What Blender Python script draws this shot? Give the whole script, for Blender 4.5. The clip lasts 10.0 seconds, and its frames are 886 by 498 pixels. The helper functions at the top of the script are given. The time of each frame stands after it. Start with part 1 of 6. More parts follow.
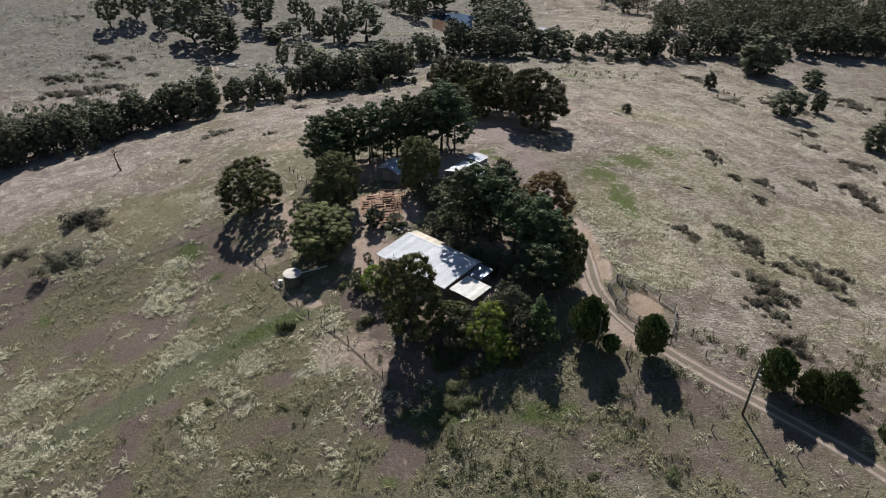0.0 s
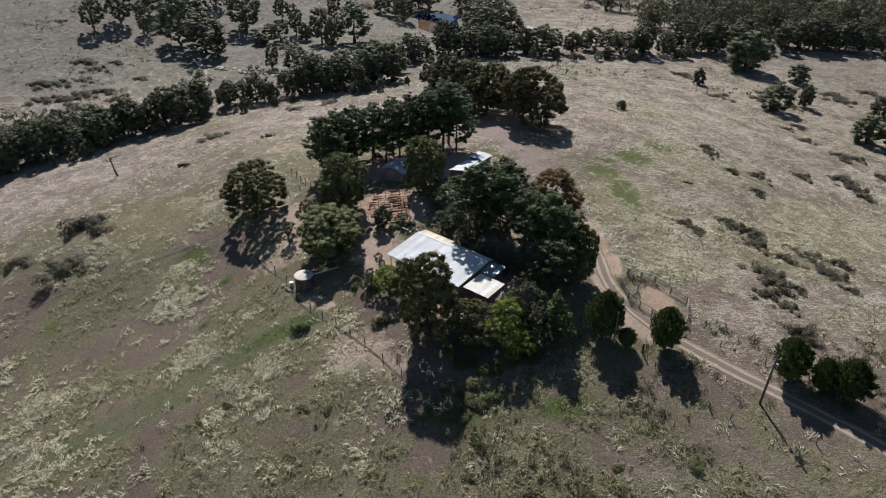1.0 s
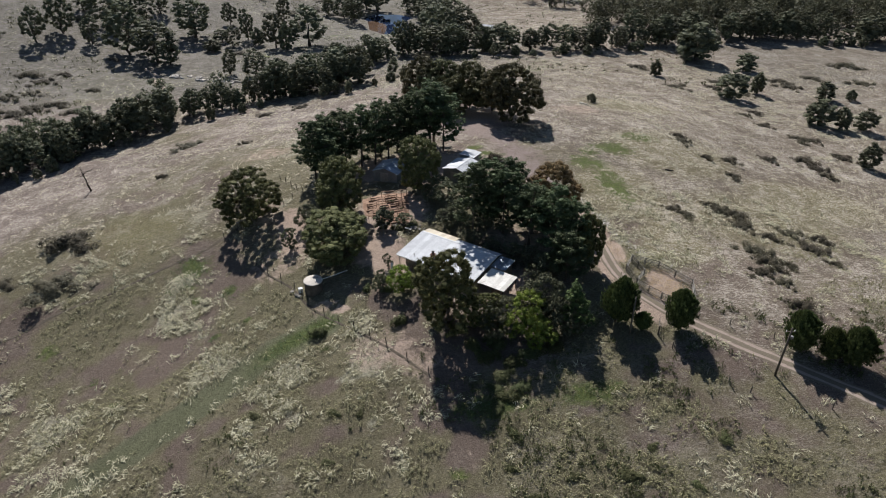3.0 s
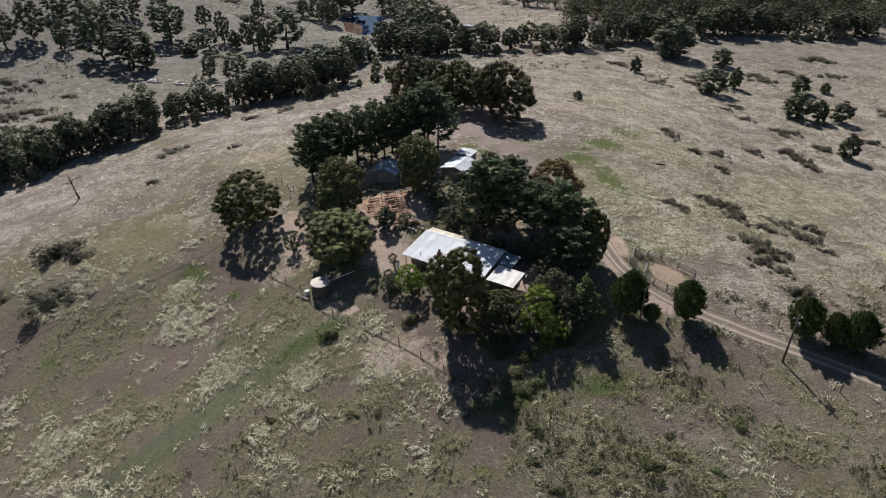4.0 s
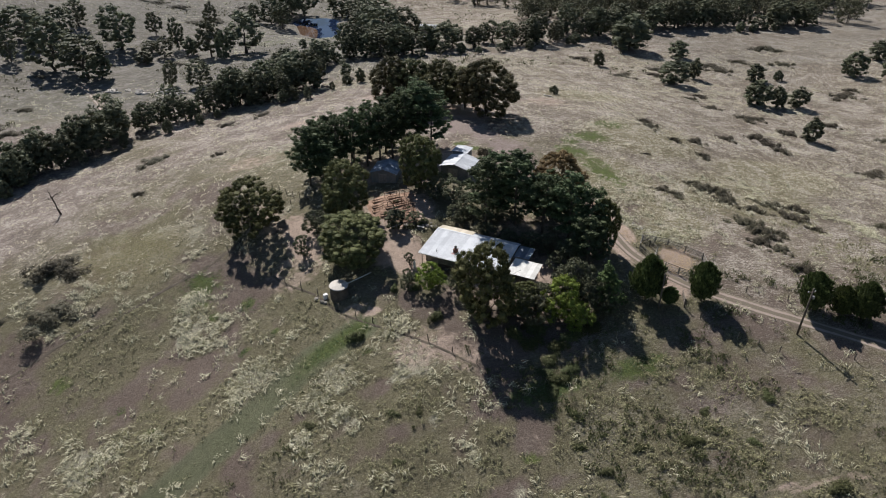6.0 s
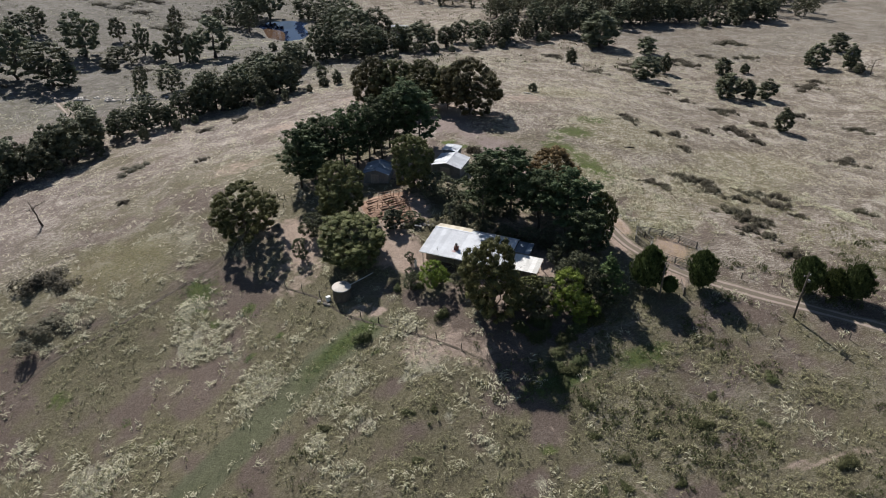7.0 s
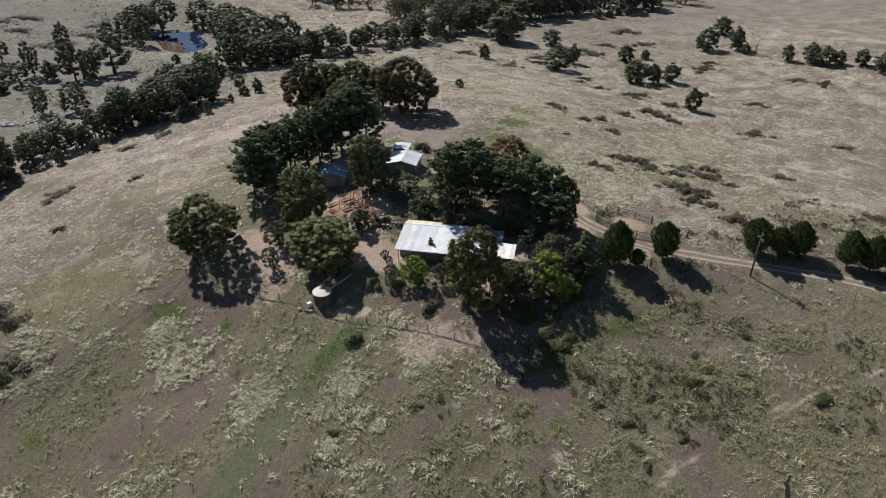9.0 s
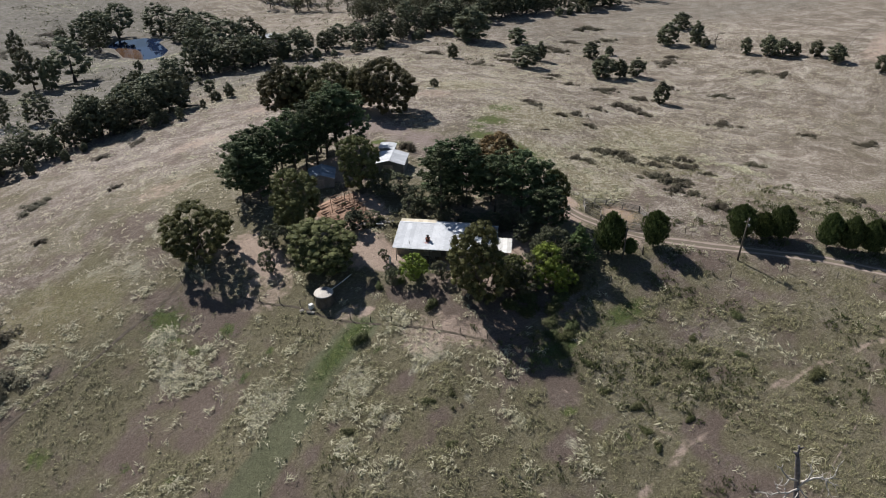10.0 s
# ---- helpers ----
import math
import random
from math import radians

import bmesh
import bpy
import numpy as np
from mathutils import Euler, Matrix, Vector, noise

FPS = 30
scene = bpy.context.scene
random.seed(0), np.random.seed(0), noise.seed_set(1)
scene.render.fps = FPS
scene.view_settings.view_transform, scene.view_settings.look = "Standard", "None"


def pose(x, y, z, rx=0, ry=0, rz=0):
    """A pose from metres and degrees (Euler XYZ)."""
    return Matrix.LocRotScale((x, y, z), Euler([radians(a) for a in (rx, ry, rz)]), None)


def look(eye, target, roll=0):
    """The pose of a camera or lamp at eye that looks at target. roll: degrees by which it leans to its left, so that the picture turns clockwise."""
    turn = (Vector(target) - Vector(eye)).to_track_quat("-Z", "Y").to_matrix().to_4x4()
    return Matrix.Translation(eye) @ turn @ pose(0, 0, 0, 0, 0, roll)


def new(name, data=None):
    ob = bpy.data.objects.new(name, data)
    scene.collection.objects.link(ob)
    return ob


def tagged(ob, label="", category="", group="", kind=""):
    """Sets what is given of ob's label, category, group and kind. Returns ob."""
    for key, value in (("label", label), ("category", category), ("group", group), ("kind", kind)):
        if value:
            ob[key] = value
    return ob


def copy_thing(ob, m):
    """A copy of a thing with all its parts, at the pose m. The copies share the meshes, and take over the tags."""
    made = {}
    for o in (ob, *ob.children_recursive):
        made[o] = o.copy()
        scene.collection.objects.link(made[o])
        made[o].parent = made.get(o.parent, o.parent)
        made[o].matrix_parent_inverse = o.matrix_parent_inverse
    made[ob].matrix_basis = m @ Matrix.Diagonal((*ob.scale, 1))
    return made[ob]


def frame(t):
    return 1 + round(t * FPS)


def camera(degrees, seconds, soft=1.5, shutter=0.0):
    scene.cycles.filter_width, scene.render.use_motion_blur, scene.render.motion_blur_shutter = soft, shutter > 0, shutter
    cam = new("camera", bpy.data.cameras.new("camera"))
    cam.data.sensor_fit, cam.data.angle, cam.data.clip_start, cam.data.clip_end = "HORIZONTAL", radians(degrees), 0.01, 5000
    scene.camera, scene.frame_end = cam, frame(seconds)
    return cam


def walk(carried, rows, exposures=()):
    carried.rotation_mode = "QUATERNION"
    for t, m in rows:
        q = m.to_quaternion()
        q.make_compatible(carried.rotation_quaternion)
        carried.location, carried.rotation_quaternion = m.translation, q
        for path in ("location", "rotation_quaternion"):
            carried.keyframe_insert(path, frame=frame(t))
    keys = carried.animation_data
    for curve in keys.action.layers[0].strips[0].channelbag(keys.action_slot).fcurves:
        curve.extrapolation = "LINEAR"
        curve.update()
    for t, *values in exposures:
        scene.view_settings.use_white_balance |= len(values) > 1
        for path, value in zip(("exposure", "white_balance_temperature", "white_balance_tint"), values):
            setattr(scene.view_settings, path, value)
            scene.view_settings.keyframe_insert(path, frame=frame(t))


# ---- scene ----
cam = camera(64.8, 10.0, soft=1.0)
PATH = [
    (0.0, 0.07, 0.89, 69.24, 57.53, -0.48, 0.01),
    (0.5, -2.33, 0.69, 69.18, 57.56, -0.39, -0.82),
    (1.0, -4.86, 0.48, 69.21, 57.57, -0.30, -1.97),
    (1.5, -7.48, 0.31, 69.27, 57.57, -0.23, -3.42),
    (2.0, -10.19, 0.21, 69.33, 57.58, -0.18, -4.95),
    (2.5, -12.96, 0.20, 69.36, 57.60, -0.16, -6.32),
    (4.0, -21.55, 0.66, 69.33, 57.65, -0.14, -10.57),
    (4.5, -24.47, 0.97, 69.30, 57.67, -0.13, -11.92),
    (5.0, -27.41, 1.34, 69.28, 57.69, -0.11, -13.33),
    (5.5, -30.37, 1.78, 69.25, 57.71, -0.08, -14.66),
    (7.0, -39.35, 3.50, 69.12, 57.79, 0.06, -19.69),
    (7.5, -42.37, 4.23, 69.04, 57.83, 0.11, -21.93),
    (8.0, -45.42, 5.05, 68.92, 57.88, 0.16, -24.60),
    (8.5, -48.49, 5.96, 68.80, 57.94, 0.20, -27.08),
    (9.0, -51.59, 6.96, 68.68, 57.99, 0.24, -29.59),
    (9.5, -54.70, 8.03, 68.64, 58.04, 0.29, -31.94),
    (10.0, -57.84, 9.14, 68.75, 58.05, 0.37, -33.66),
]
walk(cam, [(t, pose(x, y, z, rx, ry, rz)) for t, x, y, z, rx, ry, rz in PATH])

# ---- light ----
SUN_DIR = Vector((-0.12, 1.0, 0.885)).normalized()
world = bpy.data.worlds.new("sky")
scene.world = world
world.use_nodes = True
sky = world.node_tree.nodes.new("ShaderNodeTexSky")
sky.sky_type, sky.sun_disc = "NISHITA", False
sky.sun_elevation, sky.sun_rotation = math.asin(SUN_DIR.z), math.atan2(SUN_DIR.x, SUN_DIR.y)
sky.air_density, sky.dust_density, sky.ozone_density = 1.0, 0.3, 2.0
back = world.node_tree.nodes["Background"]
back.inputs["Strength"].default_value = 0.053
world.node_tree.links.new(sky.outputs[0], back.inputs["Color"])
sun = new("sun", bpy.data.lights.new("sun", "SUN"))
sun.data.energy, sun.data.angle, sun.data.color = 5.0, radians(0.53), (1.0, 0.965, 0.93)
sun.matrix_world = look(SUN_DIR * 300, (0, 0, 0))
scene.view_settings.exposure = 0.40


# ---- the lie of the land ----
LATTICE = (
    (5.1, 1.9, -0.0, 4.7, 10.3, 7.1, 3.2, 0.8),
    (0.5, 1.0, 0.8, 6.4, 8.0, 3.2, 4.3, 4.7),
    (-2.6, 4.7, 9.3, 12.1, 4.4, 0.5, 5.5, 6.6),
    (-1.3, 2.6, 2.3, 7.3, 7.2, 1.8, 3.8, 4.5),
    (4.4, 1.9, 2.7, 3.7, 2.7, -0.1, 2.0, 2.3),
    (9.1, -3.2, 2.2, 3.3, 4.4, 4.5, 3.0, 0.9),
    (12.8, 3.0, 0.5, -5.3, -1.1, 0.4, -0.5, -0.1),
    (9.6, 3.6, -0.3, -0.9, -1.5, -6.2, -5.7, -1.0),
)
LAT_X, LAT_Y, LAT_STEP, LAT_BASE = -170.0, 0.0, 60.0, -22.0


SWELLS = (
    (0.1, 0.8, 0.9, -0.6, -1.8, 0.0, 0.1),
    (-0.4, 0.6, 1.1, -0.1, -0.1, 0.9, -0.2),
    (-1.5, -2.0, 0.1, -0.2, 0.5, -0.5, -1.0),
    (0.8, 0.3, 0.1, 0.2, -0.8, -1.0, -0.3),
    (-0.3, 0.5, 0.2, -0.3, 0.3, 1.9, -0.8),
)


def vnoise(x, y, size, seed):
    """Smooth value noise, 0 to 1."""
    x, y = np.asarray(x, float) / size + 1000.5, np.asarray(y, float) / size + 1000.5
    ix, iy = np.floor(x).astype(np.int64), np.floor(y).astype(np.int64)
    fx, fy = x - ix, y - iy
    fx, fy = fx * fx * (3 - 2 * fx), fy * fy * (3 - 2 * fy)

    def h(a, b):
        n = (a * 374761393 + b * 668265263 + seed * 974634777) & 0x7FFFFFFF
        n = ((n ^ (n >> 13)) * 1274126177) & 0x7FFFFFFF
        return ((n ^ (n >> 16)) & 0xFFFF) / 65535.0
    return (h(ix, iy) * (1 - fx) + h(ix + 1, iy) * fx) * (1 - fy) + (h(ix, iy + 1) * (1 - fx) + h(ix + 1, iy + 1) * fx) * fy


POND = (5.8, 361.0, -24.7)


def land(x, y):
    """Height of the bare land, for numbers or arrays."""
    x, y = np.asarray(x, float), np.asarray(y, float)
    cx, cy = np.clip(x, -185, 265), np.clip(y, -20, 440)
    z = np.full(np.broadcast(x, y).shape, LAT_BASE)
    for j, row in enumerate(LATTICE):
        for i, v in enumerate(row):
            z = z + v * np.exp(-((cx - LAT_X - LAT_STEP * i) ** 2 + (cy - LAT_Y - LAT_STEP * j) ** 2) / (2 * (0.8 * LAT_STEP) ** 2))
    # smaller swells and hollows of the near slopes
    for j, row in enumerate(SWELLS):
        for i, v in enumerate(row):
            z = z + v * np.exp(-((x + 74 - 26 * i) ** 2 + (y - 44 - 26 * j) ** 2) / (2 * 19.0 ** 2))
    # the pond's basin
    d = np.sqrt(((x - POND[0]) / 13.3) ** 2 + ((y - POND[1]) / 21) ** 2)
    k = np.clip((1.7 - d) / 0.7, 0, 1)
    k = k * k * (3 - 2 * k)
    bowl = POND[2] + 0.35 + np.clip((d - 1.0) * 2.4, -2.0, 0.8)
    z = z * (1 - k) + bowl * k
    # the levelled ground that the house stands on
    u = (x + 10.25) * 0.759 - (y - 96.55) * 0.651
    v = (x + 10.25) * 0.651 + (y - 96.55) * 0.759
    d = np.hypot(np.maximum(np.maximum(-u, u - 17.0), 0), np.maximum(np.maximum(-v, v - 9.6), 0))
    k = np.clip(1 - d / 3.5, 0, 1)
    k = k * k * (3 - 2 * k)
    return z * (1 - k) + (4.72 + 0.02 * v) * k


def land_fine(x, y):
    return land(x, y) + 0.22 * (vnoise(x, y, 5.0, 3) - 0.5) + 0.10 * (vnoise(x, y, 1.7, 4) - 0.5)


def ground_z(x, y):
    return float(land_fine(x, y))


# ---- materials ----
def material(name):
    m = bpy.data.materials.new(name)
    m.use_nodes = True
    return m, m.node_tree.nodes, m.node_tree.links, m.node_tree.nodes["Principled BSDF"]


def node(nodes, kind, **values):
    n = nodes.new(kind)
    for key, value in values.items():
        n.inputs[key].default_value = value
    return n


def noise_node(nodes, links, vec, scale, detail=4.0, rough=0.6, warp=0.0):
    n = node(nodes, "ShaderNodeTexNoise", Scale=scale, Detail=detail, Roughness=rough, Distortion=warp)
    links.new(vec, n.inputs["Vector"])
    return n.outputs["Fac"]


def ramp(nodes, links, fac, lo, hi):
    """A smooth step of fac from lo to hi."""
    n = node(nodes, "ShaderNodeMapRange")
    n.interpolation_type = "SMOOTHSTEP"
    n.inputs["From Min"].default_value, n.inputs["From Max"].default_value = lo, hi
    links.new(fac, n.inputs["Value"])
    return n.outputs["Result"]


def math_node(nodes, links, op, a, b):
    n = nodes.new("ShaderNodeMath")
    n.operation = op
    for i, v in enumerate((a, b)):
        if isinstance(v, (int, float)):
            n.inputs[i].default_value = v
        else:
            links.new(v, n.inputs[i])
    return n.outputs[0]


def mix(nodes, links, fac, a, b):
    n = nodes.new("ShaderNodeMix")
    n.data_type = "RGBA"
    for i, v in ((0, fac), (6, a), (7, b)):
        if isinstance(v, (int, float)):
            n.inputs[i].default_value = v
        elif isinstance(v, tuple):
            n.inputs[i].default_value = (*v, 1)
        else:
            links.new(v, n.inputs[i])
    return n.outputs[2]


def bump(nodes, links, height, bsdf, strength, distance):
    b = node(nodes, "ShaderNodeBump", Strength=strength, Distance=distance)
    links.new(height, b.inputs["Height"])
    links.new(b.outputs[0], bsdf.inputs["Normal"])


def attr(nodes, name):
    a = nodes.new("ShaderNodeAttribute")
    a.attribute_name = name
    return a.outputs["Fac"]


def simple(name, dark, light, scale, rough=0.8, metal=0.0, fine=8.0, bump_by=0.2, bump_at=0.01, per_object=0.0, world_space=False, spec=0.3):
    """A two-tone surface with large stains and fine grain."""
    m, nodes, links, bsdf = material(name)
    tc = nodes.new("ShaderNodeNewGeometry").outputs["Position"] if world_space else nodes.new("ShaderNodeTexCoord").outputs["Object"]
    big = noise_node(nodes, links, tc, scale, 5.0, 0.65, 0.4)
    small = noise_node(nodes, links, tc, scale * fine, 3.0, 0.6)
    f = math_node(nodes, links, "ADD", math_node(nodes, links, "MULTIPLY", big, 0.65), math_node(nodes, links, "MULTIPLY", small, 0.35))
    if per_object:
        info = nodes.new("ShaderNodeObjectInfo").outputs["Random"]
        f = math_node(nodes, links, "ADD", f, math_node(nodes, links, "MULTIPLY", math_node(nodes, links, "SUBTRACT", info, 0.5), per_object))
    links.new(mix(nodes, links, ramp(nodes, links, f, 0.3, 0.7), dark, light), bsdf.inputs["Base Color"])
    bsdf.inputs["Roughness"].default_value, bsdf.inputs["Metallic"].default_value = rough, metal
    bsdf.inputs["Specular IOR Level"].default_value = spec
    bump(nodes, links, small, bsdf, bump_by, bump_at)
    return m


def leaf_material(name, dark, light, tint, gloss=0.65, through_leaf=0.2):
    """Foliage: every leaf its own shade, every tree its own tint."""
    m, nodes, links, bsdf = material(name)
    geo = nodes.new("ShaderNodeNewGeometry")
    info = nodes.new("ShaderNodeObjectInfo").outputs["Random"]
    tc = nodes.new("ShaderNodeTexCoord").outputs["Object"]
    patch = noise_node(nodes, links, tc, 0.55, 3.0)
    f = math_node(nodes, links, "ADD", math_node(nodes, links, "MULTIPLY", geo.outputs["Random Per Island"], 0.6), math_node(nodes, links, "MULTIPLY", patch, 0.5))
    col = mix(nodes, links, ramp(nodes, links, f, 0.15, 0.95), dark, light)
    col = mix(nodes, links, math_node(nodes, links, "MULTIPLY", info, 0.45), col, tint)
    vary = node(nodes, "ShaderNodeHueSaturation")
    other = math_node(nodes, links, "FRACT", math_node(nodes, links, "MULTIPLY", info, 7.31), 0.0)
    links.new(math_node(nodes, links, "ADD", math_node(nodes, links, "MULTIPLY", other, 0.036), 0.484), vary.inputs["Hue"])
    links.new(math_node(nodes, links, "ADD", math_node(nodes, links, "MULTIPLY", other, 0.42), 0.80), vary.inputs["Value"])
    links.new(col, vary.inputs["Color"])
    col = vary.outputs[0]
    links.new(col, bsdf.inputs["Base Color"])
    bsdf.inputs["Roughness"].default_value = gloss
    bsdf.inputs["Specular IOR Level"].default_value = 0.12
    trans = nodes.new("ShaderNodeBsdfTranslucent")
    links.new(col, trans.inputs["Color"])
    both = node(nodes, "ShaderNodeMixShader", Fac=through_leaf)
    links.new(bsdf.outputs[0], both.inputs[1])
    links.new(trans.outputs[0], both.inputs[2])
    links.new(both.outputs[0], nodes["Material Output"].inputs["Surface"])
    return m


def grass_material(name, dark, light):
    m, nodes, links, bsdf = material(name)
    geo = nodes.new("ShaderNodeNewGeometry")
    tc = nodes.new("ShaderNodeTexCoord").outputs["Object"]
    patch = noise_node(nodes, links, tc, 0.12, 4.0)
    f = math_node(nodes, links, "ADD", math_node(nodes, links, "MULTIPLY", geo.outputs["Random Per Island"], 0.55), math_node(nodes, links, "MULTIPLY", patch, 0.5))
    links.new(mix(nodes, links, ramp(nodes, links, f, 0.2, 0.9), dark, light), bsdf.inputs["Base Color"])
    bsdf.inputs["Roughness"].default_value = 0.7
    bsdf.inputs["Specular IOR Level"].default_value = 0.2
    return m


def ground_material():
    """Dry pasture: mauve-brown soil, olive turf, straw, fresh green and worn earth, mixed by the sheet's own zones."""
    m, nodes, links, bsdf = material("pasture")
    tc = nodes.new("ShaderNodeTexCoord").outputs["Object"]
    n40 = noise_node(nodes, links, tc, 0.035, 5.0, 0.6, 0.6)
    n8 = noise_node(nodes, links, tc, 0.14, 5.0, 0.65, 0.8)
    n2 = noise_node(nodes, links, tc, 0.6, 4.0, 0.65, 0.6)
    nf = noise_node(nodes, links, tc, 2.6, 4.0, 0.7, 1.5)
    nff = noise_node(nodes, links, tc, 6.0, 4.0, 0.75)
    soil = mix(nodes, links, nff, (0.054, 0.041, 0.034), (0.178, 0.138, 0.114))
    turf = mix(nodes, links, nf, (0.042, 0.038, 0.022), (0.196, 0.174, 0.110))
    far = mix(nodes, links, attr(nodes, "warm"), mix(nodes, links, nf, (0.064, 0.052, 0.045), (0.224, 0.180, 0.157)), mix(nodes, links, nf, (0.055, 0.045, 0.034), (0.194, 0.157, 0.122)))
    straw = mix(nodes, links, nff, (0.18, 0.168, 0.118), (0.38, 0.355, 0.275))
    green = mix(nodes, links, n2, (0.040, 0.056, 0.018), (0.118, 0.136, 0.050))
    earth = mix(nodes, links, n2, (0.245, 0.185, 0.147), (0.405, 0.320, 0.264))
    earth = mix(nodes, links, attr(nodes, "ash"), earth, mix(nodes, links, nf, (0.150, 0.118, 0.106), (0.262, 0.214, 0.196)))
    olive = mix(nodes, links, nf, (0.050, 0.045, 0.020), (0.235, 0.208, 0.112))
    # soil against turf
    f = math_node(nodes, links, "ADD", math_node(nodes, links, "MULTIPLY", attr(nodes, "turf"), 0.7), math_node(nodes, links, "MULTIPLY", n2, 0.3))
    col = mix(nodes, links, ramp(nodes, links, f, 0.34, 0.68), soil, turf)
    # the drier, paler hill top and far slopes
    f = math_node(nodes, links, "ADD", attr(nodes, "dry"), math_node(nodes, links, "MULTIPLY", math_node(nodes, links, "SUBTRACT", n8, 0.5), 0.9))
    col = mix(nodes, links, ramp(nodes, links, f, 0.25, 0.85), col, far)
    f = math_node(nodes, links, "ADD", attr(nodes, "olive"), math_node(nodes, links, "MULTIPLY", math_node(nodes, links, "SUBTRACT", n8, 0.5), 1.4))
    col = mix(nodes, links, math_node(nodes, links, "MULTIPLY", ramp(nodes, links, f, 0.15, 0.85), 0.72), col, olive)
    # bleached wisps and dark low scrub of the open slopes
    turnv = nodes.new("ShaderNodeMapping")
    turnv.inputs["Rotation"].default_value = (0, 0, 0.5)
    turnv.inputs["Scale"].default_value = (1.1, 3.6, 1.0)
    links.new(tc, turnv.inputs["Vector"])
    wisp = noise_node(nodes, links, turnv.outputs[0], 1.15, 4.0, 0.7, 1.6)
    f = math_node(nodes, links, "ADD", wisp, math_node(nodes, links, "MULTIPLY", math_node(nodes, links, "SUBTRACT", n8, 0.5), 0.45))
    f = math_node(nodes, links, "MULTIPLY", ramp(nodes, links, f, 0.51, 0.60), math_node(nodes, links, "ADD", math_node(nodes, links, "MULTIPLY", attr(nodes, "dry"), 0.88), 0.10))
    col = mix(nodes, links, f, col, (0.45, 0.405, 0.348))
    f = math_node(nodes, links, "ADD", math_node(nodes, links, "MULTIPLY", n2, 0.55), math_node(nodes, links, "MULTIPLY", n8, 0.45))
    col = mix(nodes, links, math_node(nodes, links, "MULTIPLY", ramp(nodes, links, f, 0.57, 0.70), 0.6), col, (0.085, 0.080, 0.046))
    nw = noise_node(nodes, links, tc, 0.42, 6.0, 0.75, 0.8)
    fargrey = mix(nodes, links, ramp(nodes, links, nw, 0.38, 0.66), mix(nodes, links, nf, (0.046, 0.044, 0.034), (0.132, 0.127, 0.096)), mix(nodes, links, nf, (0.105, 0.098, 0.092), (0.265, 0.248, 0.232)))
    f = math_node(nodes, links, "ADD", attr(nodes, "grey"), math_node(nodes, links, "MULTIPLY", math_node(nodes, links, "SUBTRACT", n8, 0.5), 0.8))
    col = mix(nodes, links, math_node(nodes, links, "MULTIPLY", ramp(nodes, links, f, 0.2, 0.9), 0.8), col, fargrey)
    # fresh green
    f = math_node(nodes, links, "ADD", attr(nodes, "green"), math_node(nodes, links, "MULTIPLY", math_node(nodes, links, "SUBTRACT", n2, 0.5), 1.1))
    col = mix(nodes, links, ramp(nodes, links, f, 0.35, 0.75), col, green)
    # the soak: short, dull, close grass
    soak_grass = mix(nodes, links, n2, (0.062, 0.070, 0.040), (0.128, 0.132, 0.086))
    f = math_node(nodes, links, "ADD", attr(nodes, "soak"), math_node(nodes, links, "MULTIPLY", math_node(nodes, links, "SUBTRACT", n2, 0.5), 0.7))
    col = mix(nodes, links, math_node(nodes, links, "MULTIPLY", ramp(nodes, links, f, 0.30, 0.75), 0.8), col, mix(nodes, links, attr(nodes, "green"), soak_grass, green))
    # lodged straw, in short wisps
    f = math_node(nodes, links, "ADD", attr(nodes, "straw"), math_node(nodes, links, "MULTIPLY", math_node(nodes, links, "SUBTRACT", nf, 0.5), 1.6))
    col = mix(nodes, links, math_node(nodes, links, "MULTIPLY", ramp(nodes, links, f, 0.55, 1.0), 0.8), col, straw)
    # worn earth
    f = math_node(nodes, links, "ADD", attr(nodes, "earth"), math_node(nodes, links, "MULTIPLY", math_node(nodes, links, "SUBTRACT", n2, 0.5), 0.7))
    col = mix(nodes, links, ramp(nodes, links, f, 0.35, 0.65), col, earth)
    # broad drift of tone
    dim = node(nodes, "ShaderNodeHueSaturation")
    links.new(col, dim.inputs["Color"])
    tone = math_node(nodes, links, "ADD", math_node(nodes, links, "MULTIPLY", n40, 0.6), 0.72)
    grain = math_node(nodes, links, "MULTIPLY", math_node(nodes, links, "SUBTRACT", nff, 0.5), 0.9)
    clump = math_node(nodes, links, "MULTIPLY", math_node(nodes, links, "SUBTRACT", nf, 0.5), 1.5)
    tone = math_node(nodes, links, "ADD", tone, math_node(nodes, links, "ADD", grain, clump))
    links.new(math_node(nodes, links, "MAXIMUM", tone, 0.25), dim.inputs["Value"])
    links.new(dim.outputs[0], bsdf.inputs["Base Color"])
    bsdf.inputs["Roughness"].default_value = 0.95
    bsdf.inputs["Specular IOR Level"].default_value = 0.1
    h = math_node(nodes, links, "ADD", nf, math_node(nodes, links, "MULTIPLY", nff, 0.4))
    bump(nodes, links, h, bsdf, 0.7, 0.25)
    return m


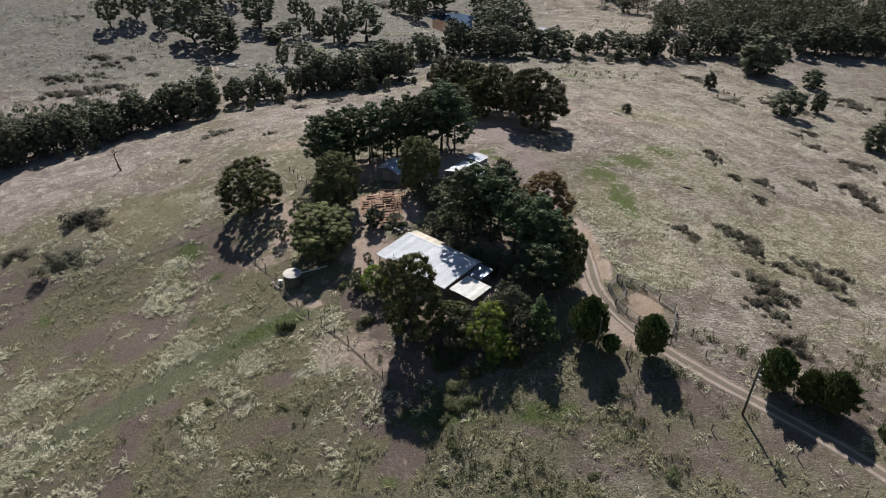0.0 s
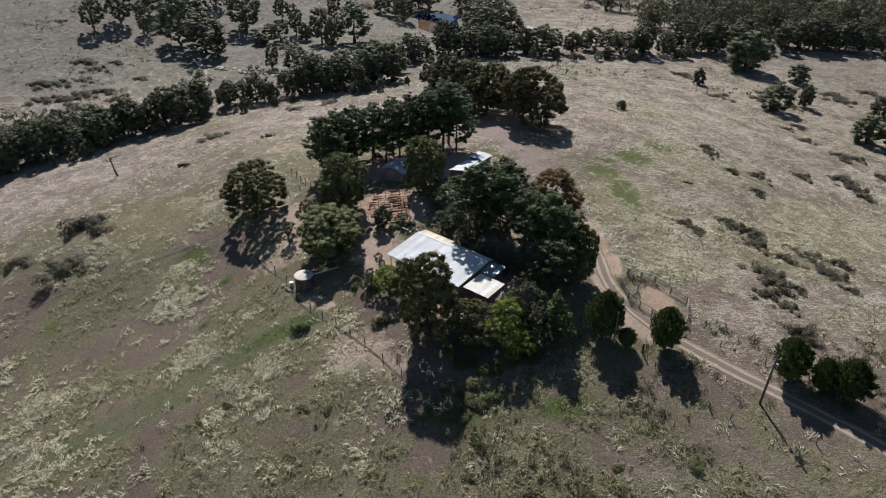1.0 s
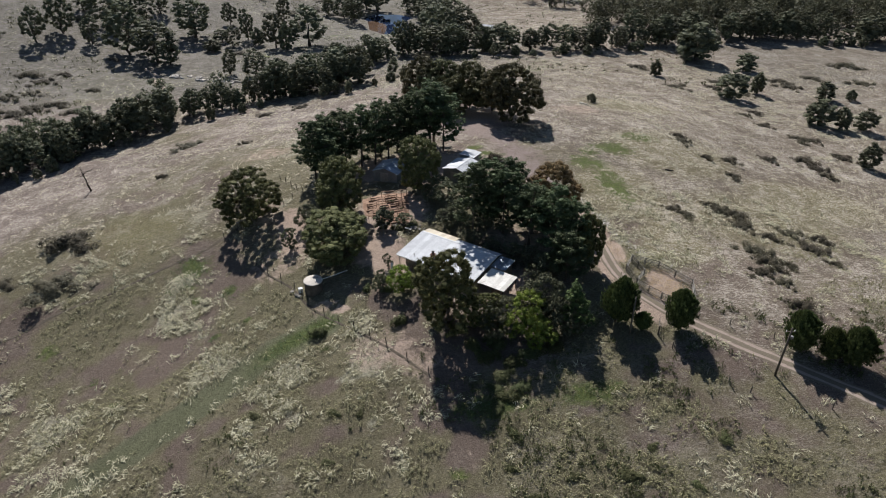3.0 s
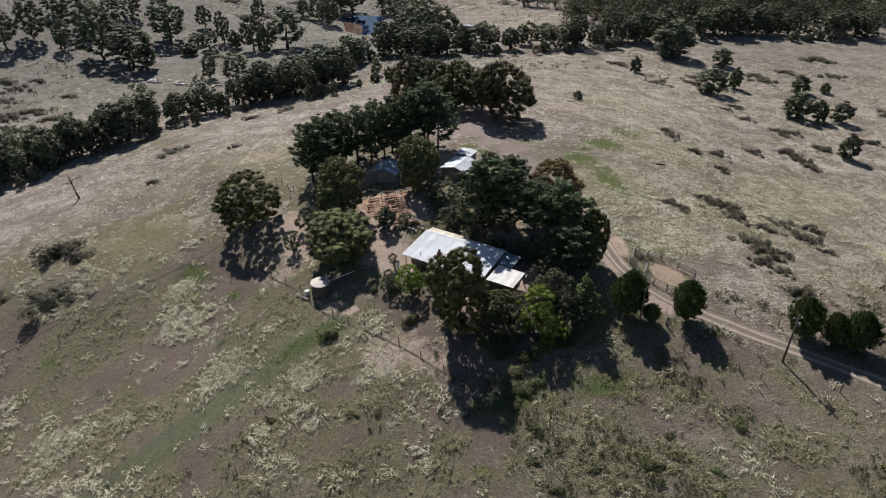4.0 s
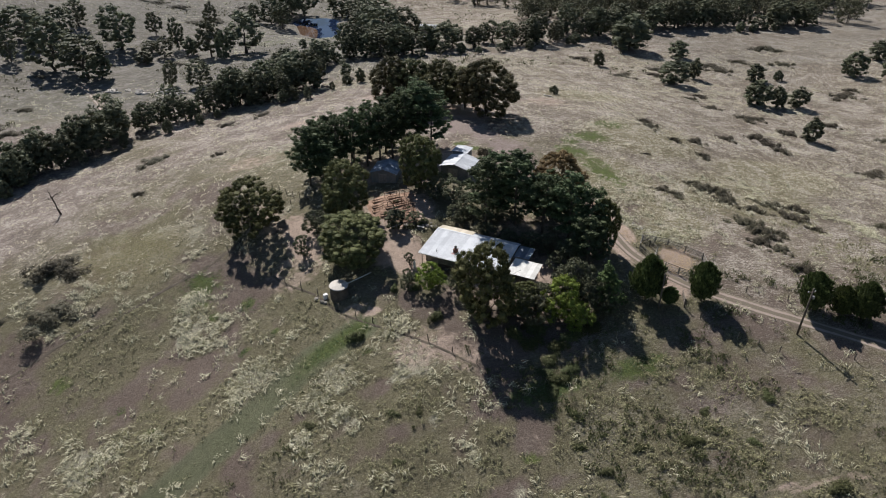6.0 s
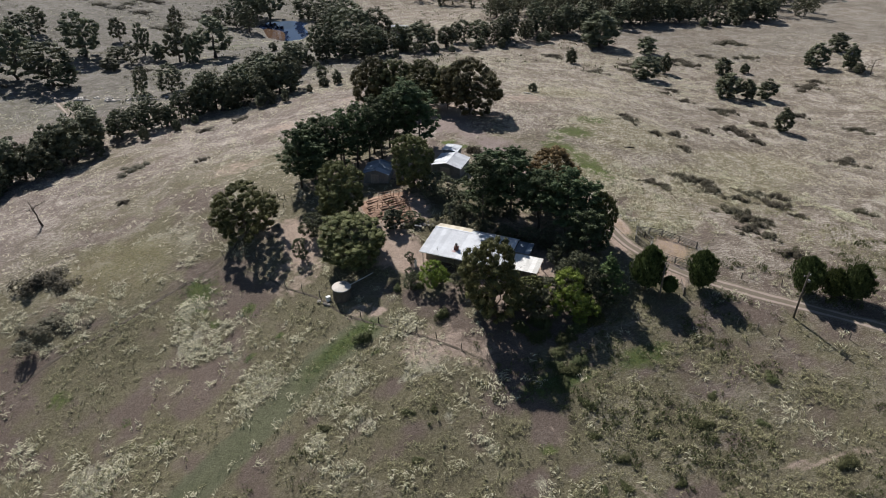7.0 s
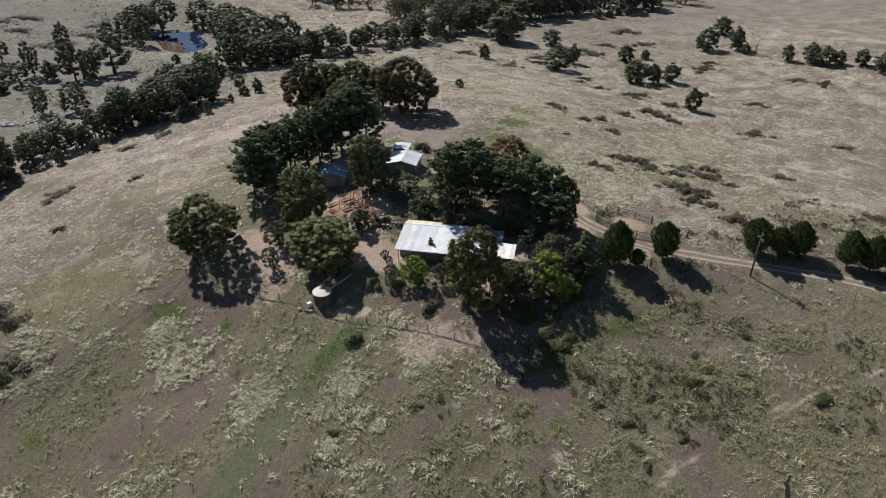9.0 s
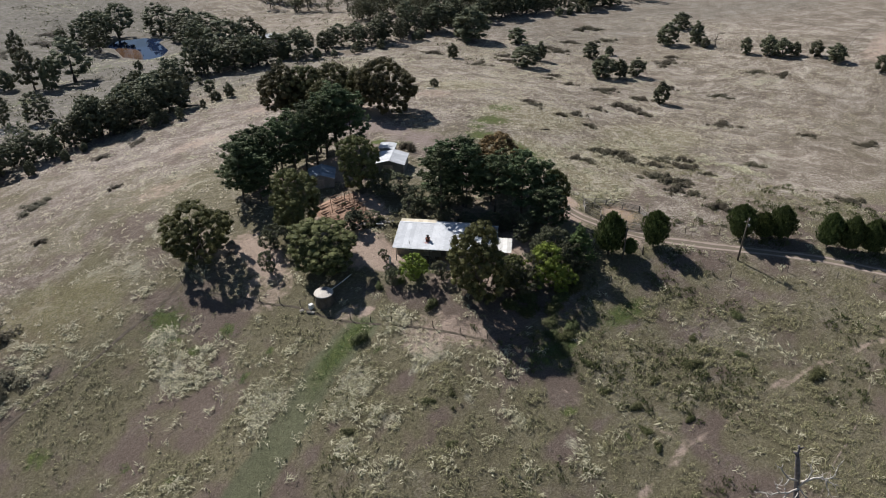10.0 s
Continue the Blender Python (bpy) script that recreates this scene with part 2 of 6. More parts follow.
def track_material():
    """Gravel worn pale in two wheel ruts, earth between and beside them."""
    m, nodes, links, bsdf = material("gravel_track")
    tc = nodes.new("ShaderNodeTexCoord").outputs["Object"]
    n1 = noise_node(nodes, links, tc, 0.5, 5.0, 0.65, 0.6)
    n2 = noise_node(nodes, links, tc, 5.0, 4.0, 0.7)
    edge = mix(nodes, links, n2, (0.085, 0.070, 0.049), (0.205, 0.168, 0.124))
    rut = mix(nodes, links, n2, (0.225, 0.172, 0.144), (0.385, 0.312, 0.268))
    f = math_node(nodes, links, "ADD", attr(nodes, "rut"), math_node(nodes, links, "MULTIPLY", math_node(nodes, links, "SUBTRACT", n1, 0.5), 1.2))
    links.new(mix(nodes, links, ramp(nodes, links, f, 0.25, 0.8), edge, rut), bsdf.inputs["Base Color"])
    bsdf.inputs["Roughness"].default_value = 0.95
    bump(nodes, links, n2, bsdf, 0.5, 0.06)
    return m


PASTURE = ground_material()
GUM = leaf_material("gum_leaves", (0.040, 0.047, 0.018), (0.172, 0.170, 0.068), (0.098, 0.094, 0.044), through_leaf=0.13)
# blue-grey gum leaves, paled and blued further to put distance haze into colour
GUM_FAR = leaf_material("hazed_gum_leaves", (0.046, 0.055, 0.036), (0.162, 0.172, 0.102), (0.115, 0.108, 0.068))
RUSSET = leaf_material("russet_gum_leaves", (0.042, 0.045, 0.023), (0.140, 0.134, 0.064), (0.096, 0.080, 0.042))
AMBER = leaf_material("amber_gum_leaves", (0.090, 0.068, 0.032), (0.300, 0.220, 0.100), (0.190, 0.130, 0.060))
PINE = leaf_material("pine_needles", (0.032, 0.050, 0.024), (0.128, 0.158, 0.076), (0.078, 0.094, 0.050))
CYPRESS = leaf_material("cypress_sprays", (0.024, 0.038, 0.016), (0.140, 0.180, 0.064), (0.068, 0.090, 0.038))
LIME = leaf_material("bright_leaves", (0.078, 0.112, 0.018), (0.270, 0.315, 0.066), (0.150, 0.175, 0.045))
SHRUB = leaf_material("shrub_leaves", (0.050, 0.046, 0.032), (0.146, 0.128, 0.090), (0.108, 0.090, 0.066))
WEED = leaf_material("weed_leaves", (0.040, 0.050, 0.020), (0.130, 0.140, 0.060), (0.090, 0.090, 0.045))
GREEN_STRAW = grass_material("half_dry_blades", (0.115, 0.109, 0.054), (0.345, 0.320, 0.182))
HAY = grass_material("trodden_hay", (0.24, 0.165, 0.090), (0.50, 0.375, 0.225))
STRAW = grass_material("straw_blades", (0.24, 0.225, 0.138), (0.60, 0.565, 0.405))
SLOPE_STRAW = grass_material("slope_straw_blades", (0.26, 0.232, 0.160), (0.61, 0.55, 0.41))
TURF = grass_material("turf_blades", (0.068, 0.060, 0.034), (0.205, 0.182, 0.110))
FRESH = grass_material("fresh_blades", (0.050, 0.082, 0.030), (0.125, 0.175, 0.075))
BARK = simple("grey_bark", (0.050, 0.040, 0.032), (0.160, 0.135, 0.110), 1.2, 0.9)
PALE_BARK = simple("bleached_wood", (0.30, 0.27, 0.24), (0.62, 0.58, 0.53), 2.0, 0.8)
STAG = simple("grey_dead_wood", (0.075, 0.065, 0.066), (0.215, 0.195, 0.195), 1.6, 0.9, bump_by=0.7, bump_at=0.04)
POST = simple("weathered_timber", (0.085, 0.070, 0.056), (0.23, 0.20, 0.17), 2.0, 0.85, per_object=0.4)
RAIL = simple("silvered_timber", (0.13, 0.12, 0.108), (0.32, 0.30, 0.275), 2.0, 0.85, per_object=0.6)
GARDEN_SOIL = simple("red_garden_soil", (0.17, 0.098, 0.066), (0.38, 0.255, 0.185), 0.9, 0.95, bump_by=0.8, bump_at=0.08)
RED_WOOD = simple("garden_timber", (0.15, 0.096, 0.068), (0.34, 0.232, 0.165), 1.5, 0.85, per_object=0.5)
ROOF = simple("galvanised_iron", (0.46, 0.475, 0.50), (0.64, 0.655, 0.68), 0.6, 0.7, 0.0, 6.0, 0.05, 0.004, per_object=0.22, world_space=True, spec=0.08)
CARPORT_ROOF = simple("chalky_white_iron", (0.50, 0.49, 0.46), (0.74, 0.73, 0.70), 0.9, 0.7, 0.0, 6.0, 0.05, 0.004, per_object=0.2, world_space=True, spec=0.08)
CREAM = simple("cream_sheet", (0.46, 0.41, 0.32), (0.66, 0.60, 0.49), 0.5, 0.7, 0.0, per_object=0.2, world_space=True)
# blue of sky reflected in the pines' shade, put into the iron's colour
SHADE_BLUE_IRON = simple("dull_shade_blue_iron", (0.20, 0.25, 0.32), (0.42, 0.50, 0.60), 0.5, 0.34, 0.6, per_object=0.3)
WALL = simple("painted_board", (0.17, 0.15, 0.125), (0.29, 0.26, 0.22), 0.6, 0.8)
DARK_WALL = simple("grey_sheet_wall", (0.14, 0.145, 0.15), (0.26, 0.27, 0.28), 0.7, 0.6, 0.2)
BRICK = simple("red_brick", (0.08, 0.036, 0.028), (0.19, 0.085, 0.062), 3.0, 0.9)
PALE_CONCRETE = simple("pale_concrete", (0.40, 0.36, 0.32), (0.62, 0.575, 0.52), 0.8, 0.9)
# stained wall, its colour darkened further for the tank's shadow side
TANK_SIDE = simple("stained_shaded_concrete", (0.055, 0.046, 0.038), (0.15, 0.125, 0.105), 0.8, 0.9)
STEEL = simple("dull_steel", (0.20, 0.20, 0.20), (0.42, 0.42, 0.42), 2.0, 0.5, 0.6)
CHAR = simple("sooty_steel", (0.022, 0.020, 0.019), (0.07, 0.062, 0.056), 3.0, 0.7)
WHITE = simple("white_paint", (0.60, 0.60, 0.58), (0.80, 0.80, 0.78), 1.0, 0.6)
ROCK = simple("field_stone", (0.13, 0.12, 0.105), (0.34, 0.315, 0.28), 1.5, 0.9, per_object=0.4)
TRACK = track_material()
# trodden earth of the fence track, also the terrace edge's painted shade
EARTH_AND_SHADE = simple("trodden_earth_and_shade", (0.050, 0.042, 0.030), (0.13, 0.105, 0.082), 0.9, 0.95, bump_by=0.6, bump_at=0.08)
mg, gn, gl, gb = material("window_glass")
gb.inputs["Base Color"].default_value, gb.inputs["Roughness"].default_value = (0.02, 0.025, 0.03, 1), 0.05
GLASS = mg
mw, wn, wl, wb = material("pond_water")
wtc = wn.new("ShaderNodeTexCoord").outputs["Object"]
# the sky's reflected blue is deepened in the water's base colour
wl.new(mix(wn, wl, noise_node(wn, wl, wtc, 0.08), (0.008, 0.016, 0.042), (0.014, 0.024, 0.054)), wb.inputs["Base Color"])
wb.inputs["Roughness"].default_value = 0.02
bump(wn, wl, noise_node(wn, wl, wtc, 1.5, 2.0), wb, 0.04, 0.03)
# brown mirrored on the dam's left, put in as a surface colour
BROWN_MIRROR = simple("brown_reflection", (0.055, 0.030, 0.018), (0.12, 0.070, 0.042), 0.15, 0.15, spec=0.5)
WATER = mw


def rust_stain(m, at, reach):
    """A run of rust on a surface about one place."""
    nodes, links = m.node_tree.nodes, m.node_tree.links
    bsdf = nodes["Principled BSDF"]
    was = bsdf.inputs["Base Color"].links[0].from_socket
    pos = nodes.new("ShaderNodeNewGeometry").outputs["Position"]
    far = nodes.new("ShaderNodeVectorMath")
    far.operation = "DISTANCE"
    far.inputs[1].default_value = at
    links.new(pos, far.inputs[0])
    rag = math_node(nodes, links, "MULTIPLY", noise_node(nodes, links, pos, 2.2, 4.0, 0.7, 1.0), 1.3 * reach)
    f = ramp(nodes, links, math_node(nodes, links, "SUBTRACT", math_node(nodes, links, "ADD", far.outputs["Value"], rag), 0.25 * reach), reach, 0.5 * reach)
    links.new(mix(nodes, links, math_node(nodes, links, "MULTIPLY", f, 0.7), was, (0.34, 0.10, 0.065)), bsdf.inputs["Base Color"])


# ---- mesh helpers ----
def quick_mesh(name, verts, faces, mat, smooth=False):
    """A mesh from arrays: verts (n, 3) and faces (m, 3 or 4)."""
    verts, faces = np.asarray(verts, np.float32), np.asarray(faces, np.int32)
    me = bpy.data.meshes.new(name)
    k = faces.shape[1]
    me.vertices.add(len(verts))
    me.vertices.foreach_set("co", verts.ravel())
    me.loops.add(faces.size)
    me.loops.foreach_set("vertex_index", faces.ravel())
    me.polygons.add(len(faces))
    me.polygons.foreach_set("loop_start", np.arange(0, faces.size, k, dtype=np.int32))
    me.polygons.foreach_set("use_smooth", np.full(len(faces), smooth, bool))
    me.update(calc_edges=True)
    me.materials.append(mat)
    return me


def part(name, bm, mat, parent, label="", smooth=False):
    """Links a bmesh as one mesh under a thing or a part."""
    me = bpy.data.meshes.new(name)
    bmesh.ops.recalc_face_normals(bm, faces=bm.faces)
    bm.to_mesh(me)
    bm.free()
    if smooth:
        me.polygons.foreach_set("use_smooth", np.ones(len(me.polygons), bool))
    me.materials.append(mat)
    ob = new(name, me)
    ob.parent = parent
    return tagged(ob, label)


def mesh_part(name, me, parent, label="", m=None):
    ob = new(name, me)
    ob.parent = parent
    if m is not None:
        ob.matrix_basis = m
    return tagged(ob, label)


def box(bm, x0, y0, z0, x1, y1, z1, bevel=0.0):
    vs = bmesh.ops.create_cube(bm, size=1.0)["verts"]
    bmesh.ops.transform(bm, matrix=Matrix.Translation(((x0 + x1) / 2, (y0 + y1) / 2, (z0 + z1) / 2)) @ Matrix.Diagonal((abs(x1 - x0), abs(y1 - y0), abs(z1 - z0), 1)), verts=vs)
    if bevel:
        bmesh.ops.bevel(bm, geom=list({e for v in vs for e in v.link_edges}), offset=bevel, segments=1, affect="EDGES")


def beam(bm, a, b, w, d=None):
    """A squared bar from a to b."""
    a, b = Vector(a), Vector(b)
    vs = bmesh.ops.create_cube(bm, size=1.0)["verts"]
    m = Matrix.Translation((a + b) / 2) @ (b - a).to_track_quat("Z", "Y").to_matrix().to_4x4() @ Matrix.Diagonal((w, d or w, (b - a).length, 1))
    bmesh.ops.transform(bm, matrix=m, verts=vs)


def tube(bm, points, radii, sides=7):
    """A tapered, bent limb along points."""
    rings = []
    pts = [Vector(p) for p in points]
    for i, p in enumerate(pts):
        way = (pts[min(i + 1, len(pts) - 1)] - pts[max(i - 1, 0)]).normalized()
        q = way.to_track_quat("Z", "Y")
        rings.append([bm.verts.new(p + q @ Vector((math.cos(2 * math.pi * s / sides) * radii[i], math.sin(2 * math.pi * s / sides) * radii[i], 0))) for s in range(sides)])
    for a, b in zip(rings, rings[1:]):
        for s in range(sides):
            bm.faces.new((a[s], a[(s + 1) % sides], b[(s + 1) % sides], b[s]))
    bm.faces.new(rings[0][::-1])
    bm.faces.new(rings[-1])


def empty(name, m, label, category, group="", kind=""):
    ob = new(name)
    ob.matrix_basis = m
    ob.empty_display_size = 0.3
    return tagged(ob, label, category, group, kind)


# ---- ground ----
def seg_dist(x, y, ax, ay, bx, by):
    dx, dy = bx - ax, by - ay
    t = np.clip(((x - ax) * dx + (y - ay) * dy) / (dx * dx + dy * dy), 0, 1)
    return np.hypot(x - ax - t * dx, y - ay - t * dy)


def blob(x, y, cx, cy, rx, ry, turn=0.0):
    c, s = math.cos(radians(turn)), math.sin(radians(turn))
    u, v = (x - cx) * c + (y - cy) * s, -(x - cx) * s + (y - cy) * c
    return np.clip(1.25 - np.sqrt((u / rx) ** 2 + (v / ry) ** 2), 0, 1)


def soak(x, y):
    """How near a spot lies to the line of the soak below the tank."""
    return np.minimum(np.minimum(seg_dist(x, y, -22.0, 86.4, -30.5, 83.0), seg_dist(x, y, -30.5, 83.0, -37.6, 77.9)), np.minimum(seg_dist(x, y, -37.6, 77.9, -46.0, 73.0), seg_dist(x, y, -46.0, 73.0, -59.4, 65.0)))


def swale(x, y):
    """The broad band of short, dull grass along the soak."""
    return np.clip(1.7 - soak(x, y) / 2.3, 0, 1) * np.clip((x + 74) / 26, 0.2, 1)


def zone_green(x, y):
    g = np.clip(1.5 - soak(x, y) / 1.5, 0, 1) * np.clip((x + 36) / 8, 0.12, 1)
    g = np.maximum(g, 0.9 * np.clip(1.4 - np.minimum(seg_dist(x, y, -11.0, 94.2, -6.2, 90.6), seg_dist(x, y, -6.2, 90.6, -4.2, 87.6)) / 1.3, 0, 1))
    for b in ((-38.6, 100.0, 2.5, 2.5), (-44.1, 99.9, 1.9, 1.7), (-53.8, 81.0, 1.6, 1.3), (-22.1, 81.1, 1.3, 1.1), (-40.0, 89.9, 1.6, 1.4), (-58.4, 87.1, 1.4, 1.4), (-35.0, 91.7, 1.4, 1.1), (-68.1, 96.0, 2.8, 2.3), (-5.8, 57.1, 2.2, 1.2), (-54.2, 63.7, 2.3, 1.7), (-11.4, 93.6, 2.4, 1.6), (40, 222, 12, 5), (-46, 108, 5, 7), (0, 66, 9, 3), (14, 66, 8, 3)):
        g = np.maximum(g, 0.75 * blob(x, y, *b))
    for b in ((10.3, 137.8, 2.5, 2), (11.4, 134.4, 3, 1.6), (15.5, 133.4, 2, 1.2), (34.9, 134.7, 3, 3), (30.8, 131.3, 2, 2), (35, 119, 4, 9), (33, 129, 5, 4), (41, 137, 6, 4), (50, 144, 6, 3)):
        g = np.maximum(g, 0.74 * np.sqrt(blob(x, y, *b)))
    for b in ((10, 325, 28, 10), (-20, 320, 25, 12), (-50, 280, 12, 8)):
        g = np.maximum(g, 0.60 * blob(x, y, *b))
    return g


STRAW_SPOTS = ((-33.5, 99.8, 3.0, 2.4), (-41.9, 97.4, 3.6, 2.6), (-19.3, 86.4, 2.6, 1.8),
               (-45.7, 102.9, 4.8, 4.4), (-41.2, 93.3, 3.8, 4.2), (-48.3, 97.0, 2.2, 2.6), (-39.5, 84.5, 3.8, 3.6), (-41.3, 81.0, 2.4, 2.4), (-34.1, 89.7, 2.8, 2.2),
               (-30.4, 91.5, 2.3, 1.6), (-33.1, 74.5, 4.6, 4.5), (-27.4, 77.6, 2.8, 2.6), (-37.1, 73.3, 2.3, 2.0), (-34.4, 68.7, 4.0, 2.7), (-39.5, 70.3, 2.0, 1.9),
               (-27.7, 70.6, 2.4, 2.7), (-16.6, 84.4, 3.6, 2.1), (-16.5, 76.6, 3.4, 2.3), (-52.1, 67.9, 5.5, 3.1), (-58.3, 65.2, 3.8, 3.2), (-31.6, 64.4, 4.1, 2.7),
               (-61.9, 79.0, 4.1, 2.8))
TUSSOCK_SPOTS = ((7.9, 60.1, 4.6, 3.1), (24.3, 59.2, 6.8, 3.3), (18.8, 65.2, 5.4, 2.4), (31.2, 53.0, 3.7, 3.1), (16.8, 54.1, 4.7, 2.6), (19.4, 49.8, 2.6, 2.0),
                 (17.5, 41.8, 4.1, 3.9), (26.3, 42.0, 3.5, 2.6), (-7.4, 61.9, 2.2, 1.9), (6.3, 64.0, 2.3, 2.0), (22.3, 36.2, 1.7, 1.7), (-17.3, 70.7, 2.9, 1.7),
                 (-25.0, 61.5, 3.1, 1.6))
SOIL_SPOTS = ((-54.9, 89.4, 5.2, 3.2), (-56.2, 84.7, 4.1, 2.5), (-46.3, 89.8, 3.3, 2.8), (-23.0, 73.9, 2.9, 2.0), (-37.5, 72.0, 1.6, 1.4), (-19.2, 65.5, 3.6, 2.2),
              (-24.8, 65.1, 3.2, 1.9), (-32.9, 73.8, 1.5, 1.1), (-48.8, 84.9, 3.2, 2.5), (-3.8, 59.8, 2.2, 3.2), (13.0, 64.4, 2.6, 2.1), (3.9, 50.9, 2.8, 1.9),
              (12.4, 57.1, 1.5, 1.4), (-2.6, 52.9, 2.7, 1.8), (-10.6, 53.5, 3.4, 2.0), (-73.6, 103.5, 6.0, 4.0), (-49.9, 74.5, 5.6, 3.2))


def spots(x, y, rows):
    """The fullest of a list of oval spots, 0 to 1."""
    best = np.zeros(np.shape(x))
    for row in rows:
        best = np.maximum(best, np.clip(1.7 * blob(x, y, *row), 0, 1))
    return best


def zone_straw(x, y):
    patch = 0.26 * vnoise(x, y, 11, 21) + 0.36 * vnoise(x, y, 3.6, 22) + 0.38 * vnoise(x, y, 1.5, 23)
    want = np.full(np.shape(x), 0.0)
    rubble = np.minimum(seg_dist(x, y, 26.3, 109.5, 28.9, 96), np.minimum(seg_dist(x, y, 28.9, 96, 33.6, 89), seg_dist(x, y, 25.4, 116, 26.3, 109.5)))
    want = np.maximum(want, 0.34 * np.clip(1.9 - rubble / 0.8, 0, 1))
    want = np.maximum(want, 0.30 * np.sqrt(spots(x, y, STRAW_SPOTS)))
    want = np.maximum(want, 0.03 * (y < 118))
    for bl in ((75, 112, 34, 26), (60, 135, 26, 26), (100, 128, 36, 30), (-50, 135, 30, 30), (-30, 160, 30, 30), (120, 160, 60, 50)):
        want = np.maximum(want, 0.13 * np.clip(2 * blob(x, y, *bl), 0, 1))
    return np.clip((patch - 0.64 + want) * 4.2, 0, 1.0) * (1 - 0.8 * swale(x, y)) * np.where((x > -6) & (y < 82), 0.35, 1.0)


def zone_turf(x, y):
    n = 0.45 * vnoise(x, y, 12, 63) + 0.33 * vnoise(x, y, 4.0, 64) + 0.22 * vnoise(x, y, 1.7, 65)
    return np.clip((n - 0.5) * 2.2 + 0.70 + 0.2 * spots(x, y, TUSSOCK_SPOTS) + 0.3 * swale(x, y) - 0.45 * spots(x, y, SOIL_SPOTS), 0, 1)


def zone_dry(x, y):
    d = np.clip((y - 105) / 60, 0, 1) * 0.75 + np.clip((x - 20) / 16, 0, 1) * np.clip((y - 60) / 18, 0, 1) * 0.8 + np.clip((-x - 70) / 60, 0, 0.4) * np.clip((y - 100) / 40, 0, 1)
    return np.clip(d + 0.5 * (vnoise(x, y, 22, 31) - 0.5), 0, 1)


def zone_earth(x, y):
    e = np.zeros_like(x)
    for b in ((-13, 102, 6.5, 6), (-10, 113, 9, 9), (-11, 98, 5, 5), (3, 88, 12, 9), (25.2, 103, 2.6, 9, 5), (26.2, 94.5, 2.2, 5), (31, 85.5, 3.6, 4.4, -30), (23.4, 92, 2.0, 8), (-28, 112, 4, 10, 10), (-6, 130, 20, 8), (14, 158, 14, 12), (27, 80, 3.5, 5), (-19.5, 88.8, 1.8, 1.2), (20, 118, 4, 8)):
        e = np.maximum(e, blob(x, y, *b))
    for b in ((13.4, 147, 6, 5), (16.5, 141.5, 4.5, 5), (18.2, 134, 3.6, 6), (20.2, 127, 3.0, 5)):
        e = np.maximum(e, 0.62 * np.clip(1.4 * blob(x, y, *b), 0, 1))
    for b in ((19, 134, 8, 12, 20), (-22, 90, 4, 3), (-31, 104, 6, 7), (-33, 121, 5, 9)):
        e = np.maximum(e, 0.50 * np.clip(1.3 * blob(x, y, *b), 0, 1))
    for b in ((-14, 79, 8, 6), (-9, 75, 5, 4), (-28.3, 117.2, 4.5, 5.0), (-27.1, 103.6, 3.5, 3.5), (-21.8, 106.0, 2.5, 3.0)):
        e = np.maximum(e, 0.52 * np.clip(1.3 * blob(x, y, *b), 0, 1))
    for b in ((10, 100, 15, 12), (42, 165, 14, 12), (-20, 175, 18, 10), (-35, 150, 14, 10), (5, 190, 20, 12), (30, 175, 16, 10)):
        e = np.maximum(e, 0.5 * blob(x, y, *b))
    for pts, k in (((-12, 42.0), (-1.5, 44.0), (4.5, 44.9), (12.2, 44.2), (19.7, 44.6), (26.6, 43.6), (38, 41.6), (52, 37)), 0.56), (((-7.3, 63.1), (-4.2, 60.1), (-2.9, 55.2), (0.9, 51.6), (4.5, 44.9)), 0.46):
        way = np.minimum.reduce([seg_dist(x, y, *a, *b) for a, b in zip(pts, pts[1:])])
        e = np.maximum(e, k * np.clip(1.6 - way / 0.85, 0, 1) * (0.5 + 0.8 * vnoise(x, y, 4, 92)))
    field = np.clip(((x - 198) * 20 - (y - 137) * 57) / 400, 0, 1) * np.clip((x - 196) / 6, 0, 1)
    return np.maximum(e, 0.55 * field)


def zone_ash(x, y):
    return np.clip(1.6 * spots(x, y, ((12, 147, 11, 9), (17, 138, 8, 12), (21, 127, 6, 8))), 0, 1)


def zone_olive(x, y):
    return 0.75 * spots(x, y, ((57, 174, 16, 9), (36, 116, 10, 15), (55, 137, 18, 13), (62, 108, 20, 14), (38, 98, 7, 9), (-95, 255, 20, 14), (-97, 238, 14, 9), (80, 120, 18, 12), (-60, 122, 12, 10)))


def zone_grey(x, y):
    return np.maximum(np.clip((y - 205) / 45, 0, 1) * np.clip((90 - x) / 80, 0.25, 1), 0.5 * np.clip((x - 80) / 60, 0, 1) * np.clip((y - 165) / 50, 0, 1))


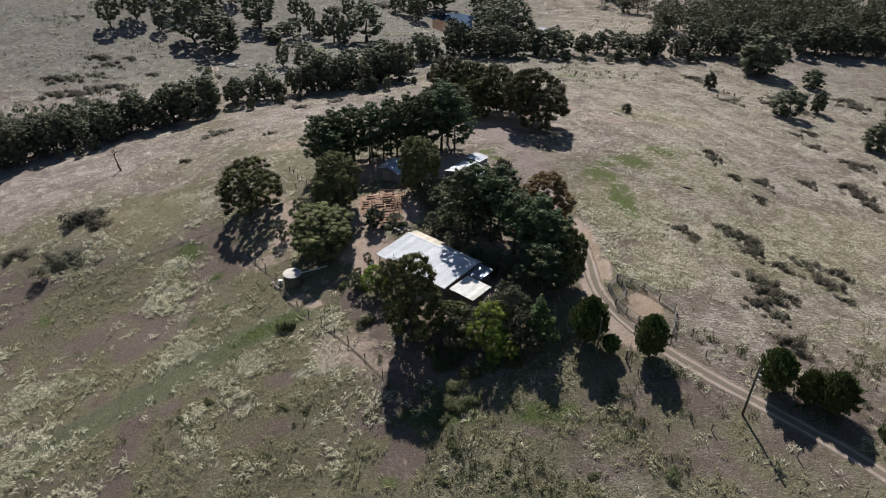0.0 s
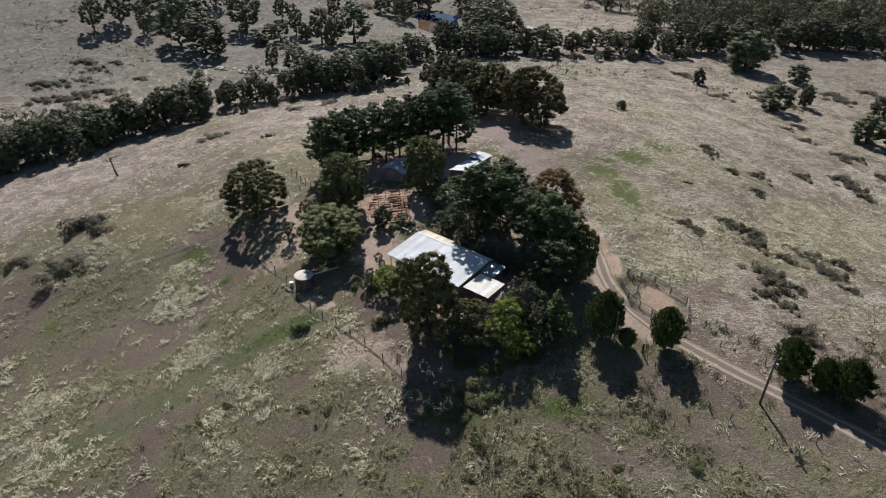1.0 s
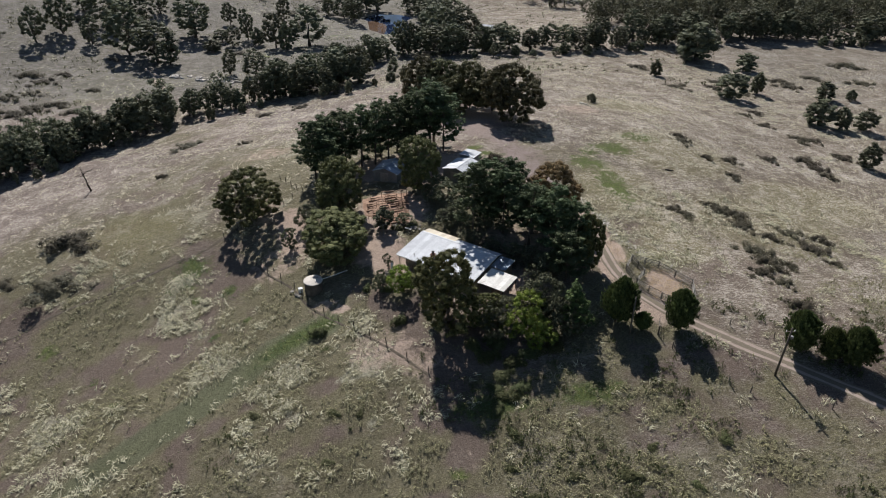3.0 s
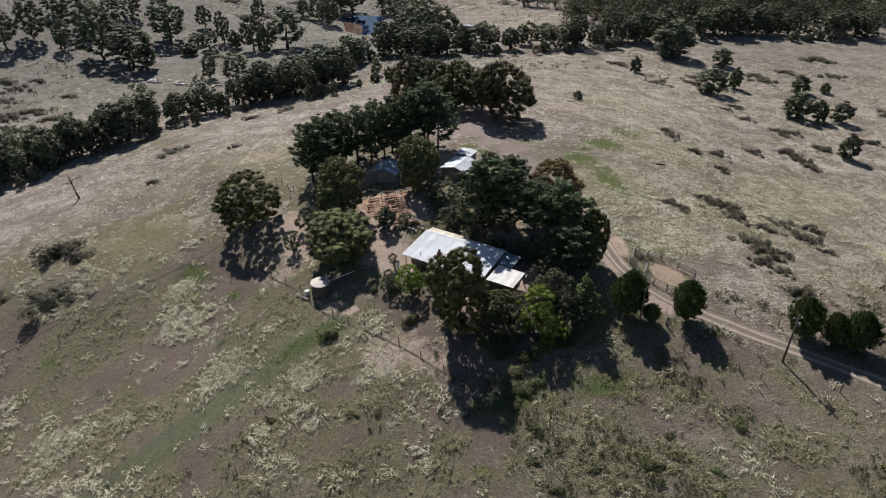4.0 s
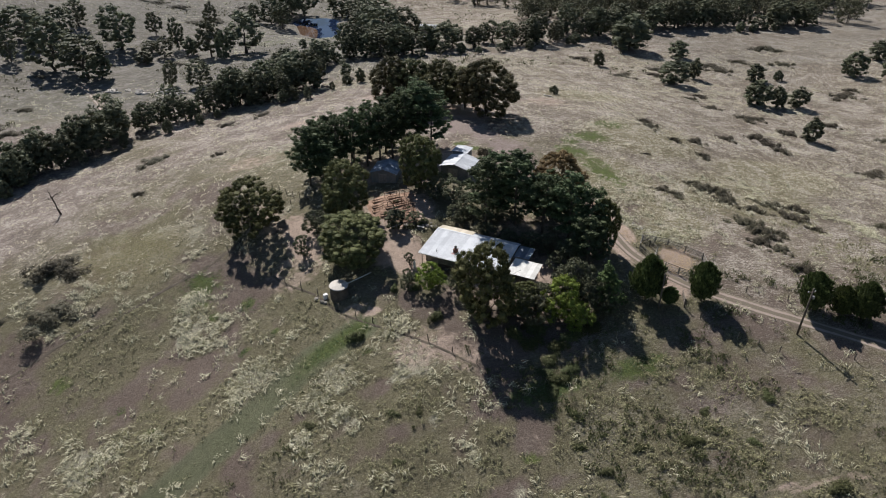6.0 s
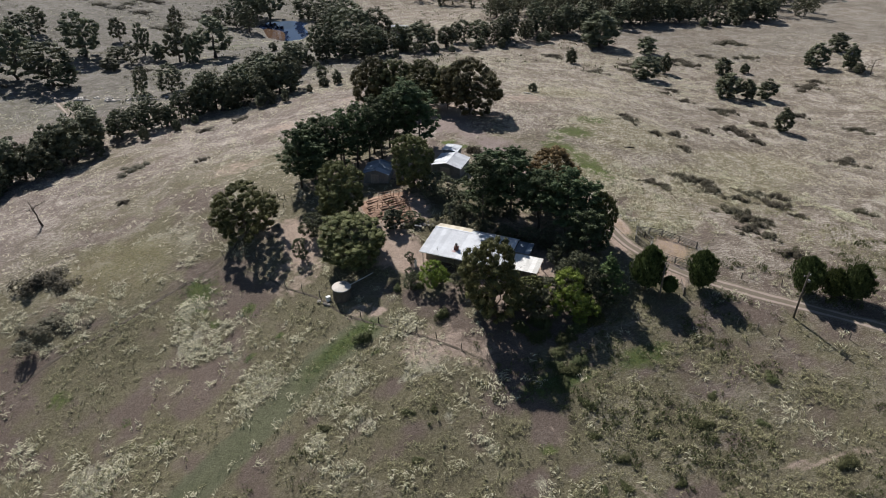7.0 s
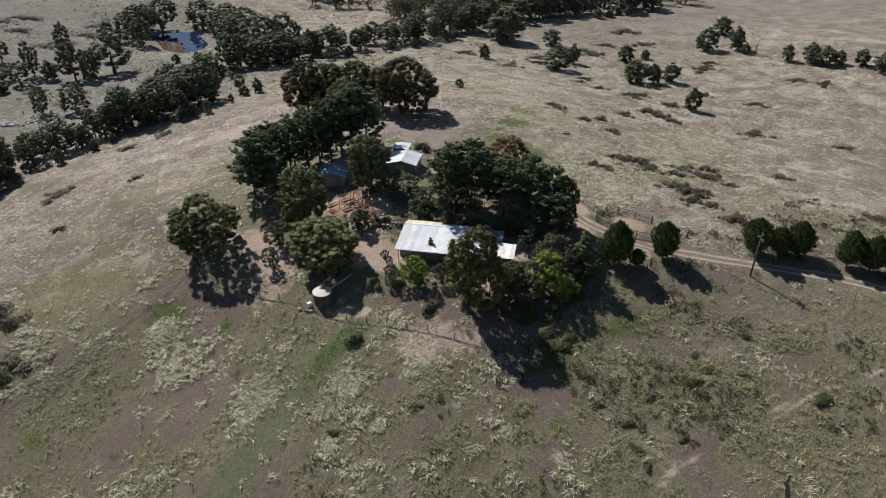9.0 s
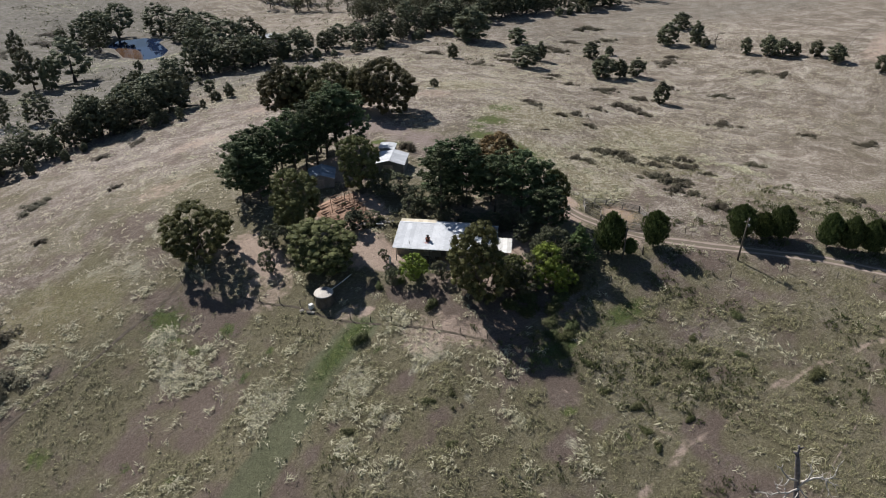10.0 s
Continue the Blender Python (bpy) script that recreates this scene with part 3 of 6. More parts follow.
def build_ground():
    def lines(lo, hi, step, a, b):
        xs = list(np.arange(lo, hi + 1e-6, step))
        s, v = step, hi
        while v < b:
            s = min(s * 1.09, 160)
            v += s
            xs.append(v)
        s, v, left = step, lo, []
        while v > a:
            s = min(s * 1.09, 160)
            v -= s
            left.append(v)
        return np.array(left[::-1] + xs)
    xs, ys = lines(-92, 100, 1.1, -2600, 2600), lines(26, 190, 1.1, -2200, 3000)
    gx, gy = np.meshgrid(xs, ys)
    gz = land_fine(gx, gy)
    nx, ny = len(xs), len(ys)
    idx = np.arange(nx * ny).reshape(ny, nx)
    faces = np.stack([idx[:-1, :-1], idx[:-1, 1:], idx[1:, 1:], idx[1:, :-1]], -1).reshape(-1, 4)
    me = quick_mesh("ground", np.stack([gx, gy, gz], -1).reshape(-1, 3), faces, PASTURE, True)
    x, y = gx.ravel(), gy.ravel()
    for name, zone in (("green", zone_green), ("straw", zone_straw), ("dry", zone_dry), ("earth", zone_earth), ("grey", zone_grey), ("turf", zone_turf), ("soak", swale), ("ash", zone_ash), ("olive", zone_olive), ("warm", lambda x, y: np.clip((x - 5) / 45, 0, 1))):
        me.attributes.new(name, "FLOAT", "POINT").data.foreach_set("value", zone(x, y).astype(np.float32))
    return tagged(new("ground", me), "dry rolling pasture with straw, green and bare patches", "ground", kind="structure")


build_ground()


def strip(name, points, half, mat, label, category, lift=0.05, seed=5):
    """A worn way or dark edge that lies on the land, with ragged edges."""
    pts = [Vector(p).to_2d() for p in points]
    path = []
    for i in range(len(pts) - 1):
        p0, p1, p2, p3 = pts[max(i - 1, 0)], pts[i], pts[i + 1], pts[min(i + 2, len(pts) - 1)]
        n = max(2, int((p2 - p1).length / 0.8))
        for k in range(n):
            t = k / n
            path.append(0.5 * (2 * p1 + (p2 - p0) * t + (2 * p0 - 5 * p1 + 4 * p2 - p3) * t * t + (3 * p1 - p0 - 3 * p2 + p3) * t ** 3))
    path.append(pts[-1])
    verts, cols, ruts = [], 11, []
    for i, p in enumerate(path):
        way = (path[min(i + 1, len(path) - 1)] - path[max(i - 1, 0)]).normalized()
        side = Vector((way.y, -way.x))
        wob = half * (0.8 + 0.4 * float(vnoise(i * 0.8, 0.0, 2.5, seed))), half * (0.8 + 0.4 * float(vnoise(i * 0.8, 50.0, 2.5, seed)))
        for c in range(cols):
            u = c / (cols - 1) * 2 - 1
            q = p + side * (u * (wob[0] if u < 0 else wob[1]))
            edge = -0.12 if abs(u) > 0.99 else 0.0
            rut = -0.035 * math.exp(-((abs(u) - 0.5) / 0.18) ** 2)
            verts.append((q.x, q.y, ground_z(q.x, q.y) + lift + edge + rut))
            ruts.append(math.exp(-((abs(u) - 0.48) / 0.19) ** 2))
    idx = np.arange(len(verts)).reshape(-1, cols)
    faces = np.stack([idx[:-1, :-1], idx[1:, :-1], idx[1:, 1:], idx[:-1, 1:]], -1).reshape(-1, 4)
    me = quick_mesh(name, verts, faces, mat, True)
    me.attributes.new("rut", "FLOAT", "POINT").data.foreach_set("value", np.array(ruts, np.float32))
    return tagged(new(name, me), label, category, kind="structure")


strip("driveway", [(23.8, 104), (24.5, 97), (24.8, 88), (28.7, 79.8), (33, 74.6), (37.6, 69.9), (40.9, 66.9), (44, 63.7), (47.6, 60.2), (51.8, 55.2), (55.5, 49.5), (62.5, 39), (75, 18)], 1.35, TRACK, "rutted pale gravel driveway across the pasture", "driveway")

# dark strip along a small terrace: its soil and its shade painted together
strip("cattle_track", [(-84, 97.5), (-75.5, 101.3), (-67.8, 105.3), (-59.4, 107.4), (-52.3, 110.3), (-44.7, 112.9), (-38, 117.5)], 0.34, EARTH_AND_SHADE, "narrow dark terrace edge, soil and shade in one colour", "track", 0.03, 9)

strip("fence_track", [(-40, 112.0), (-34.1, 105.2), (-32.3, 102.1), (-27.6, 96.5), (-24.8, 91.2), (-20.2, 86.0), (-13.2, 79.0), (-7.8, 72.6)], 0.24, EARTH_AND_SHADE, "narrow dark track trodden along a fence", "track", 0.03, 4)
strip("sheep_track", [(8, 29.5), (15.8, 32.2), (23.4, 33.9), (29.5, 35.9), (36, 38.6)], 0.15, TRACK, "thin trodden line through the grass", "track", 0.02, 3)
strip("farm_track", [(-95, 280), (-89, 268), (-84.8, 258), (-81.4, 247), (-79, 238), (-77, 229), (-75, 221)], 1.7, TRACK, "pale grey farm track down to the creek", "track", 0.06, 6)

# ---- pond ----
bm = bmesh.new()
bmesh.ops.create_circle(bm, cap_ends=True, segments=64, radius=1.0)
for v in bm.verts:
    a = math.atan2(v.co.y, v.co.x)
    r = 1.0 + 0.05 * math.sin(3 * a + 1) + 0.03 * math.sin(7 * a)
    v.co.x, v.co.y = POND[0] + v.co.x * 15.5 * r, POND[1] + v.co.y * 23.0 * r
    v.co.z = POND[2]
me = bpy.data.meshes.new("pond")
bm.to_mesh(me)
bm.free()
me.materials.append(WATER)
tagged(new("pond", me), "farm dam water, sky blue tinted into its colour", "pond", kind="structure")
# a brown disc just above the water stands in for a reflection
for name, cx, cy, rx, ry, lift, mat, label, cat in (("pond_shallows", POND[0] - 8.0, POND[1] - 4.0, 6.0, 14.5, 0.02, BROWN_MIRROR, "brown reflection painted over the left of the dam", "shallows"),):
    bm = bmesh.new()
    bmesh.ops.create_circle(bm, cap_ends=True, segments=40, radius=1.0)
    for v in bm.verts:
        a = math.atan2(v.co.y, v.co.x)
        r = 1.0 + 0.10 * math.sin(2 * a + 2) + 0.06 * math.sin(5 * a)
        v.co.x, v.co.y, v.co.z = cx + v.co.x * rx * r, cy + v.co.y * ry * r, POND[2] + lift
    tagged(part(name, bm, mat, None), label, cat, kind="structure")


# ---- trees and shrubs ----
def leaf_tris(rng, centres, out, size, flat=0.0, slim=0.55, loose=0.38):
    """Leaf sprays as small blades about centres; out: the way each one faces."""
    n = len(centres)
    nor = out + rng.normal(0, loose, (n, 3))
    nor[:, 2] += flat
    nor /= np.linalg.norm(nor, axis=1)[:, None] + 1e-9
    ref = rng.normal(0, 1, (n, 3))
    t = np.cross(nor, ref)
    t /= np.linalg.norm(t, axis=1)[:, None] + 1e-9
    b = np.cross(nor, t)
    s = (size * rng.uniform(0.6, 1.35, n))[:, None]
    t, b = t * s, b * s * slim
    v = np.stack([centres - t - b * 0.5, centres - t * 0.3 + b, centres + t * 1.1], 1).reshape(-1, 3)
    return v, np.arange(3 * n).reshape(-1, 3)


def trim(v, height, width):
    """Brings a crown to its height and spread."""
    v = v.copy()
    v[:, :2] *= 0.5 * width / np.percentile(np.hypot(v[:, 0], v[:, 1]), 97)
    v[:, 2] *= height / np.percentile(v[:, 2], 99.7)
    return v


def clump_cores(rng, clumps, radii, squash, sub):
    """The close-packed inside of each leaf clump, a knobbly dome."""
    bm = bmesh.new()
    bmesh.ops.create_icosphere(bm, subdivisions=sub, radius=1.0)
    ball = np.array([p.co for p in bm.verts])
    tri = np.array([[q.index for q in fc.verts] for fc in bm.faces])
    bm.free()
    vs, fs = [], []
    for i, (c, r) in enumerate(zip(clumps, radii)):
        k = rng.uniform(0.52, 1.04, (len(ball), 1))
        vs.append(np.asarray(c) + ball * k * r * np.array((1, 1, squash)))
        fs.append(tri + i * len(ball))
    return np.concatenate(vs), np.concatenate(fs)


def crown_from_clumps(rng, clumps, radii, per, size, flat=0.15, squash=0.78, loose=0.38, core=0, fill=0.86):
    """Leaves on the shells of many clumps, with their insides where core is given."""
    cs, outs = [], []
    for c, r in zip(clumps, radii):
        d = rng.normal(0, 1, (per, 3))
        d /= np.linalg.norm(d, axis=1)[:, None]
        d[:, 2] += 0.38
        d /= np.linalg.norm(d, axis=1)[:, None]
        rad = r * rng.uniform(0.80, 1.10, per)
        cs.append(c + d * rad[:, None] * np.array((1, 1, squash)))
        outs.append(d)
    v, f = leaf_tris(rng, np.concatenate(cs), np.concatenate(outs), size, flat, loose=loose)
    if core:
        cv, cf = clump_cores(rng, clumps, np.array(radii) * fill, squash, core)
        v, f = np.concatenate([v, cv]), np.concatenate([f, cf + len(v)])
    return v, f


def limb_points(rng, a, b, sag):
    a, b = np.array(a, float), np.array(b, float)
    ts = np.linspace(0, 1, 5)
    p = a + (b - a) * ts[:, None]
    p[1:-1] += rng.normal(0, sag, (3, 3))
    return p


def gum_tree(seed, height, width, clumps, per, leaf, mat, name, label, low=0.30, lobes=6, bark=None, fat=1.0, loose=0.30, spread=1.0, core=2, fill=0.86, twigs=3):
    """Trunk, forking limbs and a crown of domed leaf clumps that sit on the outside of a few large lobes."""
    rng = np.random.default_rng(seed)
    root = empty(name, Matrix(), label, "tree")
    bm = bmesh.new()
    top = np.array((rng.normal(0, 0.05 * width), rng.normal(0, 0.05 * width), height * 0.62))
    tr = 0.022 * height + 0.02
    pts = limb_points(rng, (0, 0, -0.5), top, 0.02 * height)
    tube(bm, pts, [tr * 1.5, tr * 1.1, tr * 0.9, tr * 0.7, tr * 0.4])
    lobe_c, lobe_r = [], []
    for k in range(lobes):
        a = 2 * math.pi * (k + rng.uniform(-0.3, 0.3)) / lobes
        rr = spread * width * 0.5 * rng.uniform(0.34, 0.66)
        z = height * (low + 0.17 + (0.70 - low - 0.17) * ((k * 5) % lobes + rng.uniform(0, 1)) / lobes)
        lobe_c.append((rr * math.cos(a), rr * math.sin(a), z))
        lobe_r.append(width * rng.uniform(0.20, 0.28))
    lobe_c.append((rng.normal(0, 0.06 * width), rng.normal(0, 0.06 * width), height * 0.72))
    lobe_r.append(width * 0.29)
    for c in lobe_c:
        s = pts[rng.integers(1, 4)]
        limb = limb_points(rng, s, np.array(c) * (0.95, 0.95, 1.0), 0.02 * height)
        tube(bm, limb, [tr * 0.5, tr * 0.4, tr * 0.3, tr * 0.22, tr * 0.1], 5)
        for k in range(twigs):
            tip = np.array(c) + rng.normal(0, 0.13 * width, 3)
            tube(bm, [limb[3], (limb[3] + tip) / 2 + rng.normal(0, 0.02 * width, 3), tip], [tr * 0.2, tr * 0.13, tr * 0.06], 4)
    part("trunk", bm, bark or BARK, root, smooth=True)
    lc, lr = np.array(lobe_c), np.array(lobe_r)
    up = np.array((1, 1, height / width * 0.78))
    cs, rs = [], []
    for i in range(clumps * 14):
        if len(cs) >= clumps:
            break
        k = rng.integers(0, len(lc))
        d = rng.normal(0, 1, 3)
        d[2] = d[2] * 0.9 + 0.35
        d /= np.linalg.norm(d)
        p = lc[k] + d * lr[k] * rng.uniform(0.86, 1.06) * up
        r = fat * width * rng.uniform(0.065, 0.115)
        inside = np.linalg.norm((p - lc) / up, axis=1) < 0.80 * lr
        if inside.any() or p[2] < height * (low * 0.6 + 0.05):
            continue
        if any(np.linalg.norm(p - q) < 0.55 * (r + t) for q, t in zip(cs, rs)):
            continue
        cs.append(p)
        rs.append(r)
    v, f = crown_from_clumps(rng, cs, rs, per, leaf, loose=loose, core=core, fill=fill)
    mesh_part("crown", quick_mesh("crown", trim(v, height, width), f, mat), root)
    return root


def oval_tree(seed, height, width, clumps, per, leaf, mat, name, label):
    """A short stem and an upright, rounded, rather dense crown."""
    rng = np.random.default_rng(seed)
    root = empty(name, Matrix(), label, "tree")
    bm = bmesh.new()
    tr = 0.02 * height + 0.03
    tube(bm, limb_points(rng, (0, 0, -0.5), (0, 0, height * 0.6), 0.01 * height), [tr * 1.4, tr, tr * 0.8, tr * 0.5, tr * 0.2])
    part("trunk", bm, BARK, root, smooth=True)
    d = rng.normal(0, 1, (clumps, 3))
    d /= np.linalg.norm(d, axis=1)[:, None]
    d *= rng.uniform(0.60, 0.98, (clumps, 1)) * (1 + 0.12 * np.sin(5 * np.arctan2(d[:, 1:2], d[:, :1]) + 4 * d[:, 2:3] + seed))
    d[:, :2] *= (1.0 - 0.22 * d[:, 2:3])
    cs = d * np.array((width * 0.46, width * 0.46, height * 0.46)) + np.array((0, 0, height * 0.49))
    v, f = crown_from_clumps(rng, cs, width * rng.uniform(0.08, 0.15, clumps), per, leaf, loose=0.45, core=1, fill=0.9)
    mesh_part("crown", quick_mesh("crown", trim(v, height, width), f, mat), root)
    return root


def pine_tree(seed, height, width, low, limbs, per, leaf, label, mat=None, cone=False):
    """A straight bole, upswept limbs and layered, dark, brushy sprays with gaps between the layers."""
    rng = np.random.default_rng(seed)
    root = empty("pine_tree", Matrix(), label, "tree")
    bm = bmesh.new()
    lean = rng.normal(0, 0.02 * height, 2)
    tr = 0.011 * height + 0.03
    pts = [np.array((lean[0] * t, lean[1] * t, -0.5 + (height * 0.97 + 0.5) * t)) for t in (0, 0.25, 0.5, 0.75, 1)]
    tube(bm, pts, [tr * 1.4, tr, tr * 0.8, tr * 0.5, tr * 0.12])
    cs, rs = [], []
    for i in range(limbs):
        t = (i + rng.uniform(0, 1)) / limbs
        z = height * (low + (0.90 - low) * t)
        a = 2.4 * i + rng.uniform(-0.5, 0.5)
        reach = width * 0.5 * (1 - t ** 2.6) ** 0.65 * (0.70 + 0.30 * min(1, t * 3)) * rng.uniform(0.60, 1.1) + 0.3
        if cone:
            reach = width * 0.5 * (1 - t) ** 0.75 * rng.uniform(0.8, 1.1) + 0.15
        foot = np.array((lean[0] * z / height, lean[1] * z / height, z))
        rise = reach * rng.uniform(0.12, 0.55)
        way = np.array((math.cos(a), math.sin(a), 0.0))
        side = np.array((-way[1], way[0], 0.0))
        tip = foot + way * reach + np.array((0, 0, rise))
        mid = (foot + tip) / 2 - np.array((0, 0, rise * 0.18))
        tube(bm, [foot, mid, tip], [tr * 0.32, tr * 0.2, tr * 0.08], 4)
        for u in (0.42, 0.60, 0.78, 0.92, 1.02):
            for off in (-0.6, 0.0, 0.6):
                if rng.uniform(0, 1) < 0.80:
                    p = foot * (1 - u) ** 2 + 2 * mid * u * (1 - u) + tip * u ** 2 if u < 1 else tip
                    cs.append(p + side * off * reach * rng.uniform(0.15, 0.50) + rng.normal(0, 0.025 * width, 3))
                    rs.append(width * rng.uniform(0.042, 0.078))
    for k in range(5):
        cs.append(np.array((lean[0], lean[1], height * 0.93)) + rng.normal(0, 0.06 * width, 3))
        rs.append(width * 0.06)
    # bare lower snags
    for i in range(12):
        z = height * rng.uniform(0.10, max(low, 0.2) + 0.1)
        a = rng.uniform(0, 2 * math.pi)
        r = width * rng.uniform(0.1, 0.32)
        tube(bm, [(0, 0, z), (r * math.cos(a), r * math.sin(a), z + rng.uniform(-0.3, 0.9))], [tr * 0.22, tr * 0.06], 4)
    part("trunk", bm, BARK, root, smooth=True)
    n = len(cs) * per
    d = rng.normal(0, 1, (n, 3))
    d[:, 2] += 0.45 * np.linalg.norm(d, axis=1)
    d /= np.linalg.norm(d, axis=1)[:, None]
    c = np.repeat(np.array(cs), per, 0) + d * np.repeat(np.array(rs), per)[:, None] * rng.uniform(0.55, 1.1, (n, 1)) * np.array((1.15, 1.15, 0.62))
    v, f = leaf_tris(rng, c, d, leaf, 0.30, slim=0.42, loose=0.42)
    cv, cf = clump_cores(rng, cs, np.array(rs) * 0.85, 0.55, 1)
    v, f = np.concatenate([v, cv]), np.concatenate([f, cf + len(v)])
    mesh_part("crown", quick_mesh("crown", trim(v, height, width), f, mat or PINE), root)
    return root


def cypress_tree(seed, height, width, label, shape=0.45):
    """A dense egg of upright sprays on a short stem."""
    rng = np.random.default_rng(seed)
    root = empty("cypress_tree", Matrix(), label, "tree")
    bm = bmesh.new()
    tube(bm, [(0, 0, -0.4), (0, 0, 0.5), (0.05, 0, height * 0.5)], [0.24, 0.2, 0.08])
    part("trunk", bm, BARK, root, smooth=True)
    n = 5200
    t = rng.uniform(0, 1, n)
    a = rng.uniform(0, 2 * math.pi, n)
    prof = np.where(t < shape, np.sqrt(np.clip(1 - ((shape - t) / (shape * 1.12)) ** 2, 0, 1)), np.clip(1 - (np.clip(t - shape, 0, 1) / (1 - shape)) ** 2.5, 0, 1))
    lump = 1 + 0.24 * np.sin(a * 5 + 12 * t + seed) * np.sin(t * 15 + a * 3) + 0.16 * np.sin(a * 9 + t * 19 + 2 * seed)
    r = width * 0.5 * prof * lump * rng.uniform(0.70, 1.12, n)
    z = height * (0.16 + 0.84 * t) + rng.normal(0, 0.08, n)
    c = np.stack([r * np.cos(a), r * np.sin(a), z], -1)
    out = np.stack([np.cos(a), np.sin(a), np.full(n, 0.25)], -1)
    nor = out + rng.normal(0, 0.35, (n, 3))
    nor /= np.linalg.norm(nor, axis=1)[:, None]
    up = np.array((0, 0, 1.0)) + 0.45 * out + rng.normal(0, 0.25, (n, 3))
    side = np.cross(up, nor)
    side /= np.linalg.norm(side, axis=1)[:, None] + 1e-9
    up /= np.linalg.norm(up, axis=1)[:, None]
    s = rng.uniform(0.14, 0.42, n)[:, None]
    v = np.stack([c - up * s * 0.6, c + side * s * 0.5, c + up * s * 1.25, c - side * s * 0.5], 1).reshape(-1, 3)
    v = trim(v, height, width)
    f = np.arange(4 * n).reshape(-1, 4)
    # the shaded inside of the bush
    bm = bmesh.new()
    bmesh.ops.create_icosphere(bm, subdivisions=3, radius=1.0)
    cv = np.array([p.co for p in bm.verts])
    cf = np.array([[q.index for q in fc.verts] for fc in bm.faces])
    bm.free()
    tt = (cv[:, 2] + 1) / 2
    pr = np.where(tt < shape, np.sqrt(np.clip(1 - ((shape - tt) / (shape * 1.12)) ** 2, 0, 1)), np.clip(1 - (np.clip(tt - shape, 0, 1) / (1 - shape)) ** 2.5, 0, 1))
    hor = np.linalg.norm(cv[:, :2], axis=1)[:, None] + 1e-6
    core = np.concatenate([cv[:, :2] / hor * (0.33 * width * pr)[:, None], (height * (0.17 + 0.76 * tt))[:, None]], 1)
    me = bpy.data.meshes.new("crown")
    me.from_pydata(np.concatenate([v, core]).tolist(), [], f.tolist() + (cf + len(v)).tolist())
    me.materials.append(CYPRESS)
    mesh_part("crown", me, root)
    return root


def low_shrub(seed, length, width, height, n, leaf, mat, name, label, category="shrub"):
    rng = np.random.default_rng(seed)
    root = empty(name, Matrix(), label, category)
    k = 16
    lc = np.stack([rng.normal(0, 0.26 * length, k), rng.normal(0, 0.26 * width, k), np.zeros(k)], -1)
    lr = rng.uniform(0.16, 0.30, k) * min(length, width) + 0.12
    pick = rng.integers(0, k, n)
    d = rng.normal(0, 1, (n, 3))
    d /= np.linalg.norm(d, axis=1)[:, None]
    d[:, 2] = np.abs(d[:, 2])
    c = lc[pick] + d * (lr[pick] * rng.uniform(0.5, 1.0, n))[:, None]
    c[:, 2] = d[:, 2] * height * rng.uniform(0.4, 1.0, n) * (0.6 + lr[pick] / lr.max() * 0.4) + 0.05
    v, f = leaf_tris(rng, c, d, leaf, 0.3)
    bm = bmesh.new()
    for i in range(6):
        tube(bm, [(lc[i][0] * 0.4, lc[i][1] * 0.4, -0.2), tuple(lc[i] * 0.8 + np.array((0, 0, height * 0.5)))], [0.05, 0.02], 4)
    tagged(part("stems", bm, BARK, root), kind="stuff")
    mesh_part("foliage", quick_mesh("foliage", v, f, mat), root)
    return root


PROTOS = {}


def proto(key, maker, nominal):
    PROTOS[key] = (maker, nominal)


_turn = random.Random(11)


def plant(key, x, y, height, width, label="", group="", turn=None, sink=0.1, name=""):
    """A copy of a model plant, scaled to its height and width, standing on the land."""
    root, (h0, w0) = PROTOS[key]
    t = _turn.uniform(0, 360) if turn is None else turn
    m = pose(x, y, ground_z(x, y) - sink, 0, 0, t) @ Matrix.Diagonal((width / w0, width / w0, height / h0, 1))
    ob = copy_thing(root, m)
    if name:
        ob.name = name
    return tagged(ob, label, group=group)


proto("gum_a", gum_tree(23, 11, 11, 300, 85, 0.12, GUM, "gum_tree", "spreading olive gum tree on dry pasture", low=0.10, lobes=13, fat=0.62, loose=0.4, core=1, fill=1.0, spread=1.04), (11, 11))
proto("gum_b", gum_tree(2, 11, 10, 240, 100, 0.125, GUM, "gum_tree", "broad olive gum tree with dense crown", low=0.04, lobes=9, fat=0.76, loose=0.30, core=1, fill=0.95), (11, 10))
proto("gum_c", gum_tree(3, 12, 9, 260, 90, 0.125, GUM, "gum_tree", "tall dark gum tree beside the house", low=0.0, lobes=12, fat=0.78, loose=0.36, core=1, fill=0.95), (12, 9))
proto("russet", gum_tree(4, 12, 13, 200, 70, 0.185, RUSSET, "gum_tree", "large brown-tinged gum tree with wide crown", low=0.10, lobes=9, fat=0.76, loose=0.36, core=1, fill=0.92), (12, 13))
proto("amber", gum_tree(44, 12, 10, 230, 90, 0.13, AMBER, "gum_tree", "amber-brown gum tree", low=0.05, lobes=8, fat=0.80, loose=0.35, core=1, fill=0.95), (12, 10))
proto("pine_a", pine_tree(5, 13, 7, 0.30, 26, 26, 0.16, "tall dark green pine in a shelter belt"), (13, 7))
proto("pine_b", pine_tree(6, 12, 6, 0.27, 24, 26, 0.15, "slender dark pine with bare lower trunk"), (12, 6))
proto("pine_c", pine_tree(7, 13, 9, 0.20, 30, 28, 0.175, "full dark green pine beside the house"), (13, 9))
proto("pine_d", pine_tree(37, 12, 7, 0.06, 28, 24, 0.165, "dark pine with foliage down to the ground"), (12, 7))
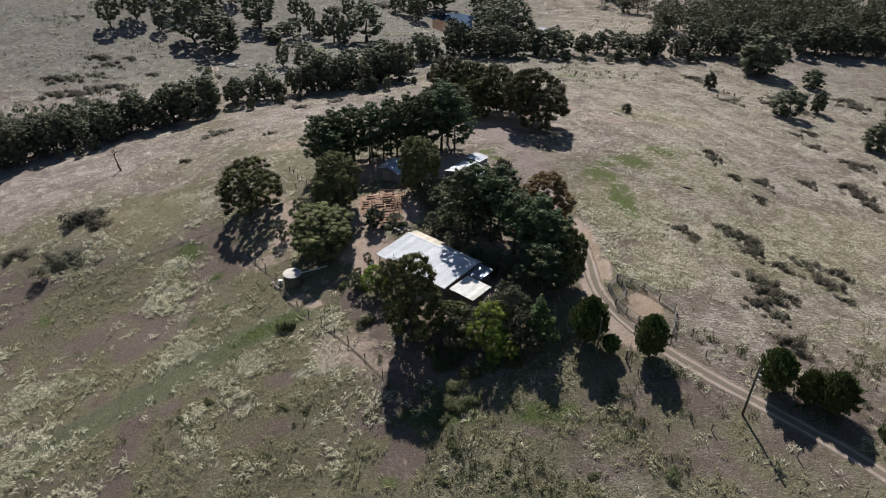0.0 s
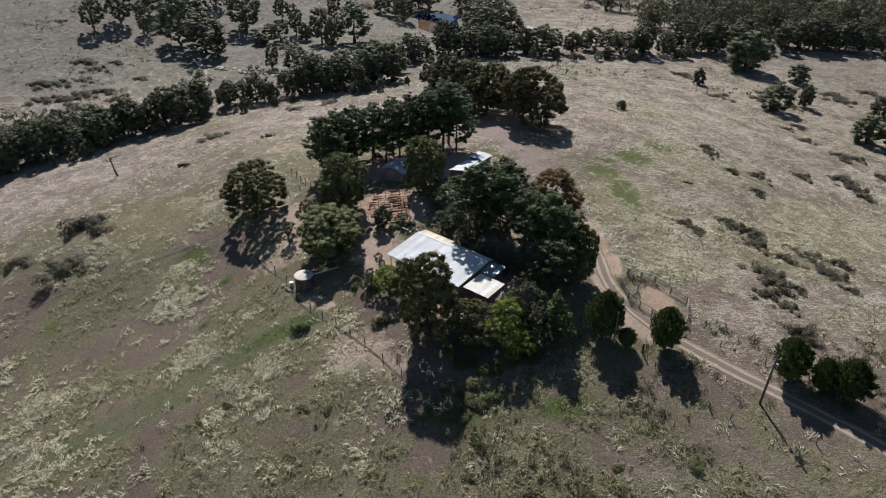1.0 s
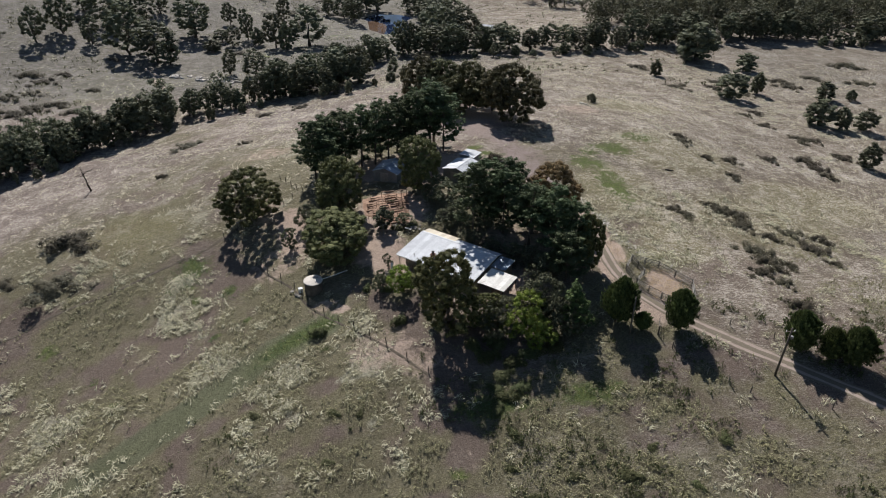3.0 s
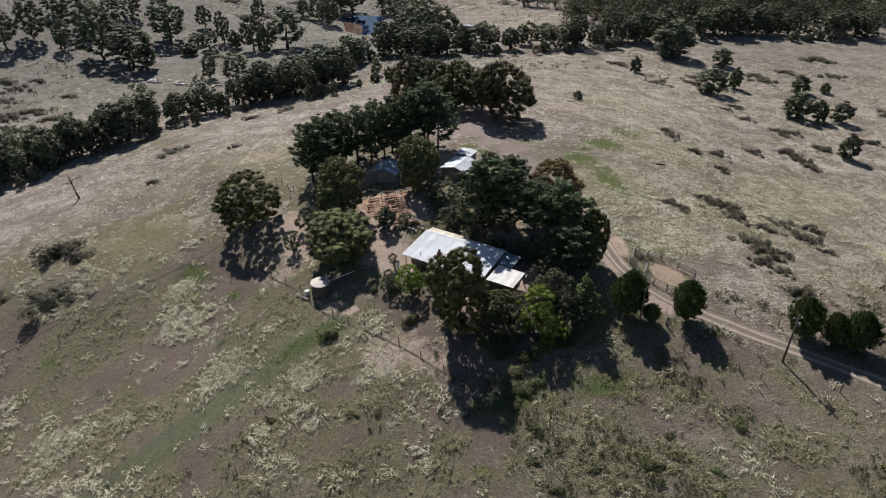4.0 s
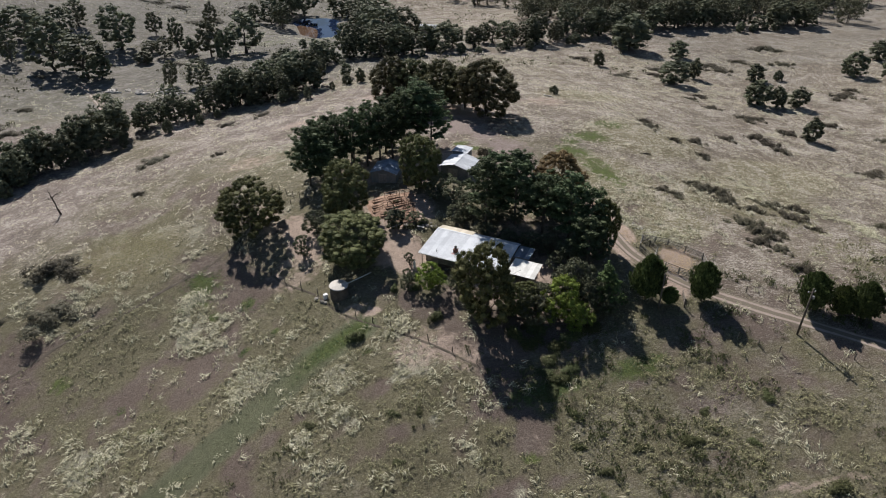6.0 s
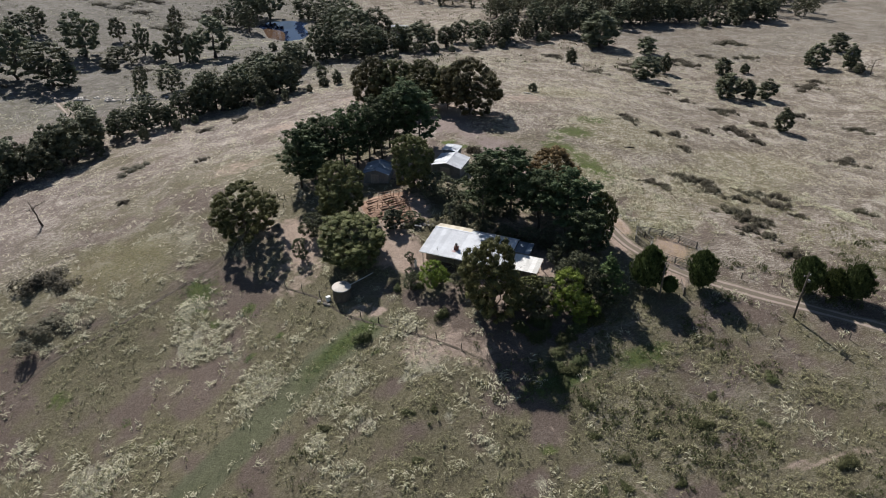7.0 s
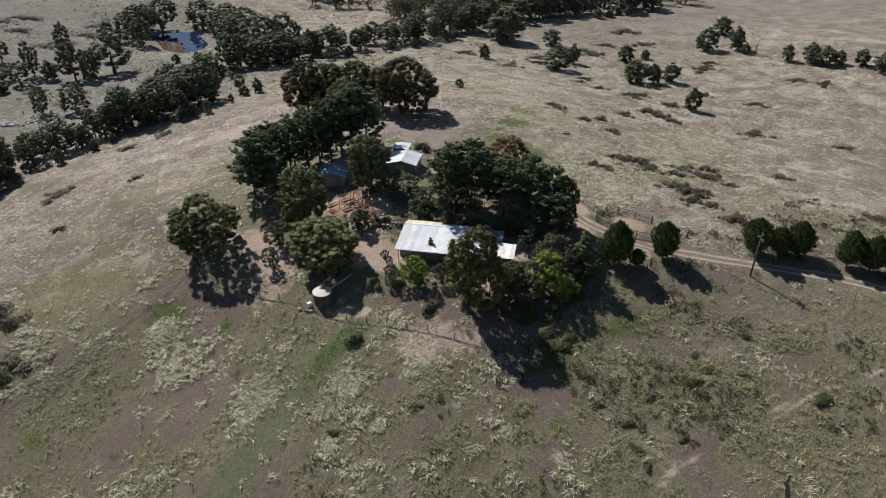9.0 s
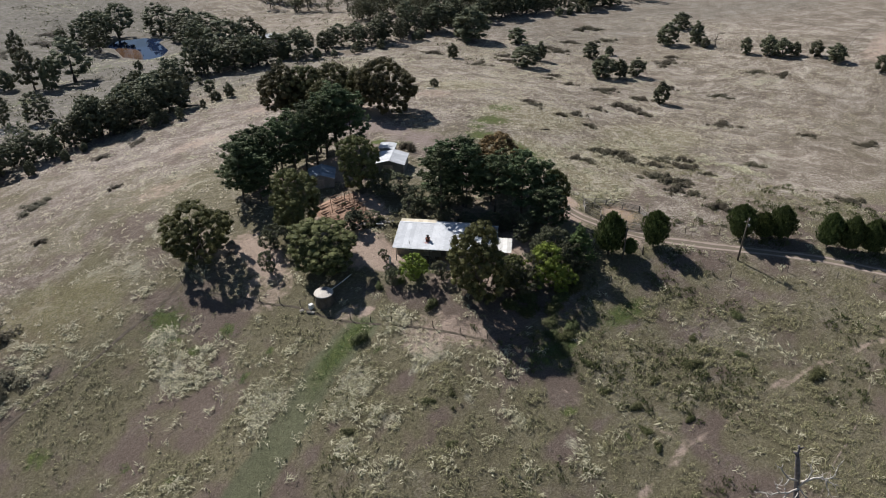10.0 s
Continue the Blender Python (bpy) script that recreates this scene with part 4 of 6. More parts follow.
proto("cyp_a", cypress_tree(8, 7.2, 5.6, "clipped-looking dark green cypress beside the driveway"), (7.2, 5.6))
proto("cyp_b", cypress_tree(9, 7.0, 5.0, "dark green cypress with ragged outline beside the driveway", 0.38), (7.0, 5.0))
proto("spire", pine_tree(10, 8.4, 5.0, 0.05, 44, 22, 0.12, "pointed dark conifer in the house garden", CYPRESS, True), (8.4, 5.0))
proto("lime", gum_tree(11, 6, 6, 130, 62, 0.10, LIME, "garden_tree", "bright yellow-green garden tree", low=0.0, lobes=7, fat=0.90, loose=0.45, core=1, fill=0.8), (6, 6))
proto("small", gum_tree(12, 5, 4.5, 90, 50, 0.11, GUM_FAR, "garden_tree", "small grey-green garden tree", low=0.05, lobes=6, fat=0.8, loose=0.5, core=1, fill=0.75), (5, 4.5))
proto("far_a", gum_tree(13, 10, 9, 84, 16, 0.28, GUM_FAR, "gum_tree", "olive gum tree in the valley", low=0.14, lobes=8, fat=1.02, loose=0.45, core=1, twigs=0, fill=0.90, spread=0.8), (10, 9))
proto("far_b", gum_tree(14, 10, 7.5, 84, 16, 0.28, GUM_FAR, "gum_tree", "olive gum tree in the valley", low=0.04, lobes=8, fat=1.02, loose=0.45, core=1, twigs=0, fill=0.90, spread=0.65), (10, 7.5))
proto("far_c", gum_tree(15, 11, 9, 84, 16, 0.28, GUM_FAR, "gum_tree", "dark olive gum tree in the valley", low=0.0, lobes=9, fat=1.02, loose=0.45, core=1, twigs=0, fill=0.90, spread=0.75), (11, 9))
proto("mid_a", oval_tree(54, 8, 7, 110, 32, 0.19, GUM_FAR, "gum_tree", "small dark tree"), (8, 7))
proto("mid_b", oval_tree(55, 8, 6, 100, 32, 0.18, GUM_FAR, "gum_tree", "small dark tree"), (8, 6))
proto("far_d", oval_tree(53, 11, 6.5, 80, 20, 0.26, GUM_FAR, "gum_tree", "slender gum tree in the valley"), (11, 6.5))
proto("wood_a", gum_tree(51, 10, 9, 40, 14, 0.46, GUM_FAR, "gum_tree", "far gum tree", low=0.08, lobes=7, fat=1.1, loose=0.45, core=1, twigs=0, fill=0.98), (10, 9))
proto("wood_b", gum_tree(52, 11, 8, 40, 14, 0.46, GUM_FAR, "gum_tree", "far gum tree", low=0.0, lobes=7, fat=1.1, loose=0.45, core=1, twigs=0, fill=0.98), (11, 8))
proto("shrub_a", low_shrub(16, 6, 3.5, 1.3, 3400, 0.145, SHRUB, "shrub", "low dark wiry shrub thicket on the slope"), (1.3, 6))
proto("shrub_b", low_shrub(17, 5, 3.3, 1.5, 3400, 0.145, SHRUB, "shrub", "low grey-brown shrub thicket on the slope"), (1.5, 5))
proto("bush", low_shrub(18, 2.2, 2.2, 1.4, 1900, 0.12, WEED, "bush", "rounded dark green bush in the grass"), (1.4, 2.2))

# house surrounds
plant("gum_a", -36.5, 118.7, 10.4, 12.6, "large spreading gum tree standing alone in pasture")
plant("gum_b", -19.8, 102.4, 7.6, 12.0, "dense olive gum tree above the water tank")
plant("gum_c", -4.0, 81.0, 13.2, 9.4, "tall dark gum tree in front of the house")
plant("gum_c", 1.6, 80.2, 5.8, 5.0, "dark gum tree beside the carport")
plant("gum_b", -19.0, 114.8, 10.9, 9.6, "dense olive gum tree beside the vegetable garden")
plant("gum_b", -3.6, 119.8, 10.4, 8.6, "rounded green gum tree between the sheds")
plant("lime", -9.8, 90.2, 5.0, 4.8, "bright green garden tree at the house front")
plant("lime", 6.6, 77.6, 7.4, 7.4, "bright yellow-green tree beside the carport")
plant("lime", 8.6, 75.4, 4.2, 5.0, "bright yellow-green bush below the carport")
plant("small", 3.5, 78.2, 6.4, 6.6, "grey-green garden tree below the carport")
plant("small", 10.8, 79.8, 7.6, 7.0, "dark green garden tree beside the driveway")
plant("small", 9.0, 80.6, 6.2, 5.4, "dark olive garden tree behind the carport")
plant("small", 12.6, 76.6, 6.0, 5.4, "dark olive garden tree beside a pointed conifer")
plant("spire", 14.2, 77.4, 8.2, 5.2)
plant("small", -13.4, 91.2, 3.4, 2.6, "small grey garden tree at the yard edge")
plant("small", -6.4, 87.6, 3.6, 3.2, "small brown-grey tree at the house front")
plant("mid_b", -11.6, 107.6, 4.4, 3.8, "round grey-green bush beside the yard")
plant("small", -28.4, 107.6, 4.0, 3.4, "thin pale sapling beside a fence")
plant("small", -25.2, 112.5, 4.8, 5.2, "grey bushy tree beside the garden")
plant("small", -8.0, 108.4, 2.2, 3.2, "low grey garden bush behind the house")
for x, y, h, w, key in ((3.5, 102.2, 12.0, 6.8, "pine_c"), (8.6, 101.4, 11.6, 6.6, "pine_c"), (10.2, 105.0, 11.4, 7.4, "pine_c"), (5.9, 105.4, 11.4, 7.0, "pine_c"), (12.2, 97.4, 11.2, 6.8, "pine_a"), (15.6, 94.0, 11.8, 7.4, "pine_c"), (18.0, 91.4, 10.4, 5.8, "pine_c"), (13.6, 100.5, 8.8, 7.0, "pine_c"), (15.8, 87.2, 8.4, 6.0, "pine_c")):
    plant(key, x, y + 0.4, h * 1.08, w * 1.15, "tall dark green pine behind the house", "pines behind the house")
plant("amber", 17.4, 104.4, 11.2, 10.6, "amber-brown gum tree behind the pines")
plant("gum_b", 20.4, 90.4, 9.4, 5.0, "olive-yellow gum tree at the end of the pines")
for x, y, h, w in ((2.4, 100.2, 3.6, 4.2), (5.6, 97.4, 3.4, 4.0), (8.4, 95.0, 3.8, 4.4), (11.4, 92.2, 4.0, 4.6), (13.6, 89.4, 4.2, 4.6), (-1.0, 105.6, 3.4, 4.0), (1.6, 107.4, 3.8, 4.4), (10.6, 88.0, 3.2, 3.8), (6.5, 104.7, 3.0, 4.2), (3.8, 104.2, 2.6, 3.8), (8.4, 102.4, 3.2, 4.4), (5.8, 107.1, 2.8, 4.0)):
    plant("small", x, y, h, w, "dark shrubby tree in the shade of the pines", "undergrowth below the pines")
plant("small", 0.5, 111.5, 5.0, 6.0, "dark bushy tree behind the house")
plant("small", -1.5, 114.8, 5.2, 5.6, "dark bushy tree behind the house")
for x, y, h, w, key in ((-24.0, 130.2, 11.8, 7.2, "pine_c"), (-20.8, 132.6, 11.6, 6.2, "pine_a"), (-17.6, 133.0, 12.0, 5.6, "pine_b"), (-14.6, 133.2, 12.2, 5.4, "pine_b"), (-11.8, 133.4, 12.0, 5.4, "pine_b"), (-9.0, 134.0, 12.1, 5.6, "pine_b"), (-6.0, 135.2, 12.3, 5.8, "pine_b"), (-3.2, 136.6, 13.4, 6.6, "pine_b"), (0.2, 138.8, 14.4, 8.6, "pine_a"), (3.0, 137.4, 12.4, 7.4, "pine_c"), (1.5, 142.5, 13.6, 8.0, "pine_a"), (-22.0, 134.8, 11.4, 6.8, "pine_d"), (-18.4, 136.2, 11.6, 6.6, "pine_d"), (-14.4, 136.8, 11.6, 6.6, "pine_d"), (-10.5, 137.4, 12.0, 6.8, "pine_d"), (-6.8, 138.8, 12.2, 6.8, "pine_d"), (-2.8, 140.6, 12.8, 7.0, "pine_d"), (-21.5, 127.6, 9.6, 6.0, "pine_c")):
    plant(key, x, y - 0.4, h * 1.06, w * 1.18, "tall dark pine in a planted row", "pine row")
for x, y, h, w in ((21.6, 155.0, 13.8, 15.0), (14.0, 168.0, 12.6, 13.5), (7.0, 171.5, 12.8, 13.0), (3.0, 174.5, 13.6, 13.0), (18.5, 162.0, 11.0, 11.0), (9.0, 163.0, 9.5, 9.0)):
    plant("russet", x, y, h, w, "large brown-tinged gum tree behind the sheds", "gums behind the sheds")
# beside the driveway
for x, y, h, w, key in ((29.2, 74.9, 7.2, 5.6, "cyp_a"), (21.0, 77.5, 8.2, 5.7, "cyp_b"), (23.9, 75.6, 3.3, 3.0, "cyp_a"), (43.9, 68.4, 7.0, 5.8, "cyp_a"), (47.7, 66.3, 5.1, 4.8, "cyp_b"), (50.0, 64.6, 6.7, 5.6, "cyp_b"), (54.6, 58.4, 6.9, 4.9, "cyp_b"), (56.9, 55.8, 6.8, 4.7, "cyp_b"), (59.2, 53.4, 6.8, 5.0, "cyp_b"), (62.5, 49.8, 6.9, 5.0, "cyp_a")):
    plant(key, x, y, h, w * 0.9, "", "cypresses along the driveway")

# lone trees of the slopes
def lone(rows, label, keys=("far_a", "far_b", "far_c")):
    for i, (x, y, h, w) in enumerate(rows):
        plant(keys[i % len(keys)], x, y, h, w, label)


lone(((88, 222.5, 5.6, 4.4), (103.5, 198.5, 9.0, 10.5), (116.5, 206, 7.6, 4.8), (128, 234, 6.8, 7.6), (118.6, 175.3, 8.2, 8.8), (137.5, 200.7, 6.4, 6.5), (124, 172.8, 6.6, 5.4), (130.4, 171.1, 6.8, 6.5), (145.6, 199, 3.8, 3.5), (112, 144, 7.0, 5.4), (172.5, 193.7, 9, 8.6), (196, 206.6, 7.5, 8), (180.3, 186.4, 9.2, 6.2), (178, 180, 4.4, 3.6)), "dark olive tree standing alone on the grassy slope", ("mid_a", "mid_b"))
lone(((180.5, 163.8, 6.4, 4.4), (184, 157, 7.4, 6.8), (185, 152, 6.8, 6.8), (188.8, 149.5, 5.0, 4.6), (192, 143.4, 6.0, 5.4), (191, 135.4, 6.5, 7.0), (190.8, 119, 6.4, 5.8), (1.3, 216, 4.8, 3.4), (48.6, 174.5, 2.6, 2.8), (114.5, 247.5, 13.8, 16.0), (-8.6, 297, 3.6, 3.8)), "small dark tree standing on the grassy slope", ("mid_b", "mid_a"))
lone(((-135.9, 292.5, 14.0, 10.0), (-129.4, 305.0, 16.8, 11.5), (-117.6, 298.4, 11.9, 7.6), (-116.8, 319.8, 14.1, 16.0), (-101.2, 290.8, 20.0, 17.1), (-88.9, 280.4, 16.8, 17.5), (-84.1, 277.1, 9.4, 9.2), (-81.6, 318.0, 18.4, 17.0), (-100.0, 344.5, 12.0, 9.5), (-69.2, 341.6, 10.3, 7.6), (-58.9, 315.5, 13.7, 7.1), (-63.7, 304.3, 8.9, 7.5), (-45.4, 298.2, 14.3, 10.9)), "large dark gum tree on the far hillside")
lone(((-58.3, 255.2, 9.5, 5.8), (-53.4, 305.0, 7.7, 6.2), (-45.4, 350.2, 14.4, 7.1), (-31.6, 297.4, 17.0, 15.7), (-48.6, 250.3, 9.6, 9.3), (-40.3, 290.0, 11.4, 5.9), (-128.8, 331.5, 9.3, 8.3), (-24.5, 382.0, 9.6, 7.7), (-114.4, 332.0, 9.5, 9.6), (-71.0, 296.9, 5.0, 7.3), (-103.6, 325.1, 14.3, 13.1), (-69.2, 311.9, 5.7, 7.7)), "dark olive gum tree on the far hillside", ("far_b", "mid_a", "far_c", "far_d"))
lone(((19.6, 272, 15.5, 17), (31, 277.5, 14.2, 14), (22, 392, 16, 17), (2, 388, 17, 17), (28, 352, 13, 15), (-4, 398, 14, 13), (-12, 364, 13, 11), (-16, 378, 14, 12), (25, 368, 13, 13), (33, 376, 15, 15), (27, 344, 12, 12), (38, 360, 14, 14), (-9, 392, 15, 13)), "large dark gum tree near the farm dam")


def belt(points, count, depth, h, w, seed, label, group):
    """Trees scattered along a line, depth metres to its left."""
    rng = random.Random(seed)
    pts = [Vector(p) for p in points]
    lens = [(b - a).length for a, b in zip(pts, pts[1:])]
    for i in range(count):
        s = (i + rng.random()) / count * sum(lens)
        k = 0
        while s > lens[k] and k < len(lens) - 1:
            s -= lens[k]
            k += 1
        way = (pts[k + 1] - pts[k]) / lens[k]
        side = Vector((-way.y, way.x))
        d = rng.random()
        p = pts[k] + way * s + side * depth * d
        size = rng.uniform(0.7, 1.5)
        if d < 0.24:
            p, size = p - side * depth * rng.uniform(0.1, 0.5), rng.uniform(0.34, 0.62)
        plant(rng.choice(("mid_a", "mid_b", "far_d") if size < 0.75 else ("far_a", "far_b", "far_c", "far_d")), p.x, p.y, h * size, w * size * rng.uniform(0.85, 1.2), label, group)


def thicket(name, spots, label):
    """Many trees joined into one wood."""
    rng = random.Random(len(spots))
    vs, fs, ms, base = [], [], [], 0
    for x, y, h, w in spots:
        root, (h0, w0) = PROTOS[rng.choice(("wood_a", "wood_b"))]
        crown = [k for k in root.children if k.name.startswith("crown")][0].data
        co = np.empty(len(crown.vertices) * 3, np.float32)
        crown.vertices.foreach_get("co", co)
        co = co.reshape(-1, 3) * np.array((w / w0, w / w0, h / h0))
        t = rng.uniform(0, 2 * math.pi)
        co = np.stack([co[:, 0] * math.cos(t) - co[:, 1] * math.sin(t), co[:, 0] * math.sin(t) + co[:, 1] * math.cos(t), co[:, 2]], -1)
        z = ground_z(x, y)
        n = len(co)
        ring = np.array([(math.cos(a) * r, math.sin(a) * r, zz) for r, zz in ((0.025 * h, -0.4), (0.012 * h, 0.6 * h)) for a in (0, 1.57, 3.14, 4.71)])
        vs.append(np.concatenate([co, ring]) + np.array((x, y, z)))
        f = np.arange(n).reshape(-1, 3)
        fs.append(f + base)
        fs.append(np.array([(n + i, n + (i + 1) % 4, n + 4 + (i + 1) % 4) for i in range(4)] + [(n + i, n + 4 + (i + 1) % 4, n + 4 + i) for i in range(4)]) + base)
        ms.append(np.zeros(len(f), np.int32))
        ms.append(np.ones(8, np.int32))
        base += n + 8
    me = quick_mesh(name, np.concatenate(vs), np.concatenate(fs), GUM_FAR)
    me.materials.append(BARK)
    me.polygons.foreach_set("material_index", np.concatenate(ms))
    return tagged(new(name, me), label, "trees", kind="stuff")


def scatter(points, count, depth, h, w, seed):
    rng = random.Random(seed)
    pts = [Vector(p) for p in points]
    lens = [(b - a).length for a, b in zip(pts, pts[1:])]
    out = []
    for i in range(count):
        s = (i + rng.random()) / count * sum(lens)
        k = 0
        while s > lens[k] and k < len(lens) - 1:
            s -= lens[k]
            k += 1
        way = (pts[k + 1] - pts[k]) / lens[k]
        p = pts[k] + way * s + Vector((-way.y, way.x)) * depth * rng.random()
        size = rng.uniform(0.65, 1.2)
        out.append((p.x, p.y, h * size, w * size * rng.uniform(0.85, 1.2)))
    return out


belt([(-140, 152), (-113, 164), (-100, 169), (-88, 175), (-76, 186), (-63, 199), (-48, 205), (-30, 205), (-20, 208), (-8, 214)], 88, 11, 8.2, 5.9, 21, "olive gum tree in the creek-side belt", "creek-side trees")
belt([(-10, 215), (-4, 235), (2, 256)], 14, 18, 8.5, 8.0, 22, "olive gum tree in the creek-side belt", "creek-side trees")
belt([(0, 252), (34, 246), (65, 251), (99, 260), (136, 270), (170, 266), (215, 258)], 84, 14, 8.6, 7.2, 23, "olive gum tree in the roadside belt", "roadside trees")
thicket("forest", scatter([(104, 275), (136, 284), (176, 280), (215, 272), (250, 262)], 85, 46, 12.0, 11.0, 24)
        + scatter([(82, 408), (115, 398), (118, 330), (150, 318), (215, 305), (290, 290)], 90, 60, 14.0, 13.0, 25)
        + scatter([(150, 345), (230, 330), (330, 310)], 80, 70, 15.0, 13.5, 26), "dense dark olive gum forest on the far side of the valley")
thicket("creek_wood", scatter([(-165, 150), (-140, 160), (-113, 172), (-92, 182)], 40, 20, 9.5, 8.0, 28) + scatter([(-150, 160), (-113, 176), (-100, 181), (-88, 187), (-76, 198), (-63, 211), (-48, 217), (-30, 217), (-20, 222), (-8, 232)], 14, 14, 9.5, 8.0, 27), "olive gum trees crowding the creek line")

# shrub thickets
def shrubs(rows):
    for i, (x, y, l, h) in enumerate(rows):
        plant(("shrub_a", "shrub_b")[i % 2], x, y, h, l * 0.98, turn=-37 + 25 * math.sin(i * 2.1) if x > 0 else 20 * math.sin(i))


shrubs(((-72.2, 124.8, 12, 2.1), (-69.6, 112.4, 10, 1.6), (-82.6, 115.4, 7, 1.3), (-56.9, 171.1, 7, 1), (-59.1, 148.6, 3.6, 0.8), (-41.6, 162.3, 3, 0.7), (-40, 192, 6, 0.9), (-30, 195, 5, 0.8), (13.0, 130.2, 4.2, 1.7)))
shrubs(((52.9, 113.1, 4.5, 1.0), (53.9, 110.6, 5, 1.2), (56.3, 109.3, 6.5, 1.4), (55.0, 104.7, 5, 1.1), (58.6, 101.4, 4.5, 0.8), (52.5, 94.3, 6, 1.3), (52.3, 90.7, 6, 1.4), (49.7, 87.3, 4.5, 1.1), (55.9, 90.1, 3.5, 0.9), (64.7, 103.3, 5.5, 1.0), (69.6, 102.1, 5, 1.1), (65.5, 97.0, 6, 1.1), (66.4, 92.3, 3.5, 0.8), (43.6, 110.0, 4, 0.8), (45.1, 108.1, 4.5, 0.8), (51.3, 84.2, 3.5, 0.8)))
shrubs(((50.2, 77.6, 5.5, 1.2), (98.7, 171.0, 5, 0.8), (103.9, 162.3, 7, 0.9), (108.0, 161.5, 5, 0.8), (61.3, 148.1, 4, 0.9), (61.2, 144.4, 4.5, 1.0), (63.6, 137.2, 3.5, 0.9), (69.9, 137.5, 5, 1.0), (66.3, 129.2, 4.5, 0.9), (83.5, 143.3, 5, 1.0), (94.5, 145.7, 7, 1.2), (95.5, 140.3, 6, 1.1), (95.2, 136.6, 5, 1.0), (109.1, 148.9, 5, 1.1), (108.0, 150.9, 4, 1.0), (128.3, 154.4, 5, 1.0)))
shrubs(((85.6, 232.6, 8, 1.2), (88.9, 207.2, 8, 0.9), (102.7, 209.5, 7, 1.0), (108.4, 217.5, 7, 1.0), (132.8, 220.9, 9, 1.0), (133.7, 213.6, 8, 1.0), (147.6, 223.9, 8, 1.0), (110.7, 203.5, 6, 0.8), (103.2, 183.6, 6, 0.8), (97.9, 179.9, 4, 0.7), (168.1, 235.8, 12, 1.6), (161.5, 214.4, 8, 1.0), (159.7, 180.4, 6, 0.9), (154.1, 176.4, 9, 1.0), (-129.6, 261.0, 9, 1.4), (-122.2, 255.1, 8, 1.2)))
shrubs(((-118.5, 263.1, 6, 1.0), (-130.2, 239.1, 9, 1.4), (-136.1, 239.1, 8, 1.2), (-116.3, 229.6, 9, 1.6), (-110.6, 232.2, 8, 1.4), (-120.3, 224.7, 9, 1.4), (-103.8, 246.3, 6, 1.0), (-127.7, 225.4, 8, 1.3), (-104.1, 223.8, 7, 1.2), (-122.8, 243.6, 7, 1.0), (-129.6, 321.7, 6, 1.0), (-151.4, 297.4, 6, 0.8), (-105.9, 282.4, 5, 0.8), (-67.5, 419.2, 11, 1.5), (-62.6, 398.7, 11, 1.5), (-72.3, 405.5, 11, 1.5)))
shrubs(((-55.7, 428.2, 11, 1.5), (-75.4, 433.4, 11, 1.5), (-81.8, 408.1, 11, 1.5), (-89.6, 420.5, 11, 1.5), (-45.0, 376.4, 11, 1.5), (-53.6, 369.1, 11, 1.5), (-61.0, 431.9, 11, 1.5)))
shrubs(((165.4, 147.7, 8, 0.8), (169.3, 139.6, 6, 0.8), (123.1, 102.3, 6, 0.8), (128.7, 88.4, 7, 0.9), (84.2, 93.5, 6, 0.8), (78.8, 66.8, 6, 0.8), (135, 140, 8, 0.8), (110, 120, 8, 0.9), (-60, 290, 8, 1.2), (-20, 384, 12, 1.5), (-34, 392, 12, 1.4), (-46, 378, 11, 1.3), (-28, 410, 12, 1.4)))
for x, y, h, w in ((0.5, 56.9, 0.8, 2.0), (2.6, 52.8, 0.9, 2.2), (14.4, 53.6, 1.1, 3.2), (18.7, 56.9, 0.8, 2.0), (28.0, 56.3, 0.9, 2.8), (7.5, 47.5, 0.7, 1.8), (0.9, 49.2, 0.8, 2.2), (-1.8, 50.2, 0.6, 1.6), (0.5, 46.9, 0.7, 1.8), (28.2, 42.4, 1.2, 3.4), (22.1, 51.1, 0.7, 2.0), (8.0, 54.6, 0.7, 2.0), (1.9, 61.7, 0.8, 2.2), (-31.9, 71.6, 0.9, 2.0), (-29.0, 74.1, 0.7, 1.6), (-21.1, 69.0, 0.8, 2.0), (-17.6, 68.0, 0.8, 1.6), (-49.5, 103.9, 0.7, 2.0), (-22.1, 61.8, 0.7, 1.8)):
    plant("bush", x, y, 0.75 * h, 0.72 * w, "dark leafy weed clump in dry pasture", "weed clumps")
for x, y, h, w in ((-23.0, 84.4, 1.5, 2.2), (-10.8, 83.7, 1.4, 2.0), (-15.5, 92.0, 1.0, 1.4), (-12, 91.0, 1.3, 1.4), (-8.6, 107.0, 0.9, 2.2), (-6.6, 107.6, 1.0, 2.0), (0.5, 74.0, 1.6, 2.6), (4.0, 72.4, 1.4, 2.4), (7.0, 73.5, 1.5, 2.4), (2.5, 76.2, 1.8, 2.6), (-1.0, 76.6, 1.6, 2.4), (10.5, 74.2, 1.8, 2.6), (2.5, 67.3, 1.0, 2.4), (0.6, 65.8, 0.8, 2.0), (2.2, 70.5, 1.1, 2.4), (4.7, 68.4, 0.9, 2.2), (1.0, 68.6, 0.9, 2.0)):
    plant("bush", x, y, h, w)


# ---- house ----
HX, HY = -10.25, 96.55
HZ = 4.86
HM = pose(HX, HY, HZ, 0, 0, -40.6)
LEN, DEP, EAVE, RIDGE_V, RIDGE = 14.6, 9.4, 2.52, 7.6, 3.12


